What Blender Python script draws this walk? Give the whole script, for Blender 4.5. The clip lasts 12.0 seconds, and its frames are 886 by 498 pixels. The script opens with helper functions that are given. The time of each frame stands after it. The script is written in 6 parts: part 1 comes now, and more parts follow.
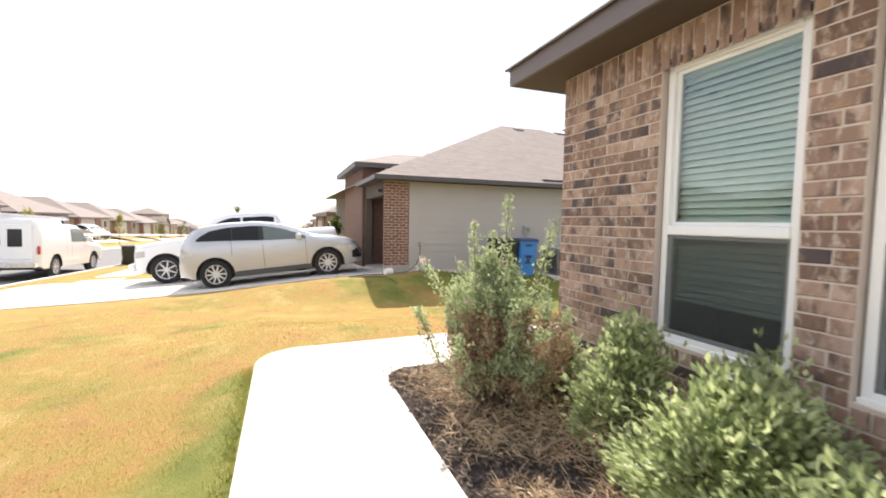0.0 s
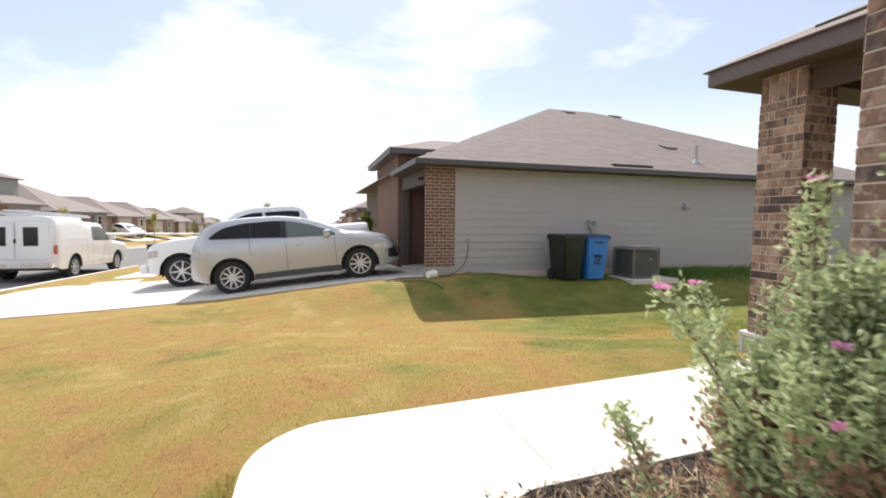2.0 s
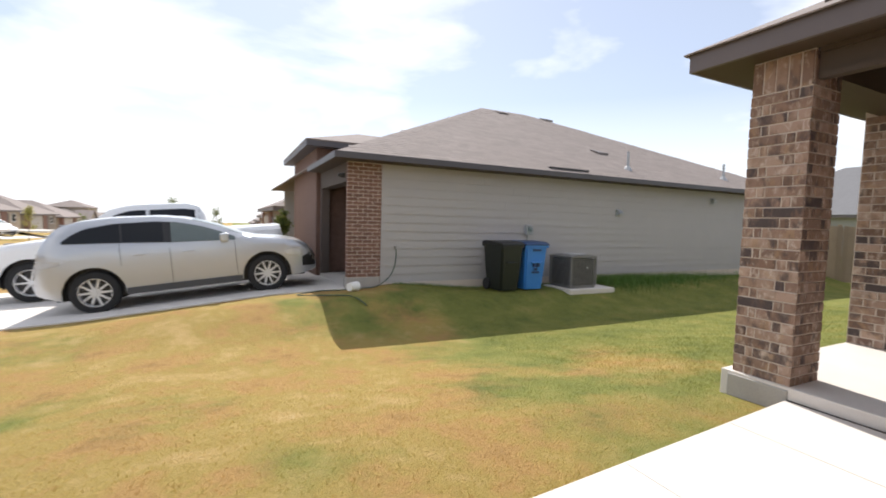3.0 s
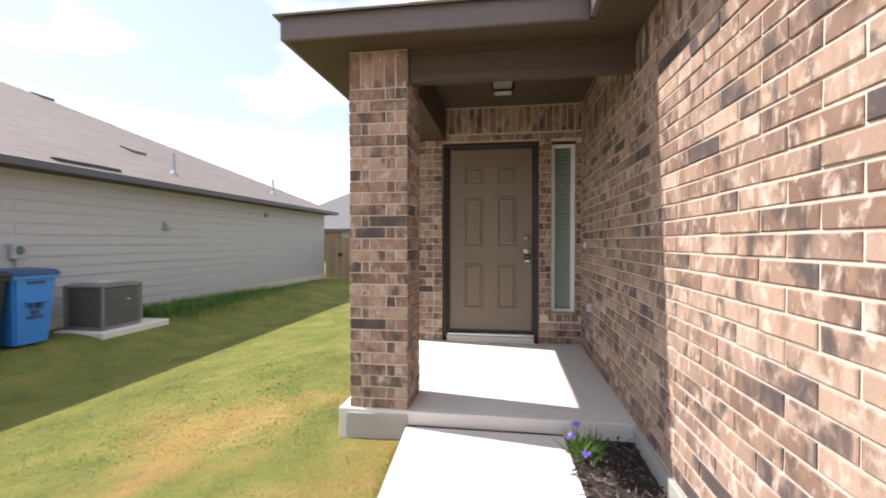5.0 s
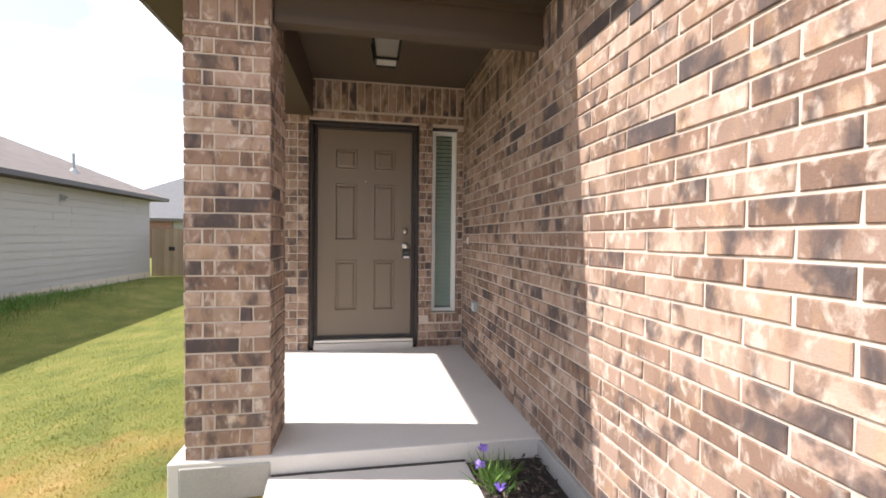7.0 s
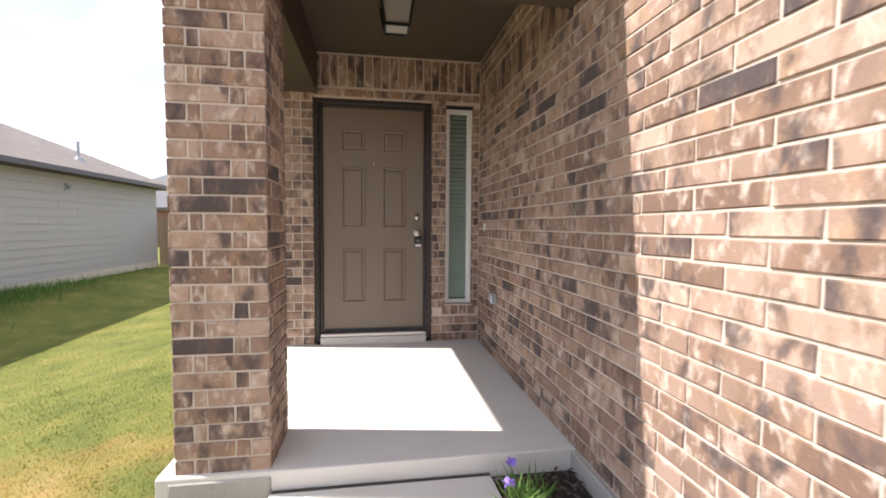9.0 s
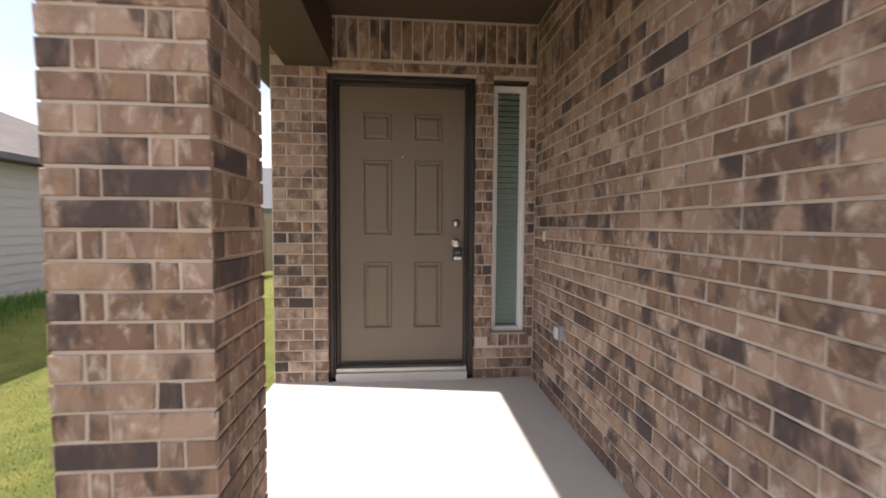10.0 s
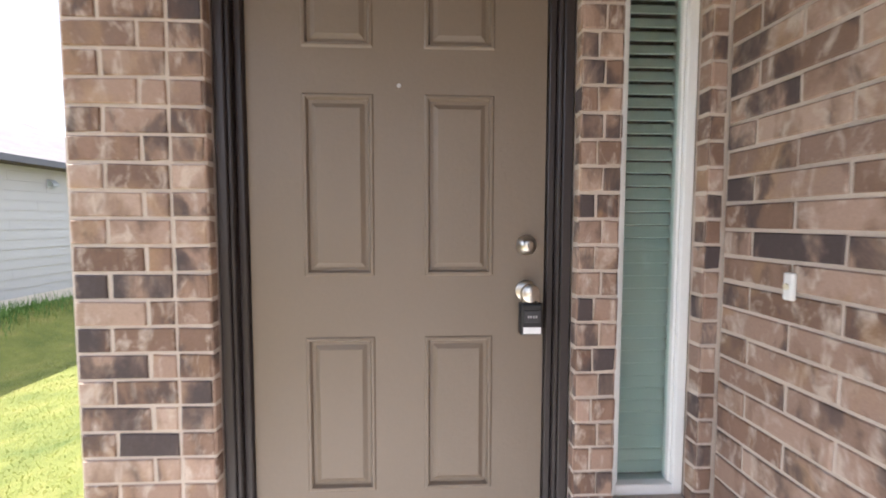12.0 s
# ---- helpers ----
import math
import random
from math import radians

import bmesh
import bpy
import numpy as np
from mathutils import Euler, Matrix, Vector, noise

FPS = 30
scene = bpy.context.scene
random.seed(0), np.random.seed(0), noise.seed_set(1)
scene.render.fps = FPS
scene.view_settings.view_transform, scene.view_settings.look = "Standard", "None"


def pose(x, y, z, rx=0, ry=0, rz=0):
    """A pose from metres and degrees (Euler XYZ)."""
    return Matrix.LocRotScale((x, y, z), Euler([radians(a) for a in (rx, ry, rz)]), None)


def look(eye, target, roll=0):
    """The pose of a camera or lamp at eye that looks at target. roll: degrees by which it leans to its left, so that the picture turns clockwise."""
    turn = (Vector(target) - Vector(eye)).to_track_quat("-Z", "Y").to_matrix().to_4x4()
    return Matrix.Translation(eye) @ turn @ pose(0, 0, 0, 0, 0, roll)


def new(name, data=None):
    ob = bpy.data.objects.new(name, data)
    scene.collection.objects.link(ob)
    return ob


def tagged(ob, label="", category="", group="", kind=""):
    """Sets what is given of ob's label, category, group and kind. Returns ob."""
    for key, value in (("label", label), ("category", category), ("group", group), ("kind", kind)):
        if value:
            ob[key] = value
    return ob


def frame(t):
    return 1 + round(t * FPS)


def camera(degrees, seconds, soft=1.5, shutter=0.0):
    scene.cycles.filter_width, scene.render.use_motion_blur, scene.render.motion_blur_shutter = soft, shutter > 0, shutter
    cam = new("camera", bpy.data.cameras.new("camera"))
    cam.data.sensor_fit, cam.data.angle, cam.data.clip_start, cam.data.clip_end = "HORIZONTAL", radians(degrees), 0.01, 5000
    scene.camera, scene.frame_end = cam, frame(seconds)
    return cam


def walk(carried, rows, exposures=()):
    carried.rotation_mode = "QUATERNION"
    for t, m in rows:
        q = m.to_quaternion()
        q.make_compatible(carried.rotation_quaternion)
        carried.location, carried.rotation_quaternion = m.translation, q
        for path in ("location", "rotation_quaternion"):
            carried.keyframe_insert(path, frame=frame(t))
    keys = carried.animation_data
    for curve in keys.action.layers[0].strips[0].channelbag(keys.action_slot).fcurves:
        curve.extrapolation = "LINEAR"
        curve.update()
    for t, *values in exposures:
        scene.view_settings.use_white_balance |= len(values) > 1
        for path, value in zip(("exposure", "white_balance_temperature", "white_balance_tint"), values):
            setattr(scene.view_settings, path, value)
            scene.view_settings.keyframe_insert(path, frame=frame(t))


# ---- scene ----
cam = camera(91.2, 12.0, soft=1.8, shutter=0.3)
PATH = [
    (0, (-0.269, -0.121, 1.223), (0.426, 1.751, 1.101), 1.0),
    (0.5, (-0.217, 0.358, 1.225), (0.374, 2.267, 1.15), 0.5),
    (1, (-0.173, 0.83, 1.183), (0.336, 2.757, 1.017), 0.9),
    (1.5, (-0.156, 1.32, 1.165), (0.289, 3.266, 1.036), 2.5),
    (2, (-0.172, 1.793, 1.124), (0.404, 3.703, 0.988), 0.6),
    (2.5, (0.039, 2.352, 1.198), (0.72, 4.229, 1.088), 0.7),
    (4.3, (0.639, 3.635, 1.163), (2.365, 4.645, 1.11), 2.0),
    (4.5, (0.777, 3.68, 1.143), (2.61, 4.479, 1.186), 0.3),
    (5, (1.027, 3.815, 1.186), (3.004, 4.113, 1.155), -0.0),
    (5.5, (1.302, 3.847, 1.207), (3.298, 3.962, 1.235), 0.6),
    (6, (1.453, 3.904, 1.135), (3.45, 3.809, 1.116), 1.9),
    (6.5, (1.516, 3.976, 1.179), (3.488, 3.642, 1.134), 0.8),
    (8.5, (1.643, 4.026, 1.184), (3.609, 3.664, 1.122), 0.5),
    (9, (1.831, 4.015, 1.166), (3.804, 3.701, 1.058), 0.4),
    (9.5, (2.226, 4.01, 1.213), (4.214, 3.802, 1.134), 1.0),
    (10, (2.673, 3.992, 1.229), (4.663, 3.82, 1.116), 0.4),
    (10.5, (3.169, 3.989, 1.217), (5.155, 3.786, 1.095), 0.1),
    (11, (3.647, 3.978, 1.255), (5.64, 3.849, 1.145), 0.8),
    (11.5, (4.143, 4.009, 1.274), (6.137, 3.879, 1.193), -0.3),
    (12, (4.542, 3.947, 1.312), (6.535, 3.847, 1.183), 0.1),
]
EXPOSURES = [(0.0, 1.0, 6750, 14), (1.0, 0.62, 6650, 13), (2.5, 0.45, 6450, 13), (4.5, 0.66, 6350, 14), (5.5, 0.97, 6350, 14), (8.5, 1.05, 6350, 14), (9.5, 0.95, 6400, 15), (10.5, 0.76, 6500, 15), (11.0, 1.05, 6300, 14), (11.5, 1.33, 6000, 13), (12.0, 1.92, 5900, 13)]
walk(cam, [(t, look(eye, target, roll)) for t, eye, target, roll in PATH], EXPOSURES)

# ---------------------------------------------------------------- sun and sky
SUN_AZ, SUN_EL = math.atan2(0.165, 1.0), radians(51.2)
SUN_STRENGTH = 4.4
sun_way = Vector((math.sin(SUN_AZ) * math.cos(SUN_EL), math.cos(SUN_AZ) * math.cos(SUN_EL), math.sin(SUN_EL)))
sun = new("sun", bpy.data.lights.new("sun", "SUN"))
sun.data.energy, sun.data.angle, sun.data.color = SUN_STRENGTH, radians(0.5), (1.0, 0.95, 0.87)
sun.matrix_world = look(sun_way * 50, (0, 0, 0))

world = bpy.data.worlds.new("world")
scene.world = world
world.use_nodes = True
wt = world.node_tree
wt.nodes.clear()


def node(tree, kind, **values):
    n = tree.nodes.new(kind)
    for key, value in values.items():
        if key in n.inputs:
            n.inputs[key].default_value = value
    return n


sky = wt.nodes.new("ShaderNodeTexSky")
sky.sky_type, sky.sun_disc = "NISHITA", False
sky.sun_elevation, sky.sun_rotation = SUN_EL, SUN_AZ
sky.air_density, sky.dust_density, sky.ozone_density = 1.0, 0.6, 0.5
coord = wt.nodes.new("ShaderNodeTexCoord")
mapped = node(wt, "ShaderNodeMapping", Scale=(1.0, 1.0, 2.6))
cloud = node(wt, "ShaderNodeTexNoise", Scale=2.1, Detail=8.0, Roughness=0.5, Distortion=0.25)
ramp = wt.nodes.new("ShaderNodeValToRGB")
ramp.color_ramp.elements[0].position, ramp.color_ramp.elements[1].position = 0.40, 0.62
low = wt.nodes.new("ShaderNodeSeparateXYZ")
haze = node(wt, "ShaderNodeMapRange")
for k, v in enumerate((0.02, 0.26, 0.9, 0.30)):
    haze.inputs[k + 1].default_value = v
most = wt.nodes.new("ShaderNodeMath")
most.operation = "MAXIMUM"
mix = wt.nodes.new("ShaderNodeMix")
mix.data_type = "RGBA"
mix.inputs["B"].default_value = (9.5, 9.8, 10.2, 1)
back = node(wt, "ShaderNodeBackground", Strength=0.098)
out = wt.nodes.new("ShaderNodeOutputWorld")
wt.links.new(coord.outputs["Generated"], mapped.inputs["Vector"])
wt.links.new(mapped.outputs["Vector"], cloud.inputs["Vector"])
wt.links.new(cloud.outputs["Fac"], ramp.inputs["Fac"])
wt.links.new(coord.outputs["Generated"], low.inputs["Vector"])
wt.links.new(low.outputs["Z"], haze.inputs[0])
wt.links.new(ramp.outputs["Color"], most.inputs[0])
wt.links.new(haze.outputs[0], most.inputs[1])
wt.links.new(most.outputs[0], mix.inputs["Factor"])
wt.links.new(sky.outputs["Color"], mix.inputs["A"])
wt.links.new(mix.outputs["Result"], back.inputs["Color"])
wt.links.new(back.outputs["Background"], out.inputs["Surface"])


# ---------------------------------------------------------------- materials
def ramp_of(tree, fac, stops):
    r = tree.nodes.new("ShaderNodeValToRGB")
    while len(r.color_ramp.elements) < len(stops):
        r.color_ramp.elements.new(0.5)
    for e, (pos, col) in zip(r.color_ramp.elements, stops):
        e.position, e.color = pos, (*col, 1)
    tree.links.new(fac, r.inputs["Fac"])
    return r.outputs["Color"]


def blend(tree, fac, a, b, how="MIX"):
    m = tree.nodes.new("ShaderNodeMix")
    m.data_type, m.blend_type = "RGBA", how
    for value, sock in ((fac, m.inputs["Factor"]), (a, m.inputs["A"]), (b, m.inputs["B"])):
        if isinstance(value, bpy.types.NodeSocket):
            tree.links.new(value, sock)
        elif isinstance(value, tuple):
            sock.default_value = (*value, 1)
        else:
            sock.default_value = value
    return m.outputs["Result"]


def noise_at(tree, vec, scale, detail=5.0, rough=0.6, dist=0.0):
    n = node(tree, "ShaderNodeTexNoise", Scale=scale, Detail=detail, Roughness=rough, Distortion=dist)
    tree.links.new(vec, n.inputs["Vector"])
    return n.outputs["Fac"]


def material(name, colour=(0.5, 0.5, 0.5), rough=0.6, metal=0.0, vary=0.15, scale=6.0, bump=0.1, fine=90.0, coat=0.0, stops=None, world_space=False, per=None, spec=0.5, spread=1.0):
    """A surface with two sizes of variation in its colour and a fine relief. stops: colours by large noise. per: 'object' or 'island' for pieces."""
    m = bpy.data.materials.new(name)
    m.use_nodes = True
    t = m.node_tree
    bs = t.nodes["Principled BSDF"]
    c = t.nodes.new("ShaderNodeTexCoord")
    vec = c.outputs["Object"]
    if world_space:
        vec = t.nodes.new("ShaderNodeNewGeometry").outputs["Position"]
    big, small = noise_at(t, vec, scale), noise_at(t, vec, fine, 4.0, 0.7)
    col = ramp_of(t, big, stops) if stops else blend(t, big, tuple(v * (1 - vary) for v in colour), tuple(min(1, v * (1 + vary)) for v in colour))
    grain = ramp_of(t, small, [(0.3, (0.82, 0.82, 0.82)), (0.7, (1.1, 1.1, 1.1))])
    col = blend(t, min(1.0, vary * 3), col, grain, "MULTIPLY")
    if per:
        r = t.nodes.new("ShaderNodeObjectInfo").outputs["Random"] if per == "object" else t.nodes.new("ShaderNodeNewGeometry").outputs["Random Per Island"]
        col = blend(t, spread, col, ramp_of(t, r, [(0, (0.8, 0.8, 0.8)), (1, (1.15, 1.15, 1.15))]), "MULTIPLY")
    t.links.new(col, bs.inputs["Base Color"])
    bs.inputs["Roughness"].default_value, bs.inputs["Metallic"].default_value = rough, metal
    bs.inputs["Coat Weight"].default_value, bs.inputs["Coat Roughness"].default_value = coat, 0.05
    bs.inputs["Specular IOR Level"].default_value = spec
    if bump:
        b = node(t, "ShaderNodeBump", Strength=bump, Distance=0.01)
        t.links.new(small, b.inputs["Height"])
        t.links.new(b.outputs["Normal"], bs.inputs["Normal"])
    return m


def brick_material(name, per):
    """Wire-cut brick, blended from tan and pink-brown to nearly black, each piece with its own tone and cloudy patches."""
    m = bpy.data.materials.new(name)
    m.use_nodes = True
    t = m.node_tree
    bs = t.nodes["Principled BSDF"]
    if per == "object":
        r = t.nodes.new("ShaderNodeObjectInfo").outputs["Random"]
    else:
        r = t.nodes.new("ShaderNodeNewGeometry").outputs["Random Per Island"]
    pos = t.nodes.new("ShaderNodeNewGeometry").outputs["Position"]
    tone = ramp_of(t, r, [(0.0, (0.159, 0.093, 0.065)), (0.15, (0.297, 0.195, 0.145)), (0.4, (0.416, 0.289, 0.225)), (0.52, (0.164, 0.101, 0.075)), (0.6, (0.248, 0.152, 0.108)), (0.75, (0.386, 0.265, 0.204)), (0.88, (0.465, 0.338, 0.263)), (1.0, (0.258, 0.164, 0.116))])
    shift = t.nodes.new("ShaderNodeVectorMath")
    shift.operation = "MULTIPLY_ADD"
    shift.inputs[0].default_value = (1, 1, 1)
    t.links.new(r, shift.inputs[0])
    shift.inputs[1].default_value = (37.0, 53.0, 71.0)
    t.links.new(pos, shift.inputs[2])
    squash = node(t, "ShaderNodeMapping", Scale=(1.55, 1.55, 0.85))
    t.links.new(shift.outputs[0], squash.inputs["Vector"])
    own = squash.outputs[0]
    # brown flame marks, cream smears, then the blue-black burnt ends that only some bricks have
    patch = noise_at(t, own, 5.5, 4.0, 0.55, 0.35)
    tone = blend(t, ramp_of(t, patch, [(0.46, (0, 0, 0)), (0.55, (0.55, 0.55, 0.55)), (0.68, (0.6, 0.6, 0.6))]), tone, (0.20, 0.122, 0.082))
    smear = noise_at(t, own, 14.0, 4.0, 0.6, 0.5)
    tone = blend(t, ramp_of(t, smear, [(0.52, (0, 0, 0)), (0.60, (0.36, 0.36, 0.36)), (0.68, (0.75, 0.75, 0.75))]), tone, (0.60, 0.50, 0.42))
    ochre = noise_at(t, own, 6.0, 3.0, 0.5, 0.5)
    tone = blend(t, ramp_of(t, ochre, [(0.57, (0, 0, 0)), (0.70, (0.45, 0.45, 0.45))]), tone, (0.42, 0.27, 0.15))
    wrap = t.nodes.new("ShaderNodeMath")
    wrap.operation = "MULTIPLY"
    wrap.inputs[1].default_value = 7.31
    t.links.new(r, wrap.inputs[0])
    part_of = t.nodes.new("ShaderNodeMath")
    part_of.operation = "FRACT"
    t.links.new(wrap.outputs[0], part_of.inputs[0])
    burnt = t.nodes.new("ShaderNodeMath")
    t.links.new(noise_at(t, own, 5.5, 4.0, 0.58, 0.4), burnt.inputs[0])
    t.links.new(ramp_of(t, part_of.outputs[0], [(0.0, (0.22, 0.22, 0.22)), (0.06, (0.18, 0.18, 0.18)), (0.10, (0.10, 0.10, 0.10)), (0.22, (0.05, 0.05, 0.05)), (0.3, (0, 0, 0))]), burnt.inputs[1])
    tone = blend(t, ramp_of(t, burnt.outputs[0], [(0.56, (0, 0, 0)), (0.63, (0.6, 0.6, 0.6)), (0.72, (0.95, 0.95, 0.95))]), tone, (0.070, 0.054, 0.054))
    grain = noise_at(t, pos, 160.0, 4.0, 0.7)
    tone = blend(t, 0.6, tone, ramp_of(t, grain, [(0.3, (0.8, 0.8, 0.8)), (0.7, (1.12, 1.12, 1.12))]), "MULTIPLY")
    t.links.new(tone, bs.inputs["Base Color"])
    bs.inputs["Roughness"].default_value = 0.88
    b = node(t, "ShaderNodeBump", Strength=0.45, Distance=0.006)
    t.links.new(blend(t, 0.5, grain, patch), b.inputs["Height"])
    t.links.new(b.outputs["Normal"], bs.inputs["Normal"])
    return m


def leaf_material(name, low, high, through_light=0.3, rough=0.55):
    m = bpy.data.materials.new(name)
    m.use_nodes = True
    t = m.node_tree
    bs = t.nodes["Principled BSDF"]
    geo = t.nodes.new("ShaderNodeNewGeometry")
    fac = geo.outputs["Random Per Island"]
    col = blend(t, fac, low, high)
    col = blend(t, 0.6, col, ramp_of(t, noise_at(t, geo.outputs["Position"], 5.0), [(0.3, (0.7, 0.7, 0.7)), (0.7, (1.25, 1.25, 1.2))]), "MULTIPLY")
    t.links.new(col, bs.inputs["Base Color"])
    bs.inputs["Roughness"].default_value = rough
    if through_light:
        tr = t.nodes.new("ShaderNodeBsdfTranslucent")
        mx = t.nodes.new("ShaderNodeMixShader")
        mx.inputs[0].default_value = through_light
        t.links.new(col, tr.inputs["Color"])
        t.links.new(bs.outputs[0], mx.inputs[1])
        t.links.new(tr.outputs[0], mx.inputs[2])
        t.links.new(mx.outputs[0], t.nodes["Material Output"].inputs["Surface"])
    return m


def lawn_colour(t, pos):
    """Straw-coloured summer turf with greener and barer patches; greener beside the path and in the damp strip between the houses."""
    a = noise_at(t, pos, 0.55, 6.0, 0.62)
    b = noise_at(t, pos, 1.7, 7.0, 0.68)
    straw = ramp_of(t, b, [(0.30, (0.29, 0.18, 0.065)), (0.42, (0.38, 0.235, 0.085)), (0.53, (0.33, 0.245, 0.07)), (0.64, (0.42, 0.295, 0.115)), (0.76, (0.46, 0.34, 0.16))])
    green = ramp_of(t, b, [(0.3, (0.095, 0.135, 0.031)), (0.5, (0.175, 0.195, 0.046)), (0.62, (0.225, 0.222, 0.06)), (0.75, (0.32, 0.255, 0.09))])
    sep = t.nodes.new("ShaderNodeSeparateXYZ")
    t.links.new(pos, sep.inputs[0])
    side = node(t, "ShaderNodeMapRange")
    for k, v in enumerate((1.4, 5.2, 0.0, 0.26)):
        side.inputs[k + 1].default_value = v
    t.links.new(sep.outputs["X"], side.inputs[0])
    north = node(t, "ShaderNodeMapRange")
    for k, v in enumerate((6.8, 9.5, 0.0, 0.22)):
        north.inputs[k + 1].default_value = v
    t.links.new(sep.outputs["Y"], north.inputs[0])
    far_side = node(t, "ShaderNodeMapRange")
    for k, v in enumerate((2.5, 5.0, 0.0, 1.0)):
        far_side.inputs[k + 1].default_value = v
    t.links.new(sep.outputs["X"], far_side.inputs[0])
    both = t.nodes.new("ShaderNodeMath")
    both.operation = "MULTIPLY_ADD"
    t.links.new(north.outputs[0], both.inputs[0])
    t.links.new(far_side.outputs[0], both.inputs[1])
    t.links.new(side.outputs[0], both.inputs[2])
    # a watered strip along the walk
    strip_lo, strip_hi = node(t, "ShaderNodeMapRange"), node(t, "ShaderNodeMapRange")
    for k, v in enumerate((-1.2, -0.6, 0.0, 0.29)):
        strip_lo.inputs[k + 1].default_value = v
    for k, v in enumerate((2.4, 4.6, 1.0, 0.0)):
        strip_hi.inputs[k + 1].default_value = v
    t.links.new(sep.outputs["X"], strip_lo.inputs[0])
    t.links.new(sep.outputs["Y"], strip_hi.inputs[0])
    wet = t.nodes.new("ShaderNodeMath")
    wet.operation = "MULTIPLY_ADD"
    t.links.new(strip_lo.outputs[0], wet.inputs[0])
    t.links.new(strip_hi.outputs[0], wet.inputs[1])
    t.links.new(both.outputs[0], wet.inputs[2])
    add = t.nodes.new("ShaderNodeMath")
    t.links.new(a, add.inputs[0])
    t.links.new(wet.outputs[0], add.inputs[1])
    return blend(t, ramp_of(t, add.outputs[0], [(0.53, (0, 0, 0)), (0.67, (0.92, 0.92, 0.92))]), straw, green)


def lawn_material(name, gain=1.0):
    m = bpy.data.materials.new(name)
    m.use_nodes = True
    t = m.node_tree
    bs = t.nodes["Principled BSDF"]
    geo = t.nodes.new("ShaderNodeNewGeometry")
    pos = geo.outputs["Position"]
    col = lawn_colour(t, pos)
    fine = noise_at(t, pos, 60.0, 5.0, 0.75)
    col = blend(t, 0.85, col, ramp_of(t, fine, [(0.3, (0.84 * gain,) * 3), (0.7, (1.1 * gain,) * 3)]), "MULTIPLY")
    if gain > 1:
        r = geo.outputs["Random Per Island"]
        col = blend(t, 0.8, col, ramp_of(t, r, [(0, (0.92, 0.92, 0.90)), (1, (1.08, 1.08, 1.05))]), "MULTIPLY")
    t.links.new(col, bs.inputs["Base Color"])
    bs.inputs["Roughness"].default_value = 0.9
    bs.inputs["Specular IOR Level"].default_value = 0.2
    if gain > 1:
        thin = t.nodes.new("ShaderNodeBsdfTranslucent")
        both_ways = t.nodes.new("ShaderNodeMixShader")
        both_ways.inputs[0].default_value = 0.5
        t.links.new(col, thin.inputs["Color"])
        t.links.new(bs.outputs[0], both_ways.inputs[1])
        t.links.new(thin.outputs[0], both_ways.inputs[2])
        t.links.new(both_ways.outputs[0], t.nodes["Material Output"].inputs["Surface"])
    b = node(t, "ShaderNodeBump", Strength=0.8, Distance=0.03)
    t.links.new(fine, b.inputs["Height"])
    t.links.new(b.outputs["Normal"], bs.inputs["Normal"])
    return m


def glass_material(name, tint=(0.9, 0.95, 0.93)):
    m = bpy.data.materials.new(name)
    m.use_nodes = True
    t = m.node_tree
    t.nodes.remove(t.nodes["Principled BSDF"])
    gl = node(t, "ShaderNodeBsdfGlossy", Roughness=0.01)
    tr = node(t, "ShaderNodeBsdfTransparent", Color=(*tint, 1))
    face = node(t, "ShaderNodeLayerWeight", Blend=0.5)
    fr = t.nodes.new("ShaderNodeMath")
    fr.operation = "POWER"
    fr.inputs[1].default_value = 3.5
    t.links.new(face.outputs["Facing"], fr.inputs[0])
    fa = node(t, "ShaderNodeMapRange")
    for k, v in enumerate((0.0, 1.0, 0.07, 0.9)):
        fa.inputs[k + 1].default_value = v
    t.links.new(fr.outputs[0], fa.inputs[0])
    mx = t.nodes.new("ShaderNodeMixShader")
    t.links.new(fa.outputs[0], mx.inputs[0])
    t.links.new(tr.outputs[0], mx.inputs[1])
    t.links.new(gl.outputs[0], mx.inputs[2])
    t.links.new(mx.outputs[0], t.nodes["Material Output"].inputs["Surface"])
    return m


BRICK = brick_material("brick_piece", "object")
BRICK_STUFF = brick_material("brick_joined", "island")
RED_BRICK = material("red_brick_piece", (0.21, 0.118, 0.09), 0.9, vary=0.4, scale=12, bump=0.3, per="island", world_space=True)
MORTAR = material("mortar", (0.58, 0.495, 0.42), 0.95, vary=0.12, scale=5, bump=0.4, world_space=True)
CONCRETE = material("concrete", (0.65, 0.61, 0.56), 0.85, vary=0.12, scale=1.5, bump=0.15, fine=120, world_space=True)
CONCRETE_EDGE = material("foundation_concrete", (0.395, 0.375, 0.345), 0.9, vary=0.2, scale=4, bump=0.3, world_space=True)
TRIM = material("taupe_painted_trim", (0.115, 0.088, 0.075), 0.6, vary=0.06, scale=3, bump=0.05, world_space=True)
N_FASCIA = material("dark_grey_fascia_paint", (0.075, 0.070, 0.078), 0.5, vary=0.06, scale=3, bump=0.05, world_space=True)
WARM_CONCRETE = material("warm_bare_concrete", (0.60, 0.52, 0.44), 0.9, vary=0.15, scale=2.5, bump=0.2, world_space=True)
DARK_BRICK = material("dark_brown_brick", (0.16, 0.095, 0.072), 0.9, vary=0.3, scale=9, bump=0.3, world_space=True)
FASCIA = material("grey_brown_fascia", (0.125, 0.104, 0.102), 0.55, vary=0.06, scale=3, bump=0.05, world_space=True)
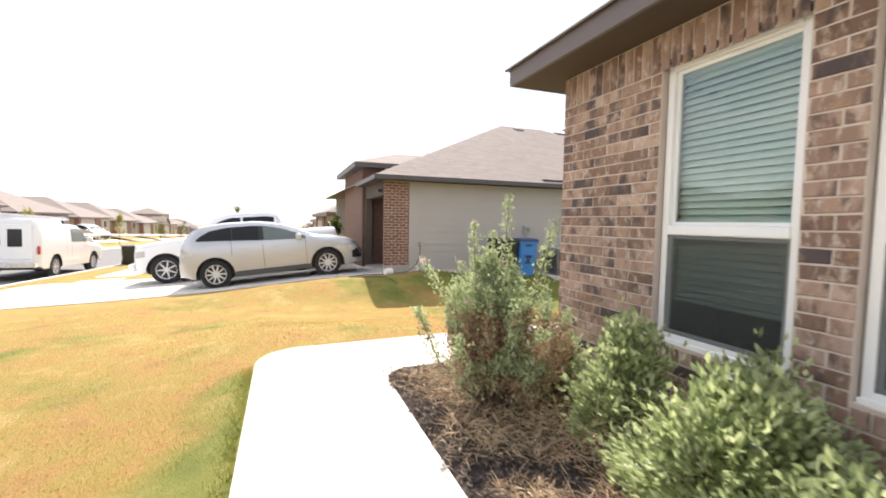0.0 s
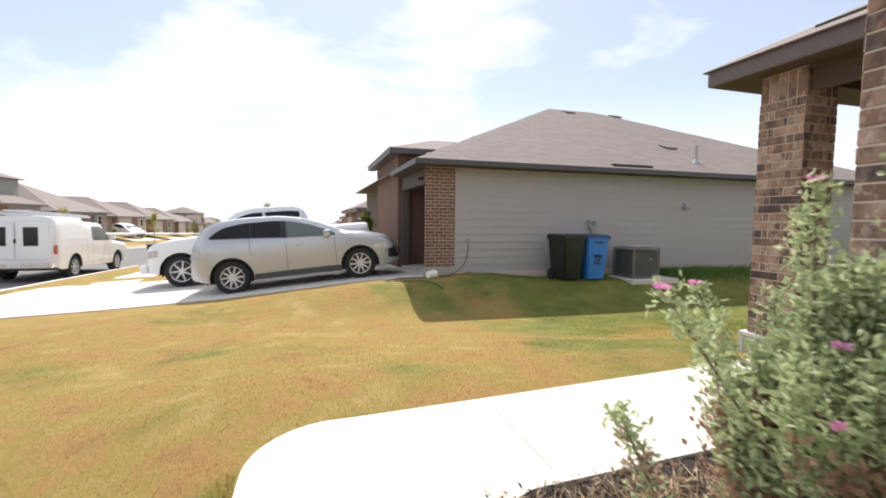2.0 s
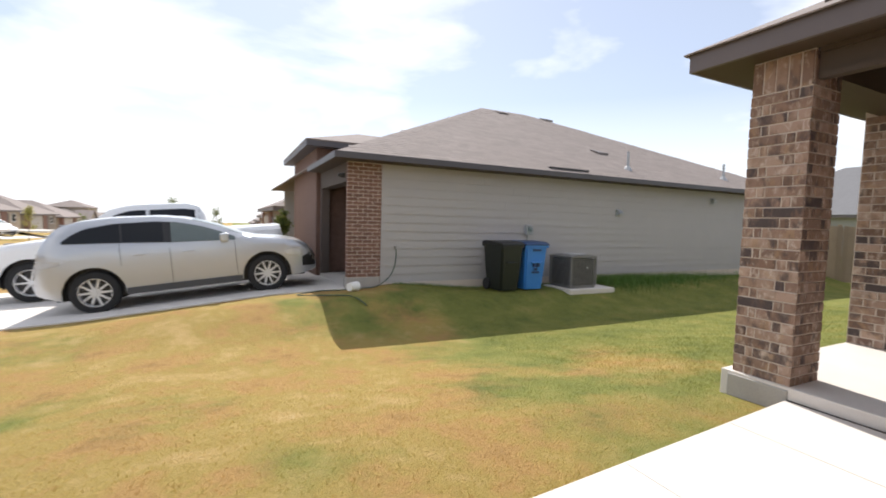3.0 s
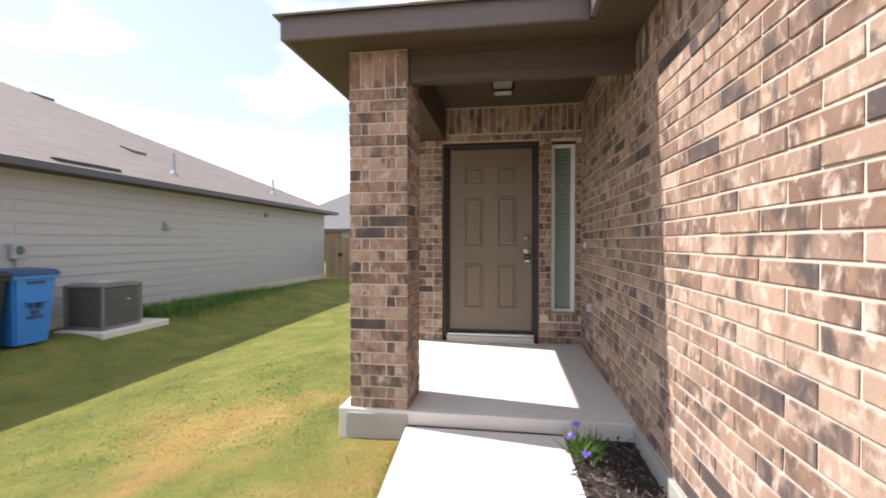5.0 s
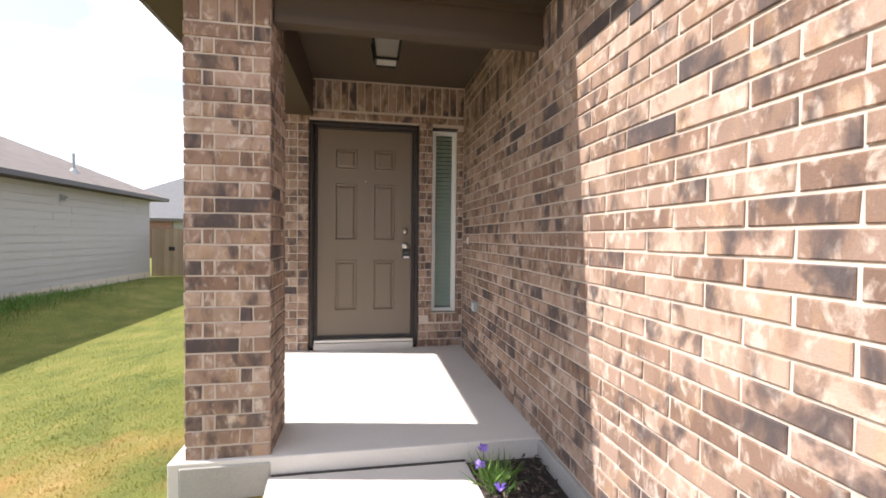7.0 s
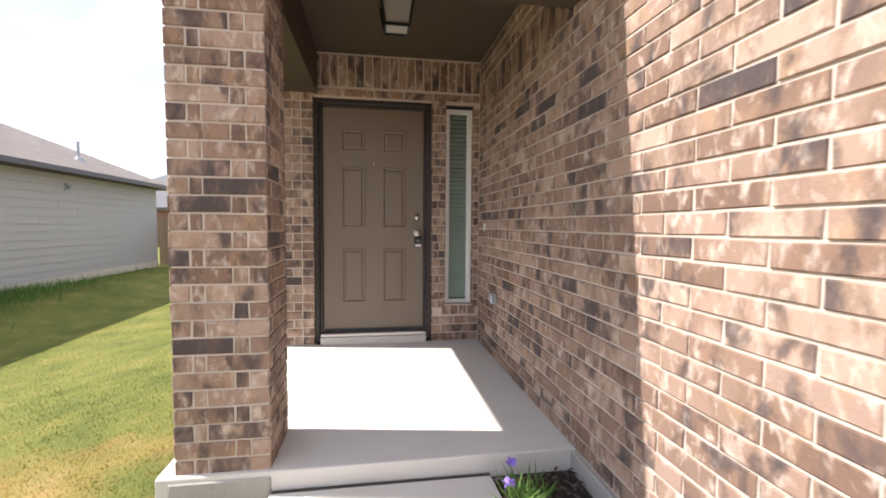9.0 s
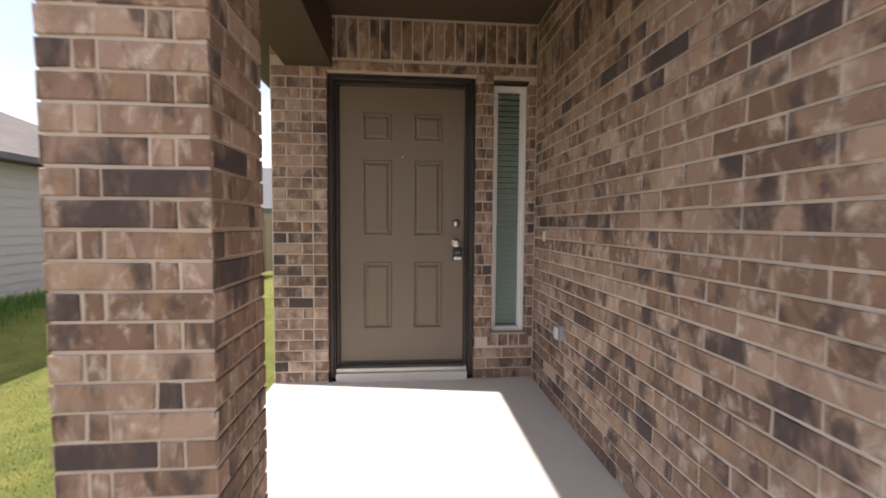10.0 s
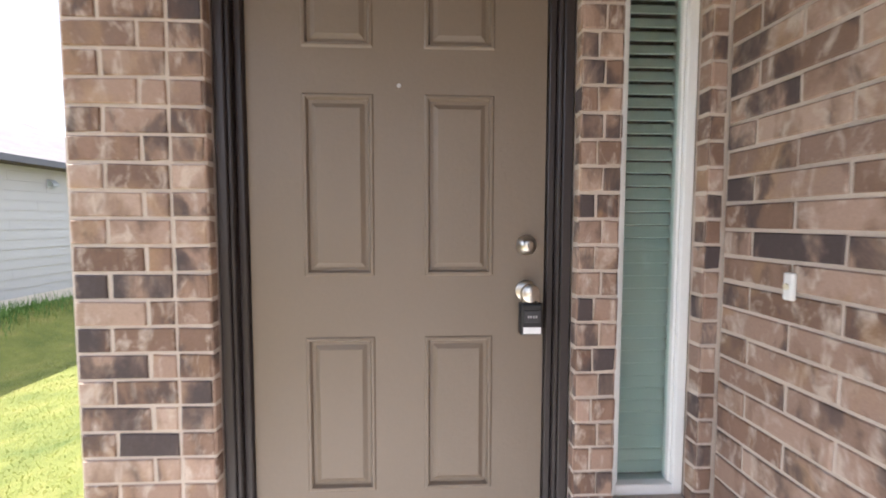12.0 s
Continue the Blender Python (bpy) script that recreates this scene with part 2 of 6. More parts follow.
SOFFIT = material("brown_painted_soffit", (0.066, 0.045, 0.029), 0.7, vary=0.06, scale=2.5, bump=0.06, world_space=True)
DOOR_PAINT = material("taupe_door_paint", (0.19, 0.147, 0.108), 0.42, vary=0.05, scale=2.5, bump=0.12, fine=70)
FRAME_PAINT = material("dark_brown_door_frame_paint", (0.033, 0.025, 0.024), 0.4, vary=0.06, scale=3, bump=0.05)
WHITE = material("white_vinyl", (0.80, 0.80, 0.78), 0.4, vary=0.04, scale=4, bump=0.02)
BLIND = material("pale_blind_slat", (0.66, 0.68, 0.64), 0.5, vary=0.04, scale=4, bump=0.0)
GLASS = glass_material("window_glass", (0.86, 0.93, 0.91))
MULCH_DARK = material("dark_joint_dirt", (0.05, 0.042, 0.035), 0.95, vary=0.3, scale=20, bump=0.2)
# near-black colour standing in for the shade of unlit rooms
DARK = material("unlit_room_black", (0.02, 0.02, 0.022), 0.9, vary=0.2, bump=0)
SHINGLE = material("roof_shingle", (0.225, 0.19, 0.172), 0.92, vary=0.18, scale=3, bump=0.3, fine=40, world_space=True, per="island", spread=0.4)
SIDING = material("taupe_siding", (0.42, 0.400, 0.39), 0.7, vary=0.05, scale=2, bump=0.08, per="island", spread=0.25, world_space=True)
LAWN = lawn_material("lawn")
BLADES = lawn_material("lawn_blades", 1.5)
ASPHALT = material("asphalt", (0.16, 0.155, 0.15), 0.9, vary=0.12, scale=1.0, bump=0.3, world_space=True)
METAL = material("nickel_metal", (0.6, 0.56, 0.5), 0.28, metal=1.0, vary=0.05, bump=0.02)
BLACK = material("black_plastic", (0.016, 0.016, 0.017), 0.45, vary=0.1, scale=10, bump=0.03)
RUBBER = material("tyre_rubber", (0.02, 0.02, 0.021), 0.85, vary=0.2, scale=10, bump=0.1)


# ---------------------------------------------------------------- mesh helpers
def mesh_of(bm, name, mat=None, smooth=False):
    me = bpy.data.meshes.new(name)
    bmesh.ops.recalc_face_normals(bm, faces=bm.faces)
    if smooth:
        for f in bm.faces:
            f.smooth = True
    bm.to_mesh(me)
    bm.free()
    if mat:
        me.materials.append(mat)
    return me


def part(name, bm, mat, parent=None, label="", smooth=False, kind="", category=""):
    """One mesh object out of a bmesh, under parent if there is one."""
    me = mesh_of(bm, name, mat, smooth)
    if smooth:
        me.set_sharp_from_angle(angle=radians(35))
    ob = new(name, me)
    ob.parent = parent
    return tagged(ob, label, category, "", kind)


def thing(name, label, category, at=(0, 0, 0), group="", turn=0.0):
    e = new(name)
    e.empty_display_size = 0.1
    e.matrix_world = pose(*at, 0, 0, turn)
    return tagged(e, label, category, group)


def box(x0, x1, y0, y1, z0, z1, bevel=0.0, bm=None, seg=1):
    out_bm = bm or bmesh.new()
    made = bmesh.ops.create_cube(out_bm, size=1.0)["verts"]
    for v in made:
        v.co = Vector(((x0 + x1) / 2 + v.co.x * (x1 - x0), (y0 + y1) / 2 + v.co.y * (y1 - y0), (z0 + z1) / 2 + v.co.z * (z1 - z0)))
    if bevel:
        edges = list({e for v in made for e in v.link_edges})
        bmesh.ops.bevel(out_bm, geom=edges, offset=bevel, segments=seg, affect="EDGES", profile=0.5)
    return out_bm


def prism(profile, axis, a, b, bm=None):
    """A closed outline swept along an axis from a to b. profile: (p, q) in the other two axes, in x, y, z order."""
    out_bm = bm or bmesh.new()

    def at(p, q, s):
        return {"x": (s, p, q), "y": (p, s, q), "z": (p, q, s)}[axis]
    rings = [[out_bm.verts.new(at(p, q, s)) for p, q in profile] for s in (a, b)]
    n = len(profile)
    for k in range(n):
        out_bm.faces.new((rings[0][k], rings[0][(k + 1) % n], rings[1][(k + 1) % n], rings[1][k]))
    out_bm.faces.new(rings[0]), out_bm.faces.new(rings[1][::-1])
    return out_bm


def tube(points, radius, bm=None, sides=8):
    out_bm = bm or bmesh.new()
    rings = []
    for k, p in enumerate(points):
        p = Vector(p)
        way = (Vector(points[min(k + 1, len(points) - 1)]) - Vector(points[max(k - 1, 0)])).normalized()
        side = way.orthogonal().normalized()
        up = way.cross(side)
        r = radius[k] if isinstance(radius, (list, tuple)) else radius
        rings.append([out_bm.verts.new(p + (side * math.cos(a) + up * math.sin(a)) * r) for a in [2 * math.pi * j / sides for j in range(sides)]])
    for a, b in zip(rings, rings[1:]):
        for j in range(sides):
            out_bm.faces.new((a[j], a[(j + 1) % sides], b[(j + 1) % sides], b[j]))
    out_bm.faces.new(rings[0]), out_bm.faces.new(rings[-1][::-1])
    return out_bm


def lathe(profile, axis="z", sides=24, bm=None, at=(0, 0, 0), caps=True):
    """Turns (radius, height) pairs about an axis."""
    out_bm = bm or bmesh.new()
    rings = []
    for r, h in profile:
        ring = []
        for j in range(sides):
            a = 2 * math.pi * j / sides
            c = {"z": (r * math.cos(a), r * math.sin(a), h), "x": (h, r * math.cos(a), r * math.sin(a)), "y": (r * math.cos(a), h, r * math.sin(a))}[axis]
            ring.append(out_bm.verts.new(Vector(c) + Vector(at)))
        rings.append(ring)
    for a, b in zip(rings, rings[1:]):
        for j in range(sides):
            out_bm.faces.new((a[j], a[(j + 1) % sides], b[(j + 1) % sides], b[j]))
    if caps:
        out_bm.faces.new(rings[0]), out_bm.faces.new(rings[-1][::-1])
    return out_bm


# ---------------------------------------------------------------- ground
def smoothstep(a, b, v):
    k = min(1.0, max(0.0, (v - a) / (b - a)))
    return k * k * (3 - 2 * k)


SLOPE_X = [-400, -60, -30, -27, -19.5, -18.8, -18.6, -8.4, -8.2, -6.6, -4.0, -1.9, -0.5, 400]
SLOPE_Z = [2.6, 1.1, 0.85, 0.78, -0.46, -0.58, -0.80, -0.80, -0.65, -0.58, -0.45, -0.28, -0.05, -0.035]


def fall(x, y):
    """The land drops gently away to the north and east of the front walk."""
    return -0.036 * min(215.0, max(0.0, 0.34 * min(x, 5.0) + 0.94 * (y - 1.5) - 2.8))


def drive_z(x, y):
    return float(np.interp(x, [-8.6, -6.6, -4, -1.9, 0.9, 2.4, 3.2], [-0.755, -0.60, -0.46, -0.30, 0.01, 0.09, 0.12])) + fall(x, y)


def road_z(x, y):
    return -0.78 + 0.06 * (1 - ((x + 13.4) / 5.1) ** 2) + fall(x, y)


def ground_z(x, y):
    z = float(np.interp(x, SLOPE_X, SLOPE_Z)) + fall(x, y)
    if x > -8.2:
        dip = smoothstep(4.8, 8.0, y) * (1 - smoothstep(8.9, 10.6, y))
        z -= 0.34 * dip * smoothstep(-3.5, 0.5, x)
        z += smoothstep(8.5, 10.8, y) * (0.05 * smoothstep(-2, 0.9, x) + 0.15 * smoothstep(0.9, 2.4, x) - 0.13 * smoothstep(3.2, 5.2, x) - 0.03 * smoothstep(7, 17, x))
        if x < 3.3:
            k = smoothstep(10.0, 11.3, y) * (1 - smoothstep(17.2, 18.4, y)) * (1 - smoothstep(2.6, 3.3, x))
            inner = 0.05 if 11.4 < y < 17.05 else 0.0
            z += k * (drive_z(x, y) - 0.022 - inner - z)
    return z


def grid_lines(pieces):
    got = []
    for a, b, step in pieces:
        got += list(np.arange(a, b, step))
    return got + [pieces[-1][1]]


def sheet(xs, ys, lift):
    bm = bmesh.new()
    rows = [[bm.verts.new((x, y, ground_z(x, y) + lift)) for x in xs] for y in ys]
    for r0, r1 in zip(rows, rows[1:]):
        for k in range(len(xs) - 1):
            bm.faces.new((r0[k], r0[k + 1], r1[k + 1], r1[k]))
    return bm


def slab_over(xs, ys, thick=0.12, lift=0.0, z_of=None):
    """A paved strip with thickness that follows the ground."""
    bm = bmesh.new()
    z_of = z_of or ground_z
    top = [[bm.verts.new((x, y, z_of(x, y) + lift)) for x in xs] for y in ys]
    low_rows = [[bm.verts.new((x, y, z_of(x, y) + lift - thick)) for x in xs] for y in ys]
    for r0, r1 in zip(top, top[1:]):
        for k in range(len(xs) - 1):
            bm.faces.new((r0[k], r0[k + 1], r1[k + 1], r1[k]))
    loop_t = top[0] + [r[-1] for r in top[1:]] + top[-1][-2::-1] + [r[0] for r in top[-2:0:-1]]
    loop_b = low_rows[0] + [r[-1] for r in low_rows[1:]] + low_rows[-1][-2::-1] + [r[0] for r in low_rows[-2:0:-1]]
    for k in range(len(loop_t)):
        j = (k + 1) % len(loop_t)
        bm.faces.new((loop_t[k], loop_t[j], loop_b[j], loop_b[k]))
    return bm


gx = grid_lines([(-400, -60, 40), (-60, -30, 5), (-30, -18, 0.6), (-18, -9, 3), (-9, -4, 0.2), (-4, 6, 0.2), (6, 20, 0.8), (20, 60, 8), (60, 400, 60)])
gx = sorted(set(gx) | set(SLOPE_X))
gy = sorted({round(float(v), 3) for v in grid_lines([(-400, -40, 60), (-40, -4, 6), (-4, 11.3, 0.2), (11.34, 11.46, 0.06), (11.6, 24, 1.0), (24, 100, 4), (100, 600, 50)])} | {17.0, 17.12, 18.4})
part("ground", sheet(gx, gy, 0.0), LAWN, label="dry straw-coloured lawn with green patches", kind="structure", smooth=True)

# ---------------------------------------------------------------- paths, drive, street
def path_north(x):
    return 4.22 + 0.065 * x


bm = bmesh.new()
outline = [(-0.51, -6.0), (0.50, -6.0), (0.50, 3.10)]
for k in range(1, 7):
    a = radians(180 - 15 * k)
    outline.append((0.76 + 0.26 * math.cos(a), 3.10 + 0.26 * math.sin(a)))
outline += [(2.20, 3.42), (3.74, 3.48), (3.74, 4.465), (2.4, 4.376), (0.10, path_north(0.10))]
for k in range(1, 9):
    a = radians(90 + 90 * k / 8)
    outline.append((-0.04 + 0.45 * math.cos(a), path_north(0.10) - 0.45 + 0.45 * math.sin(a)))
prism([(x, y) for x, y in outline], "z", -0.11, 0.0, bm)
part("path", bm, CONCRETE, label="pale concrete front walk with a rounded outer corner", kind="structure")
for x in (0.86, 2.02, 3.0):
    part("path_joint", box(x - 0.004, x + 0.004, 3.46, path_north(x) - 0.01, -0.005, 0.0012), CONCRETE_EDGE, bpy.data.objects["path"])
for y in (-2.0, -0.8, 0.4, 1.6, 2.8):
    part("path_joint", box(-0.49, 0.49, y - 0.004, y + 0.004, -0.005, 0.0012), CONCRETE_EDGE, bpy.data.objects["path"])

ROAD_Y = grid_lines([(-200, -20, 20), (-20, 60, 5), (60, 300, 20)])
part("path_joint", box(3.741, 3.757, 3.48, 4.455, -0.04, 0.004), MULCH_DARK, bpy.data.objects["path"], "dark open joint against the porch slab")
road = part("road", slab_over([-18.5, -16, -13.4, -11, -8.4], ROAD_Y, 0.2, 0.0, road_z), ASPHALT, label="sun-bleached grey asphalt street", kind="structure")
for name, x0, x1, z in (("kerb_near", -8.42, -8.26, -0.64), ("kerb_far", -18.76, -18.6, -0.58)):
    bm = slab_over([x0, x1], ROAD_Y, 0.25, 0.008, lambda x, y, level=z: level + fall(x, y))
    part(name, bm, CONCRETE, label="concrete street kerb", kind="structure")
for name, x0, x1 in (("gutter_near", -8.80, -8.42), ("gutter_far", -18.6, -18.2)):
    part(name, slab_over([x0, x1], ROAD_Y, 0.18, 0.0, lambda x, y: -0.752 + fall(x, y)), CONCRETE, label="concrete gutter", kind="structure")
part("pavement", slab_over([-6.7, -5.45], grid_lines([(17.4, 120, 2.5)]), 0.12, 0.015), CONCRETE, label="pale concrete pavement along the street", kind="structure")
part("pavement_far", slab_over([-22.4, -21.1], grid_lines([(-60, 160, 4)]), 0.12, 0.02), CONCRETE, label="pale concrete pavement on the far side of the street", kind="structure")

# the neighbour's drive
xs = [-8.41, -7.6, -6.6, -5.2, -4.0, -3.0, -1.9, -1.0, -0.5, 0.9, 2.0, 3.0]
part("drive", slab_over(xs, [11.35, 12.6, 14.1, 15.6, 17.1], 0.14, 0.0, drive_z), CONCRETE, label="pale concrete drive sloping to the street", kind="structure")
bm = bmesh.new()
for y0, y1, y2 in ((11.35, 11.35, 9.9), (17.1, 17.1, 18.6)):
    tri = [(x, y, drive_z(x, y) - 0.002) for x, y in ((-6.7, y0), (-8.4, y1), (-8.4, y2))]
    up = [bm.verts.new(p) for p in tri]
    dn = [bm.verts.new((p[0], p[1], p[2] - 0.2)) for p in tri]
    bm.faces.new(up), bm.faces.new(dn[::-1])
    for k in range(3):
        bm.faces.new((up[k], up[(k + 1) % 3], dn[(k + 1) % 3], dn[k]))
part("drive_apron", bm, CONCRETE, label="flared concrete drive apron", kind="structure")

# ---------------------------------------------------------------- brickwork
COURSE, PITCH = 0.0765, 0.265
PIECES = {}


def brick_mesh(w, h, d, look_no, mat):
    """One brick: worn front edges, its back in the mortar. Centre of the back face at the origin, front towards +y."""
    key = (round(w, 3), round(h, 3), round(d, 3), look_no, mat.name)
    if key in PIECES:
        return PIECES[key]
    rnd = random.Random(look_no * 7 + 1)
    bm = bmesh.new()
    brick_into(bm, Matrix.Identity(4), w, h, d, rnd)
    PIECES[key] = mesh_of(bm, "brick", mat)
    return PIECES[key]


def brick_into(bm, m, w, h, d, rnd):
    c = 0.003
    j = [rnd.uniform(-0.0018, 0.0018) for _ in range(8)]
    rings = []
    for y, inset in ((0, 0), (d - c, 0), (d, c * 1.2)):
        ring = []
        for n, (sx, sz) in enumerate(((-1, -1), (1, -1), (1, 1), (-1, 1))):
            ring.append(bm.verts.new(m @ Vector((sx * (w / 2 - inset) + j[n], y, sz * (h / 2 - inset) + j[n + 4]))))
        rings.append(ring)
    for a, b in zip(rings, rings[1:]):
        for n in range(4):
            bm.faces.new((a[n], a[(n + 1) % 4], b[(n + 1) % 4], b[n]))
    bm.faces.new(rings[-1])


def brickwork(wall, frame_m, cells, near=None, limit=290, mat=None, stuff=None, proud=0.006, label="blended tan and dark brown bricks"):
    """Bricks on a wall. frame_m: u along x, out along y, height along z. cells: (u, z, width, height). The ones nearest to `near` are parts."""
    mat, stuff = mat or BRICK, stuff or BRICK_STUFF
    rnd = random.Random(len(cells) * 3 + 5)
    order = sorted(cells, key=lambda c: (c[0] - near[0]) ** 2 + (c[1] - near[1]) ** 2) if near else cells
    inv = wall.matrix_world.inverted() if wall else Matrix.Identity(4)
    rest = bmesh.new()
    for n, (u, z, w, h) in enumerate(order):
        w, h = round(w * 200) / 200, round(h * 200) / 200
        tilt = rnd.uniform(-0.35, 0.35)
        m = frame_m @ pose(u, rnd.uniform(-0.0018, 0.0018), z, 0, tilt, 0)
        if frame_m.determinant() < 0:
            m = m @ Matrix.Diagonal((-1, 1, 1, 1))
        if near and n < limit:
            ob = new("brick", brick_mesh(w, h, proud, rnd.randrange(5), mat))
            ob.parent = wall
            ob.matrix_local = inv @ m
        else:
            brick_into(rest, m, w, h, proud, rnd)
    if rest.verts:
        rest.transform(inv)
        tagged(part("brickwork", rest, stuff, wall, label), kind="stuff")
    else:
        rest.free()


def running(u0, u1, z0, z1, holes=(), shift=0, first=0.0, pitch=PITCH, course=COURSE, joint=0.0115, snap_top=True):
    """Courses of running bond between u0 and u1, cut round the holes (u0, u1, z0, z1)."""
    cells = []
    n = int(round((z1 - z0) / course))
    course = (z1 - z0) / n if snap_top else course
    for r in range(n):
        z = z0 + (r + 0.5) * course
        spans = [(u0, u1)]
        for a, b, c, d in holes:
            if c < z < d:
                spans = [s for p, q in spans for s in ((p, min(q, a)), (max(p, b), q)) if s[1] - s[0] > 0.02]
        for p, q in spans:
            start = math.floor((p - u0) / pitch) * pitch + u0 - pitch + (pitch / 2 if (r + shift) % 2 else 0) + first
            while start < q:
                a, b = max(start, p), min(start + pitch, q)
                if b - a > 0.035:
                    cells.append(((a + b) / 2, z, b - a - joint, course - joint))
                start += pitch
    return cells


def soldiers(u0, u1, z0, z1, pitch=COURSE, joint=0.0115):
    n = max(1, int(round((u1 - u0) / pitch)))
    pitch = (u1 - u0) / n
    return [(u0 + (k + 0.5) * pitch, (z0 + z1) / 2, pitch - joint, z1 - z0 - joint) for k in range(n)]


# ---------------------------------------------------------------- our house: levels and walls
XA, YS, XD = 1.99, 3.05, 5.79
Z_BRICK, Z_SOFFIT, Z_PORCH = 0.075, 2.44, 2.66
SOLD = 0.245
W1, W2 = (1.205, 2.035), (0.135, 0.965)
WZ0, WZ1 = 0.49, 2.245
PROUD = 0.006


def wall_boxes(pieces):
    bm = bmesh.new()
    for b in pieces:
        box(*b, bm=bm)
    return bm


f = XA + PROUD
wall_front = part("wall_front", wall_boxes([
    (f, f + 0.2, W1[1], YS - PROUD, 0.0, 2.6), (f, f + 0.2, W2[1], W1[0], 0.0, 2.6), (f, f + 0.2, -5.0, W2[0], 0.0, 2.6),
    (f, f + 0.2, W1[0], W1[1], 0.0, WZ0), (f, f + 0.2, W1[0], W1[1], WZ1, 2.6),
    (f, f + 0.2, W2[0], W2[1], 0.0, WZ0), (f, f + 0.2, W2[0], W2[1], WZ1, 2.6)]), MORTAR, label="brick front wall of the house with light mortar", kind="structure")
wall_side = part("wall_side", box(f + 0.2, XD, YS - PROUD - 0.2, YS - PROUD, 0.0, 2.75), MORTAR, label="long side wall of blended brown brick beside the porch", kind="structure")
WALL_END = 4.92
DY0, DY1, DZ0, DZ1 = 3.488, 4.542, 0.10, 2.285
SY0, SY1, SZ0, SZ1 = 3.105, 3.365, 0.43, 2.25
d = XD + PROUD
wall_door = part("wall_door", wall_boxes([
    (d, d + 0.2, DY1, WALL_END, 0.0, 2.75), (d, d + 0.2, SY1, DY0, 0.0, 2.75), (d, d + 0.2, YS - 0.2, SY0, 0.0, 2.75),
    (d, d + 0.2, SY0, SY1, 0.0, SZ0), (d, d + 0.2, SY0, SY1, SZ1, 2.75), (d, d + 0.2, DY0, DY1, DZ1, 2.75)]), MORTAR, label="brick wall round the front door", kind="structure")
wall_north = part("wall_north", box(XD + 0.22, 17.0, 4.66, WALL_END - 0.005, 0.0, 2.6), SIDING, label="taupe side wall behind the porch", kind="structure")
wall_back = part("wall_back", box(16.8, 17.0, -8.0, 4.655, 0.0, 2.6), SIDING, label="taupe rear wall of the house", kind="structure")
wall_south = part("wall_south", box(XA + 0.22, 16.79, -8.2, -8.0, 0.0, 2.6), SIDING, label="taupe far side wall of the house", kind="structure")
part("wall_front_end", box(f, f + 0.2, -8.2, -5.005, 0.0, 2.6), BRICK_STUFF, label="brick end of the front wall", kind="structure")
part("ceiling", box(XA + 0.25, 16.7, -7.9, 2.8, 2.48, 2.6), WHITE, label="plain white ceiling", kind="structure")
part("floor", box(XA + 0.25, 16.7, -7.9, 2.8, 0.0, 0.1), CONCRETE_EDGE, label="plain dark floor", kind="structure")
part("room_wall", box(3.6, 3.7, -4.9, 2.8, 0.105, 2.475), material("room_wall_paint", (0.25, 0.24, 0.22), 0.9), label="dim room wall behind the windows", kind="structure")

# foundation that stands a little proud of the brick
bm = bmesh.new()
box(XA - 0.02, XA + 0.25, -8.2, YS + 0.02, -0.25, Z_BRICK, 0.006, bm)
box(XA + 0.252, 3.785, YS - 0.25, YS + 0.02, -0.25, Z_BRICK, 0.006, bm)
part("foundation", bm, CONCRETE_EDGE, label="bare concrete foundation edge under the brick", kind="structure")
part("foundation_north", box(XD + 0.2, 17.05, 4.7, 4.94, -0.4, 0.0), CONCRETE_EDGE, label="bare concrete foundation edge", kind="structure")

SLAB_Z = 0.088
porch_floor = part("porch_floor", box(3.765, XD + 0.03, YS - 0.012, 4.93, -0.25, SLAB_Z, 0.008, seg=2), CONCRETE, label="pale concrete porch slab, one low step up", kind="structure")
part("pillar_footing", box(3.757, 4.20, 4.458, 4.880, -0.25, 0.070, 0.01), CONCRETE_EDGE, label="concrete footing under the brick pillar", kind="structure")
part("lawn_edge", box(3.685, 4.21, 4.455, 4.915, -0.3, ground_z(3.7, 4.9) - 0.004), LAWN, label="turf around the pillar footing", kind="structure")

# ---------------------------------------------------------------- roof over the porch and the front
EAVE_Z, FASC = 2.44, 0.14


def eave_run(name, x0, y0, x1, y1, out, parent=None):
    """A fascia board with a drip edge, from one corner to another; out: the unit way it faces."""
    t = 0.03
    bx = sorted((x0, x1 + (out[0] * t if out[0] else 0), x0 + (out[0] * t if out[0] else 0)))
    by = sorted((y0, y1 + (out[1] * t if out[1] else 0), y0 + (out[1] * t if out[1] else 0)))
    a = part(name, box(bx[0], bx[-1], by[0], by[-1], EAVE_Z - 0.006, EAVE_Z + FASC, 0.004), FASCIA, parent, label="grey-brown painted fascia board", kind="" if parent else "structure")
    return a


EX, EY = 1.66, 3.34
PX, PY = 3.58, 5.185
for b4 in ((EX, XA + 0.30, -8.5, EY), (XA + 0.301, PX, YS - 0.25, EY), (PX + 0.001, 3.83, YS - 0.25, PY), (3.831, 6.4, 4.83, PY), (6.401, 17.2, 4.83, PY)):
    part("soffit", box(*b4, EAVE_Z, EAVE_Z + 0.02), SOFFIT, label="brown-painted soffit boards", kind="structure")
eave_run("fascia_front", EX, -8.5, EX, EY + 0.03, (-1, 0))
eave_run("fascia_side", EX, EY, PX - 0.03, EY, (0, 1))
eave_run("fascia_porch", PX, EY + 0.031, PX, PY + 0.03, (-1, 0))
eave_run("fascia_north", PX, PY, 17.2, PY, (0, 1))
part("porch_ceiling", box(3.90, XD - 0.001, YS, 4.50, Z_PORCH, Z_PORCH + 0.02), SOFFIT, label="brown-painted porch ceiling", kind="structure")
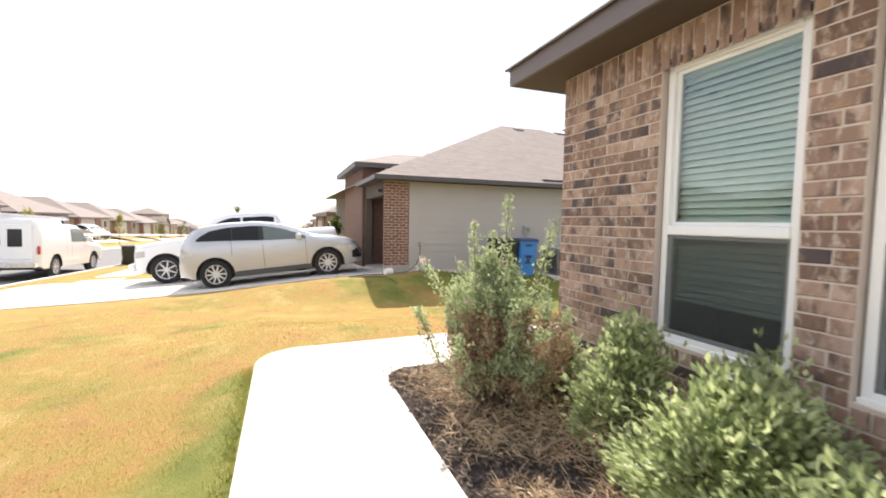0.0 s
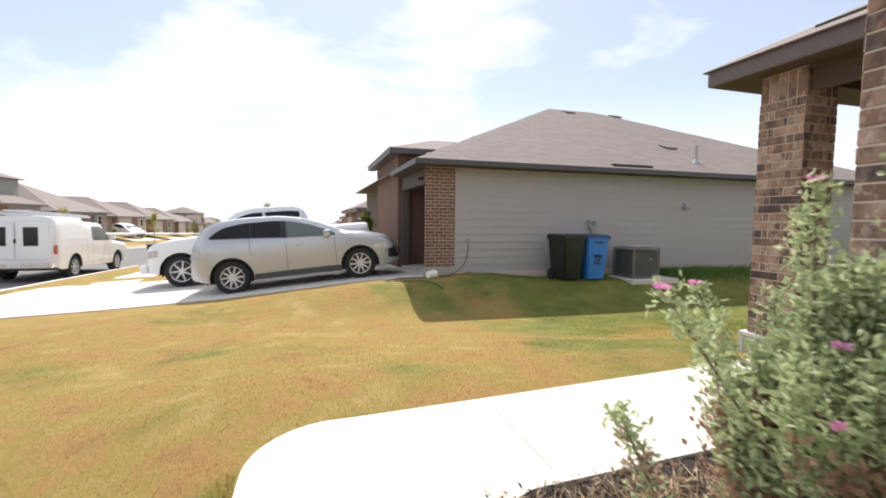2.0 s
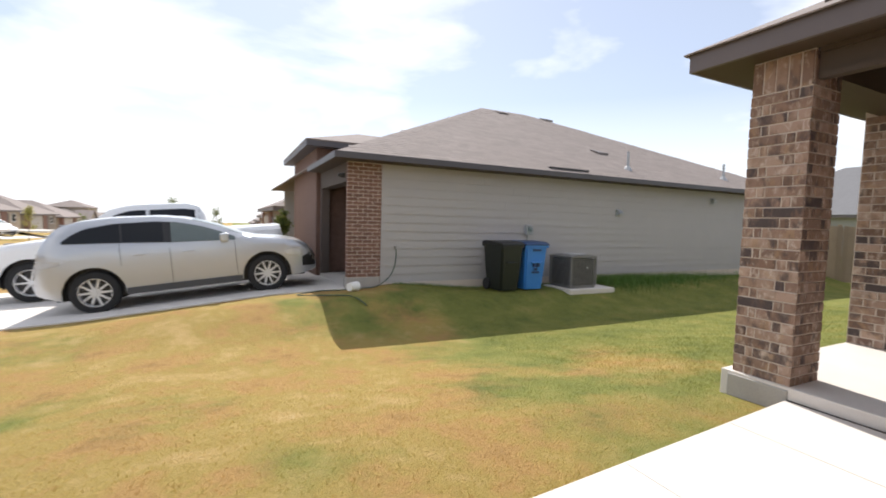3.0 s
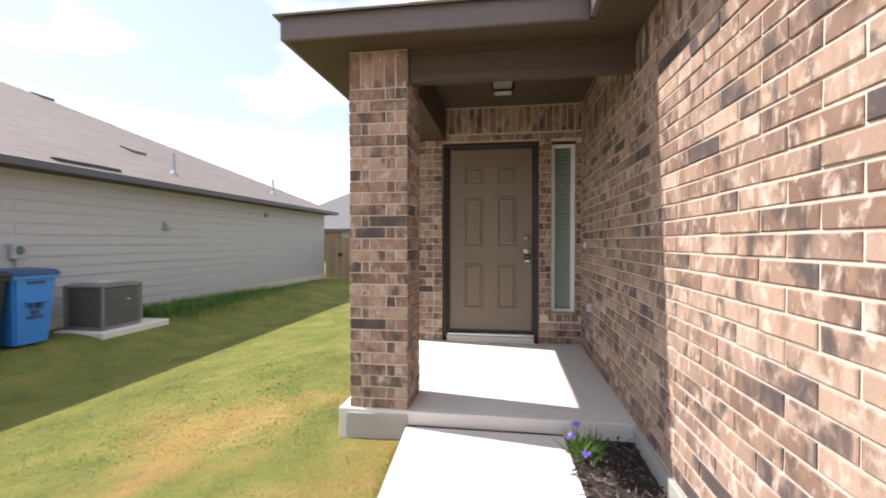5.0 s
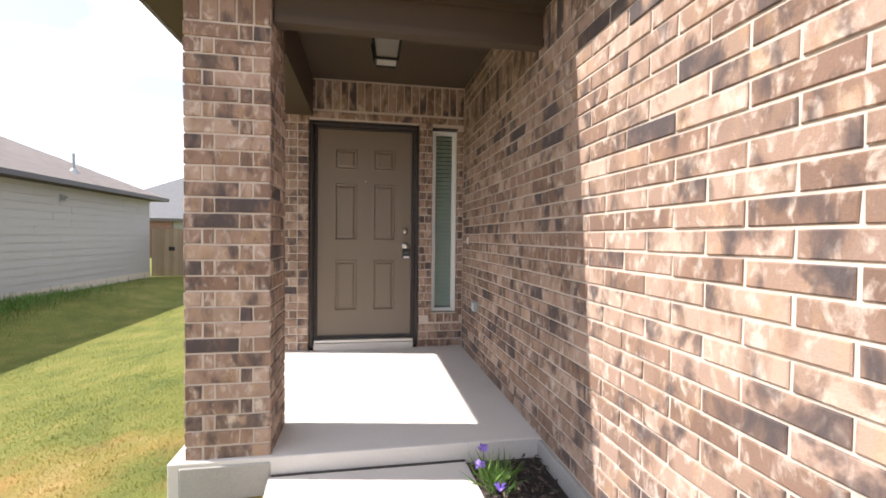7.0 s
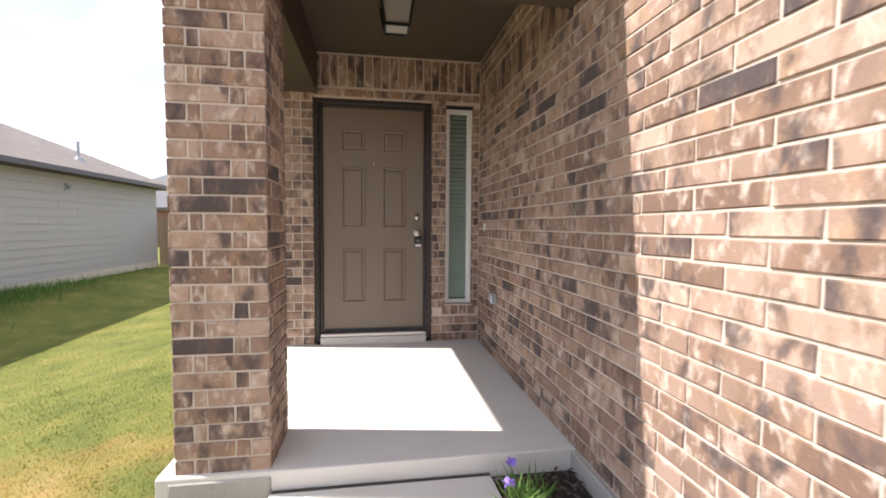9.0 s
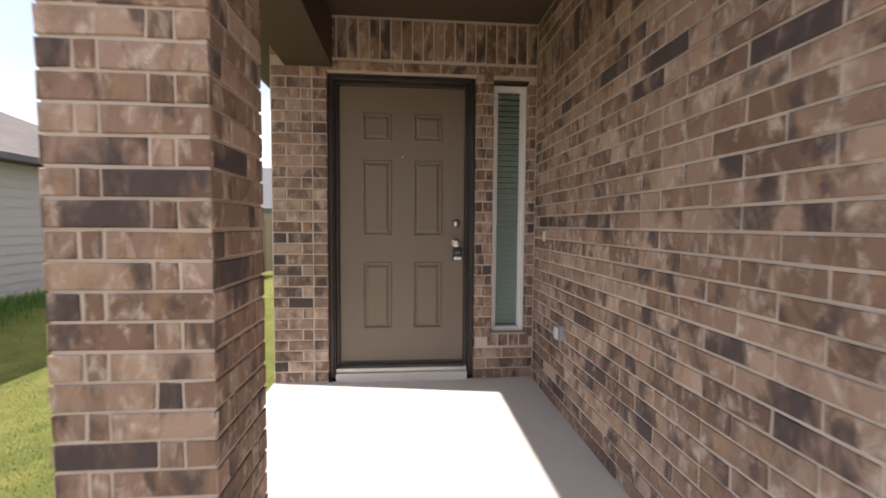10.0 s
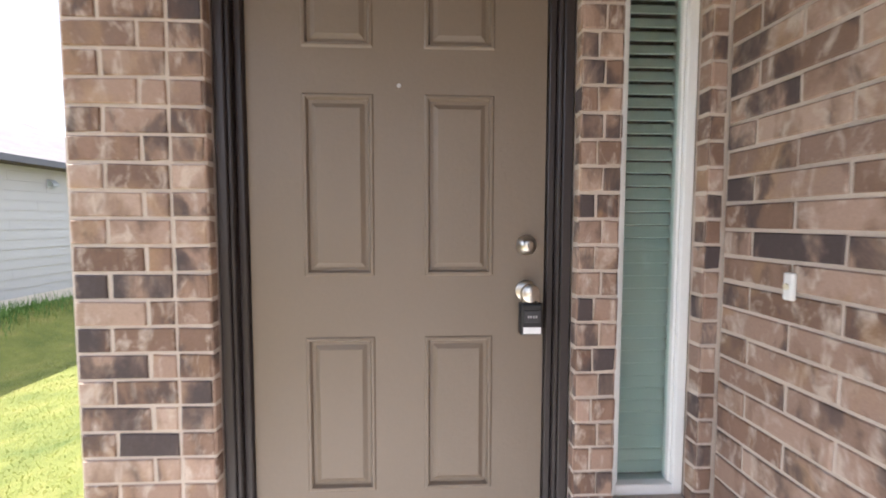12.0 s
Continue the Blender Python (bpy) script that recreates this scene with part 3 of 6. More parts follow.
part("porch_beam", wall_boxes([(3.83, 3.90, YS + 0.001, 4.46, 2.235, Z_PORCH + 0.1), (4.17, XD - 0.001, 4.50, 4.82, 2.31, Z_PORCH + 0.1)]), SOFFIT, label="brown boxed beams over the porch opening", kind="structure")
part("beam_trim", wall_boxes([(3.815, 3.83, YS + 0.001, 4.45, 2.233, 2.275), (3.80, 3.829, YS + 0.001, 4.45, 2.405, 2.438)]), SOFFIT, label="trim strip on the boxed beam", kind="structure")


def roof_planes(name, planes, mat=None, label="", parent=None, thick=0.03, kind="structure"):
    """Roof slopes from corner lists, as thick sheets, with shingle tabs left to roof_tabs."""
    bm = bmesh.new()
    for corners in planes:
        v = [Vector(c) for c in corners]
        nrm = (v[1] - v[0]).cross(v[2] - v[0]).normalized()
        if nrm.z < 0:
            nrm = -nrm
        top = [bm.verts.new(p + nrm * thick) for p in v]
        low_v = [bm.verts.new(p) for p in v]
        bm.faces.new(top), bm.faces.new(low_v[::-1])
        for k in range(len(v)):
            j = (k + 1) % len(v)
            bm.faces.new((top[k], top[j], low_v[j], low_v[k]))
    return part(name, bm, mat or SHINGLE, parent, label, kind=kind if not parent else "")


def inside(p, poly):
    hit, n = False, len(poly)
    for k in range(n):
        (x0, y0), (x1, y1) = poly[k], poly[(k + 1) % n]
        if (y0 > p[1]) != (y1 > p[1]) and p[0] < (x1 - x0) * (p[1] - y0) / (y1 - y0) + x0:
            hit = not hit
    return hit


def tabs_on(bm, corners, along, step_up=0.14, tab=0.30, rnd=None):
    """Shingle tabs in rows on one slope: thin wedges that stand proud at their lower edge."""
    v = [Vector(c) for c in corners]
    nrm = (v[1] - v[0]).cross(v[2] - v[0]).normalized()
    if nrm.z < 0:
        nrm = -nrm
    u = Vector(along).normalized()
    up = nrm.cross(u).normalized()
    if up.z < 0:
        up = -up
    o = v[0]
    poly = [((p - o).dot(u), (p - o).dot(up)) for p in v]
    u0, u1 = min(p[0] for p in poly), max(p[0] for p in poly)
    h1 = max(p[1] for p in poly)
    row = 0
    while row * step_up < h1:
        h = row * step_up
        s = u0 - rnd.uniform(0, tab)
        while s < u1:
            w = tab * rnd.uniform(0.7, 1.3)
            if inside((s + w / 2, h + step_up / 2), poly) and inside((s + 0.02, h + 0.02), poly) and inside((s + w - 0.02, h + 0.02), poly):
                lift = 0.034 + rnd.uniform(0.0015, 0.004)
                q = [o + u * a + up * b + nrm * c for a, b, c in ((s + 0.003, h, lift), (s + w - 0.003, h, lift), (s + w - 0.003, h + step_up, 0.033), (s + 0.003, h + step_up, 0.033))]
                r = [o + u * a + up * b + nrm * 0.029 for a, b in ((s + 0.003, h), (s + w - 0.003, h))]
                t = [bm.verts.new(p) for p in q + r]
                bm.faces.new(t[:4])
                bm.faces.new((t[1], t[0], t[4], t[5]))
            s += w
        row += 1


ZR = EAVE_Z + FASC - 0.01
k6 = 0.5
roof_planes("roof_house", [
    [(EX - 0.06, -8.5, ZR), (EX - 0.06, EY + 0.06, ZR), (EX + 6.0, EY - 6.0, ZR + 3.0), (EX + 6.0, -5.0, ZR + 3.0)],
    [(EX - 0.06, EY + 0.06, ZR), (PX - 0.06, EY + 0.06, ZR), (PX + 5.0, EY - 1.0, ZR + 2.6), (EX + 6.0, EY - 6.0, ZR + 3.0)],
    [(PX - 0.06, EY + 0.06, ZR), (PX - 0.06, PY + 0.06, ZR), (PX + 3.0, PY - 3.0, ZR + 1.5)],
    [(PX - 0.06, PY + 0.06, ZR), (17.3, PY + 0.06, ZR), (12.0, -1.2, ZR + 3.0), (PX + 6.3, PY - 6.3, ZR + 3.1)]], label="grey-brown shingle roof of the house", thick=0.012)

# ---------------------------------------------------------------- the neighbour's house
NX0, NX1, NY0, NY1 = 2.29, 17.95, 11.30, 24.3
NE = 2.53
NZ = -0.22
neighbour = thing("neighbour_house", "single-storey taupe-sided house with brick corner, hip roof and open garage", "house", (NX0, NY0, NZ))


def under(parent, name, bm, mat, label="", smooth=False, kind=""):
    bm.transform(Matrix.Translation((-NX0, -NY0, 0)))
    return part(name, bm, mat, parent, label, smooth, kind)


under(neighbour, "wall", box(2.97, NX1, NY0 + 0.02, NY0 + 0.15, 0.0, 2.6), SIDING, "taupe lap-sided wall")
under(neighbour, "rear_wall", box(NX1 - 0.15, NX1, NY0 + 0.16, NY1, -0.4, 2.6), SIDING)
under(neighbour, "far_wall", box(2.5, NX1 - 0.16, NY1 - 0.15, NY1, -0.4, 2.6), SIDING)
nfound = under(neighbour, "foundation", box(2.96, NX1 + 0.01, NY0 - 0.005, NY0 + 0.14, -0.6, 0.125), WARM_CONCRETE, "bare concrete foundation")
under(neighbour, "brick_corner", box(NX0 + 0.01, 2.96, NY0 + 0.01, 11.46, 0.24, 2.55), MORTAR, "red-brown brick corner of the garage")
under(neighbour, "corner_footing", box(NX0 - 0.02, 2.955, NY0 - 0.02, 11.48, -0.5, 0.25), CONCRETE_EDGE)
under(neighbour, "garage_header", box(NX0 + 0.01, NX0 + 0.3, 11.461, 14.2, 2.15, 2.55), SOFFIT, "taupe board over the garage opening")
under(neighbour, "garage_back_wall", box(7.5, 7.6, 11.46, 17.0, 0.1, 2.5), material("garage_board", (0.45, 0.38, 0.30), 0.8))
under(neighbour, "garage_floor", box(2.3, 7.5, 11.46, 17.0, -0.1, 0.02), CONCRETE)
under(neighbour, "garage_inner_wall", box(2.6, 7.5, 16.2, 16.3, 0.021, 2.5), material("garage_board_side", (0.45, 0.38, 0.30), 0.8))
# taller entry wing
under(neighbour, "wing_wall", box(2.2, 2.34, 14.2, 18.4, -0.4, 3.3), DARK_BRICK, "red-brown brick entry wing")
under(neighbour, "wing_side", box(2.341, 6.0, 14.2, 14.35, -0.4, 3.3), DARK_BRICK)
under(neighbour, "garage_door_jamb", box(2.30, 2.50, 14.05, 14.19, -0.1, 2.15), TRIM)
zt = NE + 0.09
ex0, ex1, ey0, ey1 = NX0 - 0.33, NX1 + 0.4, NY0 - 0.42, NY1 + 0.4
ym = (ey0 + ey1) / 2
PITCH_N = 0.468
hz = zt + PITCH_N * (ym - ey0)
hd = ym - ey0 + 0.23
NS = [(ex0, ey0, zt), (ex1, ey0, zt), (ex1 - hd, ym, hz), (ex0 + hd, ym, hz)]
nroof = roof_planes("roof", [NS, [(ex0, ey1, zt), (ex0, ey0, zt), (ex0 + hd, ym, hz)], [(ex1, ey0, zt), (ex1, ey1, zt), (ex1 - hd, ym, hz)], [(ex1, ey1, zt), (ex0, ey1, zt), (ex0 + hd, ym, hz), (ex1 - hd, ym, hz)]], label="", kind="")
nroof.parent = neighbour
nroof.matrix_parent_inverse = Matrix.Translation((-NX0, -NY0, 0))
tagged(nroof, "grey-brown shingle hip roof")
bm = bmesh.new()
tabs_on(bm, NS, (1, 0, 0), 0.14, 0.32, random.Random(4))
bm.transform(Matrix.Translation((-NX0, -NY0, 0)))
tagged(part("roof_shingles", bm, SHINGLE, neighbour, "grey-brown asphalt shingles"), kind="stuff")
bm = bmesh.new()
box(ex0 - 0.02, ex1 + 0.02, ey0 - 0.025, ey0, NE, zt + 0.03, 0.004, bm)
box(ex0 - 0.025, ex0, ey0 + 0.001, 14.0, NE, zt + 0.03, 0.004, bm)
box(ex1, ex1 + 0.025, ey0 + 0.001, ey1, NE, zt + 0.03, 0.004, bm)
under(neighbour, "fascia", bm, N_FASCIA, "grey fascia board")
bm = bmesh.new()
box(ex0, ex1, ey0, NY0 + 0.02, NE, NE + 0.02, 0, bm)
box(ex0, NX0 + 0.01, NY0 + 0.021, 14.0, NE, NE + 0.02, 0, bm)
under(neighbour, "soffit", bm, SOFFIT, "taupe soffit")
bm = bmesh.new()
wz = 3.30
box(1.93, 6.2, 13.85, 13.88, wz - 0.13, wz, 0, bm)
box(1.90, 1.93, 13.85, 18.8, wz - 0.13, wz, 0, bm)
box(1.93, 2.2, 13.88, 18.8, wz - 0.13, wz - 0.11, 0, bm)
box(2.2, 6.2, 13.88, 14.2, wz - 0.13, wz - 0.11, 0, bm)
under(neighbour, "wing_fascia", bm, N_FASCIA)
wr = roof_planes("wing_roof", [[(1.89, 13.84, wz), (7.5, 13.84, wz), (7.5, 16.3, wz + 0.7), (3.8, 16.3, wz + 0.7)], [(1.89, 18.8, wz), (1.89, 13.84, wz), (3.8, 16.3, wz + 0.7)], [(7.5, 18.8, wz), (1.89, 18.8, wz), (3.8, 16.3, wz + 0.7), (7.5, 16.3, wz + 0.7)]], kind="")
wr.parent = neighbour
wr.matrix_parent_inverse = Matrix.Translation((-NX0, -NY0, 0))

# ---------------------------------------------------------------- front windows with blinds
SCREEN = bpy.data.materials.new("insect_screen_mesh")
SCREEN.use_nodes = True
st = SCREEN.node_tree
st.nodes["Principled BSDF"].inputs["Base Color"].default_value = (0.05, 0.055, 0.055, 1)
st.nodes["Principled BSDF"].inputs["Roughness"].default_value = 0.7
thin = st.nodes.new("ShaderNodeBsdfTransparent")
weave = st.nodes.new("ShaderNodeMixShader")
weave.inputs[0].default_value = 0.36
st.links.new(thin.outputs[0], weave.inputs[1])
st.links.new(st.nodes["Principled BSDF"].outputs[0], weave.inputs[2])
st.links.new(weave.outputs[0], st.nodes["Material Output"].inputs["Surface"])


def hung_window(name, y0, y1, z0, z1, xw, mid, blind_low, slats_from):
    """A white single-hung window in a wall that faces -x, with a horizontal blind behind it."""
    win = tagged(new(name), "white vinyl single-hung window with closed pale blinds", "window", "front windows", "structure")
    win.matrix_world = pose(xw, (y0 + y1) / 2, z0)
    w, h = y1 - y0, z1 - z0
    fw, fd = 0.045, 0.07
    bm = bmesh.new()
    for b in ((0, fd, -w / 2, -w / 2 + fw, 0, h), (0, fd, w / 2 - fw, w / 2, 0, h), (0, fd, -w / 2 + fw, w / 2 - fw, h - fw, h), (0, fd, -w / 2 + fw, w / 2 - fw, 0, fw)):
        box(*b, 0.004, bm)
    part("window_frame", bm, WHITE, win, "white vinyl frame")
    m = mid - z0
    part("meeting_rail", box(-0.006, 0.05, -w / 2 + fw, w / 2 - fw, m - 0.03, m + 0.03, 0.006), WHITE, win, "white meeting rail")
    bm = bmesh.new()
    for a, b in ((fw, m - 0.03), (m + 0.03, h - fw)):
        off = 0.012 if a == fw else 0.03
        for c in ((off, off + 0.025, -w / 2 + fw, -w / 2 + fw + 0.022, a, b), (off, off + 0.025, w / 2 - fw - 0.022, w / 2 - fw, a, b), (off, off + 0.025, -w / 2 + fw + 0.022, w / 2 - fw - 0.022, b - 0.022, b), (off, off + 0.025, -w / 2 + fw + 0.022, w / 2 - fw - 0.022, a, a + 0.022)):
            box(*c, 0.003, bm)
        g = part("pane", box(off + 0.010, off + 0.014, -w / 2 + fw + 0.02, w / 2 - fw - 0.02, a + 0.02, b - 0.02), GLASS, win, "reflecting glass pane")
        g.visible_shadow = False
    part("sash", bm, WHITE, win, "white sash frame")
    part("insect_screen", box(0.003, 0.005, -w / 2 + fw, w / 2 - fw, fw, m - 0.03), SCREEN, win, "fine dark insect screen")
    part("window_sill", box(-0.02, 0.0, -w / 2 - 0.005, w / 2 + 0.005, -0.02, 0.012, 0.003), WHITE, win, "white sill flange")
    blind = tagged(new("window_blind"), "pale closed horizontal slat blind inside the window", "blind", "window blinds")
    blind.matrix_world = pose(xw + 0.115, (y0 + y1) / 2, z0)
    n = int((h - 0.08 - blind_low) / 0.043)
    slat = box(-0.003, 0.003, -w / 2 + 0.03, w / 2 - 0.03, -0.026, 0.026, 0.0015)
    slat_me = mesh_of(slat, "slat", BLIND)
    for k in range(n):
        s = new("slat", slat_me)
        s.parent = blind
        s.matrix_local = pose(0, 0, h - 0.10 - 0.043 * k, 0, 38 + random.uniform(-2, 2), 0)
    part("head_rail", box(-0.03, 0.03, -w / 2 + 0.03, w / 2 - 0.03, h - 0.075, h - 0.03, 0.004), BLIND, blind, "pale head rail")
    zb = h - 0.10 - 0.043 * n
    part("bottom_rail", box(-0.02, 0.02, -w / 2 + 0.03, w / 2 - 0.03, zb - 0.012, zb + 0.012, 0.004), BLIND, blind, "pale bottom rail")
    for y in (-w / 4, w / 4) if w > 0.5 else (0,):
        part("cord", tube([(-0.028, y, zb), (-0.028, y, h - 0.06)], 0.0012, sides=5), BLIND, blind)
    return win


hung_window("window_1", W1[0] + 0.012, W1[1] - 0.012, WZ0 + 0.012, WZ1 - 0.012, XA + 0.045, 1.20, 0.26, 0)
hung_window("window_2", W2[0] + 0.012, W2[1] - 0.012, WZ0 + 0.012, WZ1 - 0.012, XA + 0.045, 1.20, 0.26, 0)
for a, b in (W1, W2):
    part("lintel", box(XA + 0.004, XA + 0.12, a - 0.05, b + 0.05, WZ1 - 0.001, WZ1 + 0.012), FRAME_PAINT, label="dark steel lintel over the window", kind="structure")
part("lintel", box(XD + 0.004, XD + 0.12, SY0 - 0.0, SY1 + 0.03, SZ1 - 0.001, SZ1 + 0.010), FRAME_PAINT, label="dark steel lintel over the narrow window", kind="structure")

# side light beside the door
side = tagged(new("window_3"), "narrow white sidelight window with closed pale blinds", "window", "", "structure")
side.matrix_world = pose(XD + 0.055, (SY0 + SY1) / 2, SZ0)
w, h = SY1 - SY0 - 0.01, SZ1 - SZ0 - 0.01
bm = bmesh.new()
for b in ((0, 0.07, -w / 2, -w / 2 + 0.032, 0.005, h), (0, 0.07, w / 2 - 0.032, w / 2, 0.005, h), (0, 0.07, -w / 2 + 0.032, w / 2 - 0.032, h - 0.036, h), (0, 0.07, -w / 2 + 0.032, w / 2 - 0.032, 0.005, 0.04),
          (0.012, 0.05, -w / 2 + 0.032, -w / 2 + 0.042, 0.04, h - 0.036), (0.012, 0.05, w / 2 - 0.042, w / 2 - 0.032, 0.04, h - 0.036)):
    box(*b, 0.003, bm)
part("window_frame", bm, WHITE, side, "white vinyl frame")
g = part("pane", box(0.030, 0.034, -w / 2 + 0.035, w / 2 - 0.035, 0.035, h - 0.035), GLASS, side, "green-tinted glass pane")
g.visible_shadow = False
blind = tagged(new("narrow_blind"), "pale closed slat blind inside the narrow window", "blind", "window blinds")
blind.matrix_world = pose(XD + 0.125, (SY0 + SY1) / 2, SZ0)
slat_me = mesh_of(box(-0.002, 0.002, -w / 2 + 0.03, w / 2 - 0.03, -0.024, 0.024, 0.001), "slat", BLIND)
for k in range(int((h - 0.08) / 0.041)):
    s = new("slat", slat_me)
    s.parent = blind
    s.matrix_local = pose(0, 0, h - 0.06 - 0.041 * k, 0, 38 + random.uniform(-1.5, 1.5), 0)
# added sheet: the hallway's shade is put in as black colour
part("dark_backing", box(XD + 0.20, XD + 0.22, 2.9, 4.65, 0.0, 2.7), DARK, label="near-black sheet in place of the unlit hallway", kind="structure")

# ---------------------------------------------------------------- front door
door = tagged(new("door_1"), "taupe six-panel steel front door, closed", "door", "", "structure")
DW0, DW1, DB, DT = 3.56, 4.468, 0.185, 2.215
door.matrix_world = pose(XD + 0.10, (DW0 + DW1) / 2, DB)
lw, lh = (DW1 - DW0), DT - DB
cols = ((0.077, 0.292), (-0.292, -0.077))
rows_z = ((0.265, 0.765), (0.955, 1.51), (1.645, 1.845))
bm = bmesh.new()
T = 0.0
ys = sorted({-lw / 2, lw / 2} | {v for c in cols for v in c})
zs = sorted({0.0, lh} | {v for c in rows_z for v in c})
for a, b in zip(ys, ys[1:]):
    for c, e in zip(zs, zs[1:]):
        if any(abs(a - p) < 1e-6 and abs(b - q) < 1e-6 for p, q in cols) and any(abs(c - p) < 1e-6 and abs(e - q) < 1e-6 for p, q in rows_z):
            prev = None
            for inset, depth in ((0, 0), (0.005, -0.004), (0.012, -0.004), (0.018, 0.009), (0.027, 0.009), (0.042, 0.001)):
                ring = [bm.verts.new((depth, y, z)) for y, z in ((a + inset, c + inset), (b - inset, c + inset), (b - inset, e - inset), (a + inset, e - inset))]
                if prev:
                    for k in range(4):
                        bm.faces.new((prev[k], prev[(k + 1) % 4], ring[(k + 1) % 4], ring[k]))
                prev = ring
            bm.faces.new(prev)
        else:
            bm.faces.new([bm.verts.new((0, y, z)) for y, z in ((a, c), (b, c), (b, e), (a, e))])
bmesh.ops.remove_doubles(bm, verts=bm.verts, dist=0.0002)
box(0.012, 0.045, -lw / 2, lw / 2, 0.0, lh, 0, bm)
leaf = part("door_leaf", bm, DOOR_PAINT, door, "taupe painted leaf with six pressed panels")
bm = bmesh.new()
hy0, hy1 = DY0 - (DW0 + DW1) / 2 + 0.006, DY1 - (DW0 + DW1) / 2 - 0.006
hz1 = DZ1 - DB - 0.006
z_low = DZ0 - DB + 0.005
# stepped jamb, deeper towards the brick
for a, b, x0, x1 in ((0.0, 0.030, -0.060, -0.02), (0.030, 0.042, -0.048, -0.02), (0.042, 0.0, -0.02, 0.05)):
    lo_y = hy0 + a
    hi_y = (hy0 + b) if b else -lw / 2 - 0.003
    box(x0, x1, lo_y, hi_y, z_low, hz1, 0.003, bm)
    lo2 = (hy1 - b) if b else lw / 2 + 0.003
    box(x0, x1, lo2, hy1 - a, z_low, hz1, 0.003, bm)
box(-0.06, -0.02, hy0 + 0.031, hy1 - 0.031, hz1 - 0.035, hz1, 0.003, bm)
box(-0.02, 0.05, -lw / 2 - 0.002, lw / 2 + 0.002, lh + 0.004, hz1, 0.003, bm)
part("door_frame", bm, FRAME_PAINT, door, "dark brown painted door frame")
part("threshold", box(-0.075, 0.02, hy0 + 0.045, hy1 - 0.045, -0.035, -0.006, 0.004), material("aluminium_sill", (0.62, 0.60, 0.57), 0.4, metal=0.8, vary=0.06), door, "pale aluminium threshold")
part("sill_block", box(-0.10, 0.02, hy0 + 0.046, hy1 - 0.046, SLAB_Z - DB, -0.036), CONCRETE, door, "pale concrete sill under the threshold")
part("sweep", box(-0.006, 0.0, -lw / 2 + 0.004, lw / 2 - 0.004, 0.004, 0.026), BLACK, door, "dark rubber door sweep")
ky = 3.617 - (DW0 + DW1) / 2
part("deadbolt", lathe([(0.0, -0.030), (0.012, -0.030), (0.020, -0.026), (0.029, -0.012), (0.033, -0.002), (0.033, 0.0)], "x", 24, at=(0, ky, 1.052)), METAL, door, "satin nickel deadbolt", smooth=True)
part("keyhole", box(-0.033, -0.0295, ky - 0.0015, ky + 0.0015, 1.045, 1.059), BLACK, door)
knob = part("door_knob", lathe([(0.033, 0.0), (0.033, -0.006), (0.026, -0.010), (0.013, -0.014), (0.012, -0.032), (0.022, -0.040), (0.029, -0.052), (0.027, -0.064), (0.016, -0.070), (0.0, -0.071)], "x", 24, at=(0, ky, 0.908)), METAL, door, "satin nickel knob", smooth=True)
lock = thing("lock_box", "black realtor key lock box hanging on the door knob", "lock box", (XD + 0.10 - 0.045, 3.612, DB + 0.908))
arc = [(0, 0.022 * math.cos(a), 0.022 * math.sin(a) + 0.0) for a in np.linspace(0, math.pi, 10)]
part("shackle", tube([(0, 0.022, -0.035)] + arc + [(0, -0.022, -0.035)], 0.0045), METAL, lock, "steel shackle", smooth=True)
part("case", box(-0.022, 0.020, -0.034, 0.034, -0.128, -0.030, 0.007, seg=2), BLACK, lock, "black hard plastic case")
part("dial_cover", box(-0.026, -0.0222, -0.026, 0.026, -0.088, -0.050, 0.002), material("dark_grey_plastic", (0.035, 0.035, 0.04), 0.35), lock)
for k in range(4):
    part("mark", box(-0.0275, -0.0262, -0.014 + 0.008 * k, -0.009 + 0.008 * k, -0.073, -0.066), material("grey_mark", (0.35, 0.35, 0.36), 0.5), lock)
part("tag", box(-0.0235, -0.0222, -0.027, 0.027, -0.122, -0.102), material("white_sticker", (0.8, 0.8, 0.8), 0.6), lock, "white printed sticker")
part("peephole", lathe([(0.0, -0.004), (0.006, -0.004), (0.007, 0.0)], "x", 12, at=(0, 0.0, 1.535)), METAL, door, smooth=True)

# bell push and outlet on the side wall
bell = thing("door_bell", "small white door bell push on the brick wall", "door bell", (5.54, YS, 1.155))
part("bell_plate", box(-0.014, 0.014, 0.0, 0.014, -0.034, 0.034, 0.005, seg=2), WHITE, bell, "off-white plastic plate")
part("bell_button", lathe([(0.0, 0.020), (0.007, 0.020), (0.008, 0.016)], "y", 14), material("bell_button_plastic", (0.75, 0.68, 0.5), 0.4), bell, smooth=True)
outlet = thing("outdoor_outlet", "grey weatherproof outlet box on the brick wall", "outlet", (5.18, YS, 0.585))
GREY_PLASTIC = material("grey_outlet_plastic", (0.36, 0.38, 0.40), 0.5)
part("outlet_box", box(-0.036, 0.036, 0.0, 0.026, -0.046, 0.046, 0.006, seg=2), GREY_PLASTIC, outlet)
part("cover", box(-0.032, 0.032, 0.027, 0.048, -0.041, 0.041, 0.012, seg=2), material("clear_outlet_cover", (0.55, 0.60, 0.64), 0.2), outlet, "clear grey bubble cover")

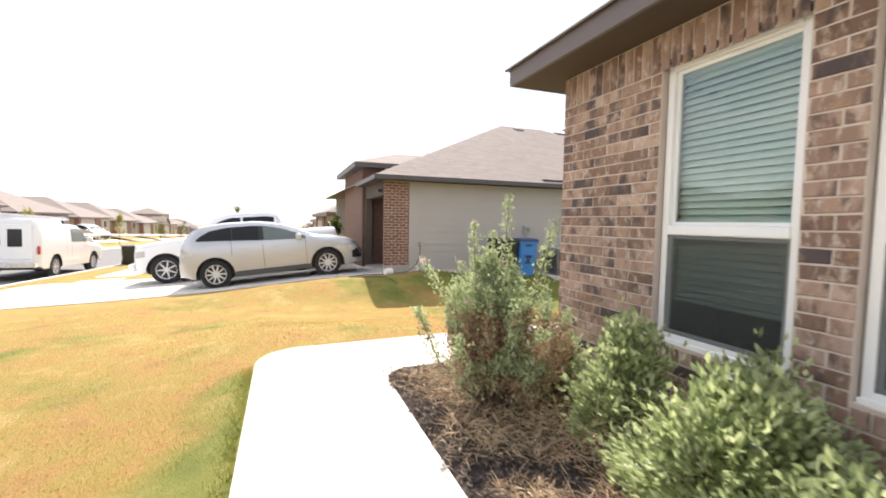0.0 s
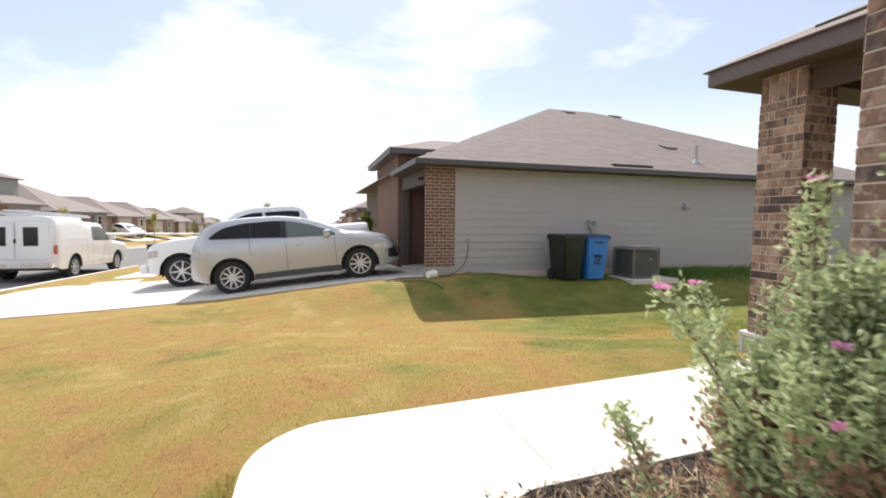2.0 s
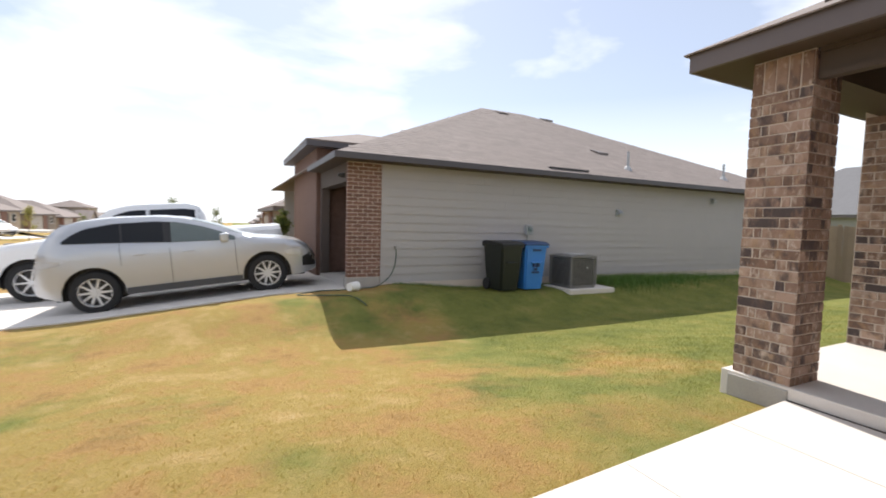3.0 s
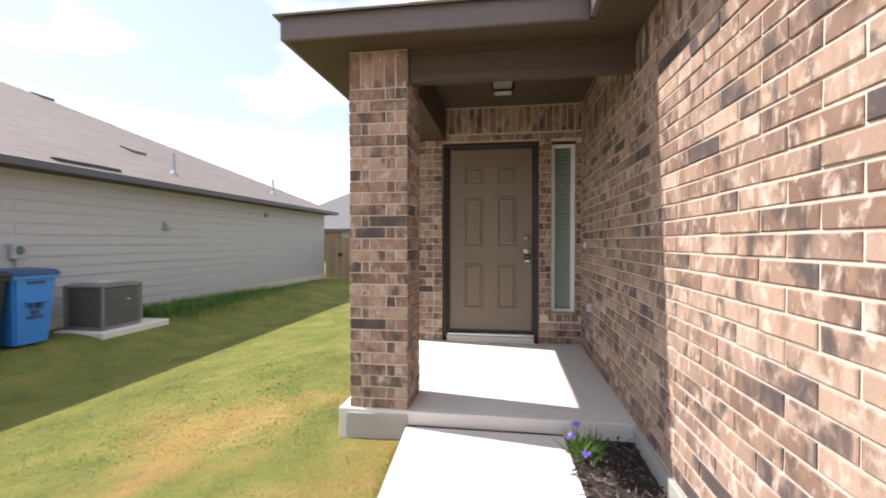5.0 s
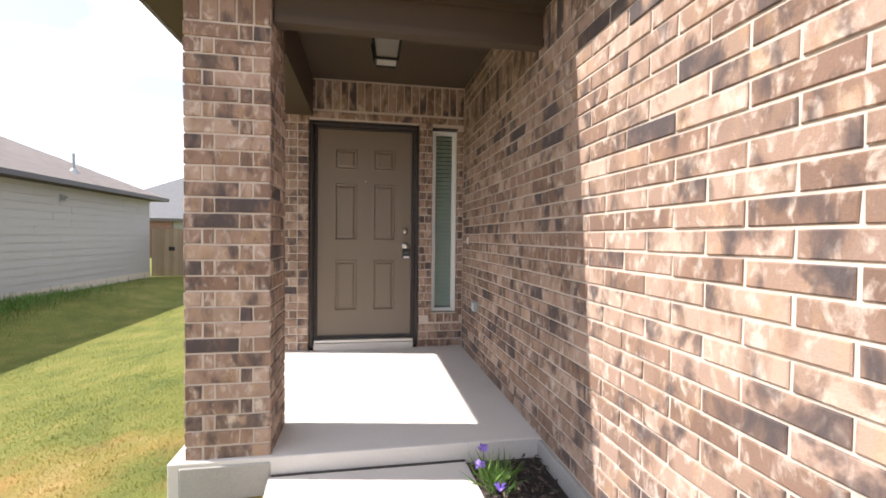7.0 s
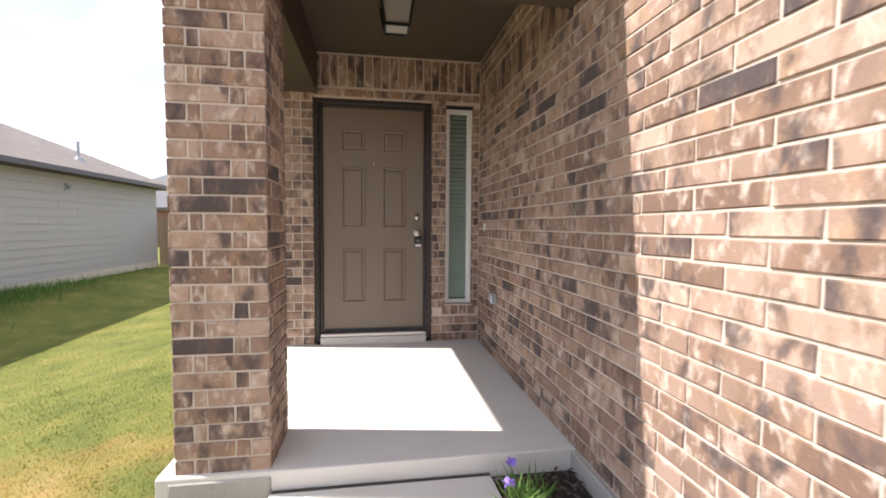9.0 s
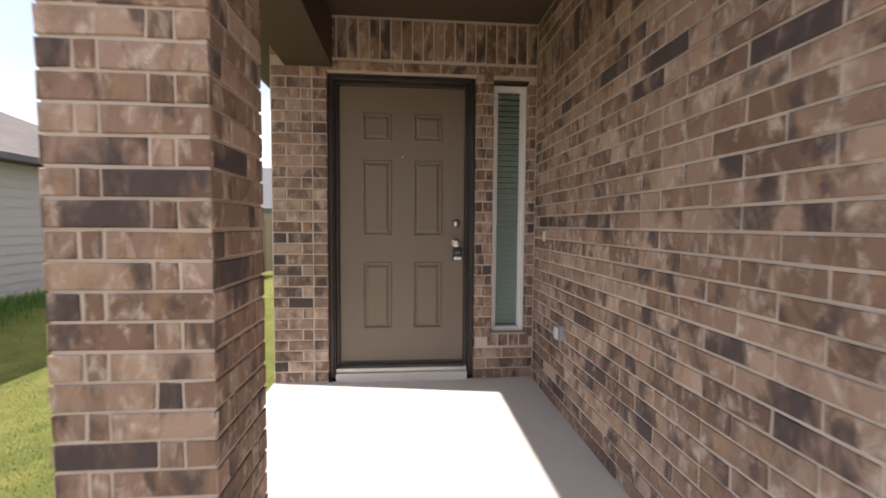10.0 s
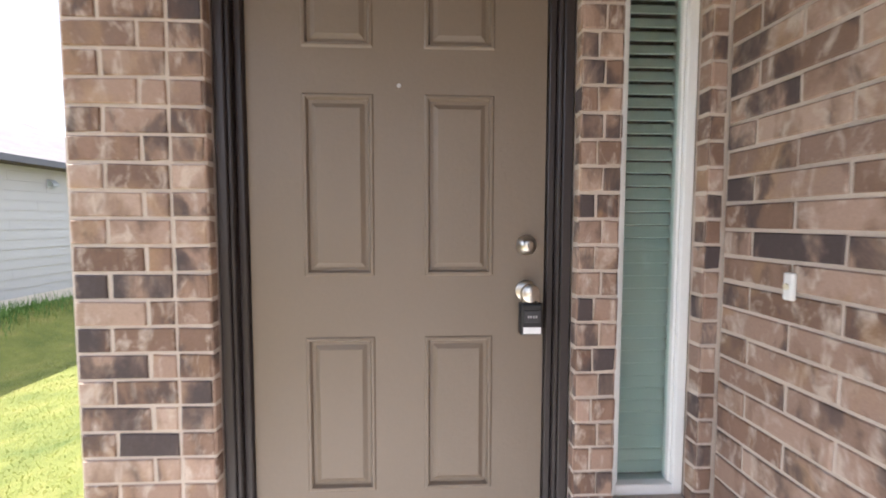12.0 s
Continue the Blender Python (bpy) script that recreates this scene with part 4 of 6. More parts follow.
# porch ceiling lamp
lamp = thing("porch_lamp", "square black metal porch ceiling lamp with frosted glass", "ceiling lamp", (4.78, 3.865, Z_PORCH))
part("canopy", box(-0.085, 0.085, -0.085, 0.085, -0.018, 0.0, 0.004), BLACK, lamp)
bm = bmesh.new()
a, b, hh = 0.105, 0.078, 0.205
for sx, sy in ((-1, -1), (-1, 1), (1, -1), (1, 1)):
    part("cage_bar", tube([(sx * a, sy * a, -0.035), (sx * b, sy * b, -hh)], 0.010, sides=4), BLACK, lamp)
for z, r in ((-0.022, a), (-hh, b)):
    for p, q in (((-r, -r), (r, -r)), ((r, -r), (r, r)), ((r, r), (-r, r)), ((-r, r), (-r, -r))):
        part("cage_bar", tube([(p[0], p[1], z), (q[0], q[1], z)], 0.011, sides=4), BLACK, lamp)
box(-0.112, 0.112, -0.112, 0.112, -0.034, -0.019, 0.003, bm)
part("top_plate", bm, BLACK, lamp, "black metal cage")
bm = bmesh.new()
q = [[bm.verts.new((sx * r, sy * r, z)) for sx, sy in ((-1, -1), (1, -1), (1, 1), (-1, 1))] for r, z in ((0.092, -0.036), (0.071, -hh + 0.006))]
for k in range(4):
    bm.faces.new((q[0][k], q[0][(k + 1) % 4], q[1][(k + 1) % 4], q[1][k]))
bm.faces.new(q[1])
part("shade", bm, material("frosted_glass", (0.42, 0.41, 0.38), 0.35, vary=0.05), lamp, "frosted white glass shade")

# ---------------------------------------------------------------- what stands by the neighbour's wall
def wheelie_bin(name, at, turn, mat, lid_mat, label, marks=None):
    b = thing(name, label, "wheelie bin", at, "bins by the wall", turn)
    bm = bmesh.new()
    q = [[bm.verts.new((sx * r[0], sy * r[1], r[2])) for sx, sy in ((-1, -1), (1, -1), (1, 1), (-1, 1))] for r in ((0.25, 0.28, 0.03), (0.29, 0.33, 0.5), (0.315, 0.365, 0.93), (0.335, 0.385, 0.93), (0.335, 0.385, 0.985))]
    for r0, r1 in zip(q, q[1:]):
        for k in range(4):
            bm.faces.new((r0[k], r0[(k + 1) % 4], r1[(k + 1) % 4], r1[k]))
    bm.faces.new(q[0]), bm.faces.new(q[-1])
    bmesh.ops.bevel(bm, geom=[e for e in bm.edges if abs(e.verts[0].co.z - e.verts[1].co.z) > 0.1], offset=0.035, segments=2, affect="EDGES")
    part("bin_body", bm, mat, b)
    bm = prism([(-0.41, 0.985), (-0.41, 1.01), (-0.3, 1.05), (0.2, 1.07), (0.36, 1.055), (0.40, 1.0), (0.40, 0.985)], "x", -0.345, 0.345)
    bmesh.ops.bevel(bm, geom=bm.edges[:], offset=0.012, segments=1, affect="EDGES")
    part("lid", bm, lid_mat, b, "hinged domed lid")
    part("handle", tube([(-0.24, 0.40, 0.98), (-0.24, 0.46, 0.99), (0.24, 0.46, 0.99), (0.24, 0.40, 0.98)], 0.014), mat, b)
    part("grip_bar", box(-0.16, 0.16, -0.395, -0.345, 0.60, 0.63, 0.008), mat, b)
    for sx in (-1, 1):
        w = part("wheel", lathe([(0.0, -0.03), (0.10, -0.03), (0.125, -0.022), (0.125, 0.022), (0.10, 0.03), (0.0, 0.03)], "x", 20), RUBBER, b, "black rubber wheel")
        w.location = (sx * 0.285, 0.24, 0.125)
    b.matrix_world = b.matrix_world @ Matrix.Diagonal((0.88, 0.94, 1.0, 1.0))
    if marks:
        for x0, x1, z0, z1 in ((-0.12, 0.12, 0.86, 0.90), (-0.09, -0.02, 0.52, 0.60), (0.02, 0.09, 0.52, 0.60), (-0.11, 0.11, 0.38, 0.42), (-0.05, 0.05, 0.44, 0.49)):
            y = -0.28 - (0.085 if z0 > 0.5 else 0.05) - 0.001
            part("print", box(x0, x1, y - 0.012, y + 0.03, z0, z1), marks, b, "dark printed marks")
    return b


GREEN_BIN = material("dark_green_plastic", (0.011, 0.015, 0.012), 0.45, vary=0.15, scale=4)
BLUE_BIN = material("bright_blue_plastic", (0.045, 0.22, 0.62), 0.4, vary=0.08, scale=4)
wheelie_bin("garbage_bin", (5.50, 10.64, ground_z(5.5, 10.6)), 3, GREEN_BIN, BLACK, "very dark green wheeled garbage bin, lid closed")
wheelie_bin("recycling_bin", (6.15, 10.64, ground_z(6.1, 10.6)), -2, BLUE_BIN, material("dark_blue_lid", (0.02, 0.06, 0.16), 0.4), "bright blue wheeled recycling bin, dark lid closed", material("dark_print", (0.02, 0.05, 0.15), 0.5))

ac = thing("air_conditioner", "grey louvred outdoor air conditioner on a concrete pad", "air conditioner", (7.39, 10.54, ground_z(7.4, 10.4) + 0.03))
AC_METAL = material("grey_painted_metal", (0.17, 0.165, 0.16), 0.5, vary=0.08, scale=3)
part("coil_core", box(-0.40, 0.40, -0.40, 0.40, 0.06, 0.68), BLACK, ac, "dark coil behind the louvres")
part("base_pan", box(-0.43, 0.43, -0.43, 0.43, 0.0, 0.06, 0.01), AC_METAL, ac)
for sx, sy in ((-1, -1), (-1, 1), (1, -1), (1, 1)):
    part("corner_post", box(sx * 0.43 - 0.03, sx * 0.43 + 0.03, sy * 0.43 - 0.03, sy * 0.43 + 0.03, 0.06, 0.70, 0.012), AC_METAL, ac)
for k in range(24):
    z = 0.08 + 0.0255 * k
    for c in ((-0.40, 0.40, -0.435, -0.425), (-0.435, -0.425, -0.40, 0.40), (-0.40, 0.40, 0.425, 0.435)):
        part("louvre", box(*c, z, z + 0.012), AC_METAL, ac)
part("top_panel", prism([(-0.46, 0.70), (0.46, 0.70), (0.46, 0.73), (0.30, 0.755), (-0.30, 0.755), (-0.46, 0.73)], "y", -0.46, 0.46), AC_METAL, ac)
bm = bmesh.new()
for r in (0.08, 0.14, 0.20, 0.26, 0.32):
    pts = [(r * math.cos(a), r * math.sin(a), 0.775 + 0.02 * (1 - r / 0.32)) for a in np.linspace(0, 2 * math.pi, 25)]
    tube(pts, 0.005, bm, 4)
part("fan_guard", bm, material("pale_wire", (0.6, 0.6, 0.6), 0.4, metal=0.5), ac, "pale wire fan guard")
part("badge", box(0.1, 0.18, -0.4375, -0.4355, 0.46, 0.48), material("pale_badge", (0.6, 0.6, 0.6), 0.4), ac)
ac.matrix_world = ac.matrix_world @ Matrix.Diagonal((0.84, 0.80, 0.98, 1.0))
pad = part("concrete_pad", box(6.88, 8.22, 10.04, 10.95, ground_z(7, 10.3) - 0.1, ground_z(7.4, 10.4) + 0.03, 0.01), CONCRETE, label="pale concrete pad under the air conditioner", category="concrete pad")

box1 = thing("electric_meter", "small grey electric meter box on the siding", "electric meter", (6.62, NY0 + 0.0, 1.28 + NZ))
part("meter_box", box(-0.09, 0.09, -0.10, 0.0, -0.13, 0.10, 0.01), GREY_PLASTIC, box1)
part("meter_glass", lathe([(0.0, -0.16), (0.05, -0.155), (0.065, -0.13), (0.07, -0.10)], "y", 18), GLASS, box1, smooth=True)
part("conduit", tube([(0, -0.04, -0.13), (0, -0.04, -0.9)], 0.02), GREY_PLASTIC, box1)
for x, z in ((9.6, 1.55), (13.6, 2.03)):
    v = thing("wall_vent", "small grey hooded vent on the siding", "wall vent", (x, NY0 + 0.0, z), "wall vents")
    part("vent_plate", box(-0.09, 0.09, -0.02, 0.0, -0.09, 0.09, 0.005), GREY_PLASTIC, v)
    part("vent_hood", prism([(-0.12, -0.05), (-0.12, 0.0), (-0.02, 0.09), (-0.02, -0.05)], "x", -0.08, 0.08), GREY_PLASTIC, v)
tap = thing("garden_tap", "small brass garden tap on the siding", "tap", (3.27, NY0, 0.86 + NZ))
part("tap_body", tube([(0, 0, 0), (0, -0.06, 0), (0, -0.09, -0.03)], 0.014), METAL, tap, smooth=True)
part("tap_handle", lathe([(0.0, 0.02), (0.03, 0.02), (0.03, 0.03), (0.0, 0.03)], "z", 12, at=(0, -0.06, 0)), BLACK, tap)
hose = thing("garden_hose", "thin green garden hose lying from the tap across the grass", "garden hose", (3.27, NY0 - 0.1, 0.83 + NZ))
pts = [(3.27, 11.20, 0.60), (3.24, 11.14, 0.36), (3.1, 11.05, 0.08), (2.8, 10.95, -0.10), (2.5, 10.9, ground_z(2.5, 10.9) + 0.04), (2.1, 11.0, ground_z(2.1, 11.0) + 0.03), (1.7, 11.15, ground_z(1.7, 11.1) + 0.03), (1.3, 10.9, ground_z(1.3, 10.9) + 0.03), (1.55, 10.55, ground_z(1.5, 10.5) + 0.03), (2.1, 10.2, ground_z(2.1, 10.2) + 0.03), (2.3, 9.8, ground_z(2.3, 9.8) + 0.03)]
smooth_pts = []
for k in range(len(pts) - 1):
    p0, p1, p2, p3 = (Vector(pts[max(0, min(len(pts) - 1, k + j))]) for j in (-1, 0, 1, 2))
    for s in np.linspace(0, 1, 6)[:-1]:
        smooth_pts.append(0.5 * ((2 * p1) + (p2 - p0) * s + (2 * p0 - 5 * p1 + 4 * p2 - p3) * s * s + (3 * p1 - p0 - 3 * p2 + p3) * s ** 3))
bm = tube(smooth_pts, 0.011, sides=6)
bm.transform(hose.matrix_world.inverted())
part("hose_line", bm, material("dark_green_hose", (0.03, 0.07, 0.045), 0.5), hose, smooth=True)
ball = thing("garden_ornament", "small white bucket lying on the grass by the corner", "bucket", (2.25, 10.65, ground_z(2.2, 10.6) + 0.09), turn=30)
part("bucket_body", lathe([(0.0, -0.10), (0.075, -0.10), (0.09, 0.10), (0.082, 0.10), (0.07, -0.08), (0.0, -0.08)], "x", 18), WHITE, ball, smooth=True)
spot = thing("flood_light", "black twin flood lamp under the garage eave", "flood light", (2.23, 11.6, 2.28 + NZ))
part("lamp_head", lathe([(0.0, -0.07), (0.03, -0.07), (0.055, 0.05), (0.0, 0.05)], "x", 14), BLACK, spot, smooth=True)
part("bracket", box(0.04, 0.045, -0.03, 0.03, -0.03, 0.06), BLACK, spot)

# roof vents and pipes
def on_roof(x, dy):
    return (x, ey0 + dy, zt + NZ + PITCH_N * dy + 0.03)


for x, dy, kind in ((10.6, 2.2, "vent"), (9.7, 6.45, "vent"), (11.9, 6.45, "vent")):
    v = thing("roof_vent", "small grey-brown metal roof vent", "roof vent", on_roof(x, dy), "roof vents")
    bm = prism([(-0.20, -0.10), (-0.20, -0.02), (0.14, 0.10), (0.17, 0.06)], "x", -0.20, 0.20)
    part("vent_cowl", bm, material("brown_roof_metal", (0.12, 0.10, 0.09), 0.5), v)
for x, dy, hgt in ((10.25, 0.75, 0.5), (14.7, 0.8, 0.5)):
    v = thing("vent_pipe", "thin grey plumbing vent pipe through the roof", "vent pipe", on_roof(x, dy), "roof pipes")
    part("pipe", tube([(0, 0, -0.05), (0, 0, hgt)], 0.035, sides=10), GREY_PLASTIC, v, smooth=True)
    part("flashing", lathe([(0.13, -0.05), (0.10, 0.03), (0.045, 0.10)], "z", 14), GREY_PLASTIC, v, smooth=True)
strip = part("solar_strip", box(7.0, 8.2, ey0 + 0.12, ey0 + 0.30, zt + NZ + 0.10, zt + NZ + 0.15), BLACK, label="thin black strip lying along the roof edge", category="roof strip")

# ---------------------------------------------------------------- fence and the house behind it
FENCE_WOOD = material("weathered_cedar_board", (0.36, 0.27, 0.185), 0.85, vary=0.2, scale=2.0, bump=0.4, world_space=True, per="object")
fence = thing("fence", "weathered cedar board fence with a gate between the houses", "fence", (18.3, 8.0, -0.38))
gz = -0.16
board_me = [mesh_of(prism([(-0.0675, 0), (0.0675, 0), (0.0675, 1.78 + dh), (0.045, 1.82 + dh), (-0.045, 1.82 + dh), (-0.0675, 1.78 + dh)], "x", -0.009, 0.009), "board", FENCE_WOOD) for dh in (0, 0.012, -0.01)]
y = 4.95
k = 0
while y < NY0 + 0.18:
    b = new("board", board_me[k % 3])
    b.parent = fence
    b.matrix_local = pose(0, y - 8.0, gz + 0.1, random.uniform(-0.4, 0.4), 0, 0)
    y += 0.142
    k += 1
for z in (0.35, 1.45):
    part("rail", box(0.015, 0.055, -3.05, 3.25, z, z + 0.09), FENCE_WOOD, fence, "horizontal cedar rail")
for yy in (1.95, 0.9):
    part("post", box(0.06, 0.15, yy, yy + 0.09, -0.1, 1.82), FENCE_WOOD, fence)
for z in (0.45, 1.50):
    part("strap_hinge", prism([(1.15, z - 0.03), (1.30, z - 0.03), (1.33, z - 0.045), (1.55, z - 0.010), (1.55, z + 0.010), (1.33, z + 0.045), (1.30, z + 0.03), (1.15, z + 0.03)], "x", -0.025, -0.010), BLACK, fence, "black strap hinge")
part("gate_latch", box(-0.03, -0.01, 2.65, 2.85, 0.98, 1.12, 0.01), BLACK, fence, "black gate latch")

# ---------------------------------------------------------------- far houses
def far_house(at, turn, width, depth, eave, rise, wall_mat, label, garage=True, two=False, brick_mat=None, gate=WHITE):
    """A suburban house. Its front faces local +x; width along y."""
    at = (at[0], at[1], at[2] + (0 if at[0] < -20 else fall(at[0], at[1])))
    h = thing("house", label, "house", at, "houses along the street", turn)
    hw = width / 2
    part("wall", box(-depth, 0.0, -hw, hw, -0.6, eave, 0), wall_mat, h)
    o = 0.4
    z = eave
    rr = min(hw, depth / 2) + o
    cx0, cx1, cy0, cy1 = -depth - o, o, -hw - o, hw + o
    top = z + rise
    if width >= depth:
        ridge = [(cx0 + rr, cy0 + rr, top), (cx0 + rr, cy1 - rr, top)]
    else:
        ridge = [(cx0 + rr, 0, top), (cx1 - rr, 0, top)]
    a, b, c, d4 = (cx0, cy0, z), (cx1, cy0, z), (cx1, cy1, z), (cx0, cy1, z)
    if width >= depth:
        planes = [[a, b, ridge[0]], [b, c, ridge[1], ridge[0]], [c, d4, ridge[1]], [d4, a, ridge[0], ridge[1]]]
    else:
        planes = [[a, b, ridge[1], ridge[0]], [b, c, ridge[1]], [c, d4, ridge[0], ridge[1]], [d4, a, ridge[0]]]
    roof_planes("roof", planes, GREY_SHINGLE if at[0] > 20 else None, parent=h, label="grey-brown shingle hip roof", thick=0.06)
    part("fascia", box(cx0 - 0.02, cx1 + 0.02, cy0 - 0.02, cy1 + 0.02, z - 0.16, z - 0.005), FASCIA, h)
    if garage:
        part("garage_door", box(0.0, 0.05, -hw + 0.7, -hw + 0.7 + 4.9, 0.0, 2.15), gate, h, "pale panelled garage door")
        for k in range(3):
            part("door_groove", box(0.051, 0.058, -hw + 0.75, -hw + 0.65 + 4.9, 0.52 + 0.53 * k, 0.55 + 0.53 * k), FASCIA, h)
    part("brick_pier", box(-0.5, 0.12, -hw - 0.03, -hw + 0.62, -0.3, eave - 0.17), brick_mat or RED_BRICK, h, "red-brown brick pier")
    part("brick_front", box(-0.5, 0.12, -hw + 5.7, -hw + 7.4, -0.3, eave - 0.17), brick_mat or RED_BRICK, h, "red-brown brick front")
    for y in (hw - 2.2,):
        win = part("window", box(0.0, 0.06, y - 0.6, y + 0.6, 0.9, 2.1), WHITE, h, "white framed window")
        part("pane", box(0.061, 0.07, y - 0.52, y + 0.52, 0.98, 1.49), DARK, win)
        part("pane", box(0.061, 0.07, y - 0.52, y + 0.52, 1.54, 2.02), DARK, win)
    part("front_door", box(0.0, 0.05, hw - 4.6, hw - 3.7, 0.0, 2.1), FRAME_PAINT, h)
    if two:
        part("upper_wall", box(-depth * 0.55, -1.6, -hw * 0.2, hw * 0.95, eave - 0.2, eave + 2.5), wall_mat, h)
        u0, u1, v0, v1, zz = -depth * 0.55 - o, -1.6 + o, -hw * 0.2 - o, hw * 0.95 + o, eave + 2.5
        r2 = (u1 - u0) / 2
        roof_planes("upper_roof", [[(u0, v0, zz), (u1, v0, zz), ((u0 + u1) / 2, v0 + r2, zz + 1.6)], [(u1, v0, zz), (u1, v1, zz), ((u0 + u1) / 2, v1 - r2 * 0.6, zz + 1.6), ((u0 + u1) / 2, v0 + r2, zz + 1.6)],
                                   [(u1, v1, zz), (u0, v1, zz), ((u0 + u1) / 2, v1 - r2 * 0.6, zz + 1.6)], [(u0, v1, zz), (u0, v0, zz), ((u0 + u1) / 2, v0 + r2, zz + 1.6), ((u0 + u1) / 2, v1 - r2 * 0.6, zz + 1.6)]], parent=h, thick=0.06)
        part("gable_wall", prism([(-hw + 0.5, eave + 0.1), (-hw + 6.0, eave + 0.1), (-hw + 3.25, eave + 1.75)], "x", -1.0, -0.05), wall_mat, h, "siding gable over the garage")
        roof_planes("gable_roof", [[(0.3, -hw + 0.1, eave), (0.3, -hw + 3.25, eave + 1.85), (-3, -hw + 3.25, eave + 1.85), (-3, -hw + 0.1, eave)], [(0.3, -hw + 6.4, eave), (0.3, -hw + 3.25, eave + 1.85), (-3, -hw + 3.25, eave + 1.85), (-3, -hw + 6.4, eave)]], parent=h, thick=0.1)
    part("drive", box(0.06, 6.2, -hw + 0.6, -hw + 5.6, -0.2, 0.03), CONCRETE, h, "pale concrete drive") if at[0] < 0 else None
    return h


GREY_SHINGLE = material("weathered_grey_shingle", (0.15, 0.15, 0.155), 0.92, vary=0.18, scale=3, bump=0.3, fine=40, world_space=True)
TAN_WALL = material("tan_siding", (0.42, 0.35, 0.27), 0.8, vary=0.06, scale=2, world_space=True)
GREY_WALL = material("grey_siding", (0.30, 0.29, 0.27), 0.8, vary=0.06, scale=2, world_space=True)
BROWN_WALL = material("brown_siding", (0.27, 0.225, 0.19), 0.8, vary=0.06, scale=2, world_space=True)
BEIGE_DOOR = material("beige_garage_door", (0.42, 0.37, 0.31), 0.6)
GREY_DOOR = material("grey_garage_door", (0.33, 0.31, 0.29), 0.6)
far_rows = [(-27, 50.5, 13, 2.6, 3.0, GREY_WALL, True, GREY_DOOR, "grey two-storey house with a gabled garage"), (-27, 65.5, 13, 2.5, 3.3, BROWN_WALL, False, GREY_DOOR, "brown single-storey house with a hip roof"),
            (-27, 80.5, 12, 2.5, 2.9, TAN_WALL, False, BEIGE_DOOR, "tan single-storey house with a hip roof"), (-27, 95, 12, 2.5, 3.1, BROWN_WALL, False, BEIGE_DOOR, "brown brick-fronted house with a pale garage"),
            (-27, 110, 12, 2.5, 2.9, TAN_WALL, False, BEIGE_DOOR, "tan house with a red-brown brick front"), (-27, 128, 15, 2.6, 2.8, TAN_WALL, True, BEIGE_DOOR, "tan two-storey house far along the street"),
            (-27, 147, 13, 2.5, 3.0, BROWN_WALL, False, GREY_DOOR, "brown house far along the street"), (-27, 35, 12, 2.5, 3.0, TAN_WALL, False, BEIGE_DOOR, "tan house with a hip roof across the street"), (-26, 166, 13, 2.5, 3.0, GREY_WALL, False, GREY_DOOR, "grey house at the end of the street")]
for x, y, wd, ev, rs, wm, two, gd, lab in far_rows:
    far_house((x, y, ground_z(x, y)), 0, wd - 0.3, 17, ev, rs, wm, lab, two=two, gate=gd)
far_house((2.5, 31.5, 0.0), 180, 12, 13, 2.6, 2.9, BROWN_WALL, "brown house beyond the neighbour's with a gabled roof", gate=BEIGE_DOOR, two=False)
far_house((3.2, 47, 0.0), 180, 12, 12, 2.7, 3.0, TAN_WALL, "tan house farther along the same side", gate=BEIGE_DOOR)
far_house((3.6, 63, 0.0), 180, 13, 12, 2.7, 3.0, BROWN_WALL, "brown house far along the same side", gate=BEIGE_DOOR)
far_house((3.6, 80, 0.0), 180, 13, 12, 2.7, 3.0, TAN_WALL, "tan house at the far bend of the street", gate=BEIGE_DOOR)
far_house((-16.0, 190, 0.3), -90, 18, 12, 2.8, 3.0, TAN_WALL, "tan house closing the far end of the street", gate=BEIGE_DOOR)
# the house behind the fence
far_house((38.0, 15.0, 0.2), 180, 22, 12, 2.55, 3.9, GREY_WALL, "grey house with a wide roof behind the fence", garage=False)
far_house((34.0, -12.0, -0.2), 180, 20, 12, 2.55, 3.3, TAN_WALL, "tan house behind our garden", garage=False)
far_house((-27.0, 15, ground_z(-27, 15)), 0, 13, 11, 2.5, 3.0, TAN_WALL, "tan house across the street", gate=BEIGE_DOOR)
far_house((-27.0, -2, ground_z(-27, -2)), 0, 13, 11, 2.5, 3.0, BROWN_WALL, "brown house facing ours across the street", gate=BEIGE_DOOR)


# ---------------------------------------------------------------- vehicles
def curve(points):
    xs, zs = [p[0] for p in points], [p[1] for p in points]

    def at(x):
        e = 0.05
        return float((np.interp(x - e, xs, zs) + 2 * np.interp(x, xs, zs) + np.interp(x + e, xs, zs)) / 4)
    return at


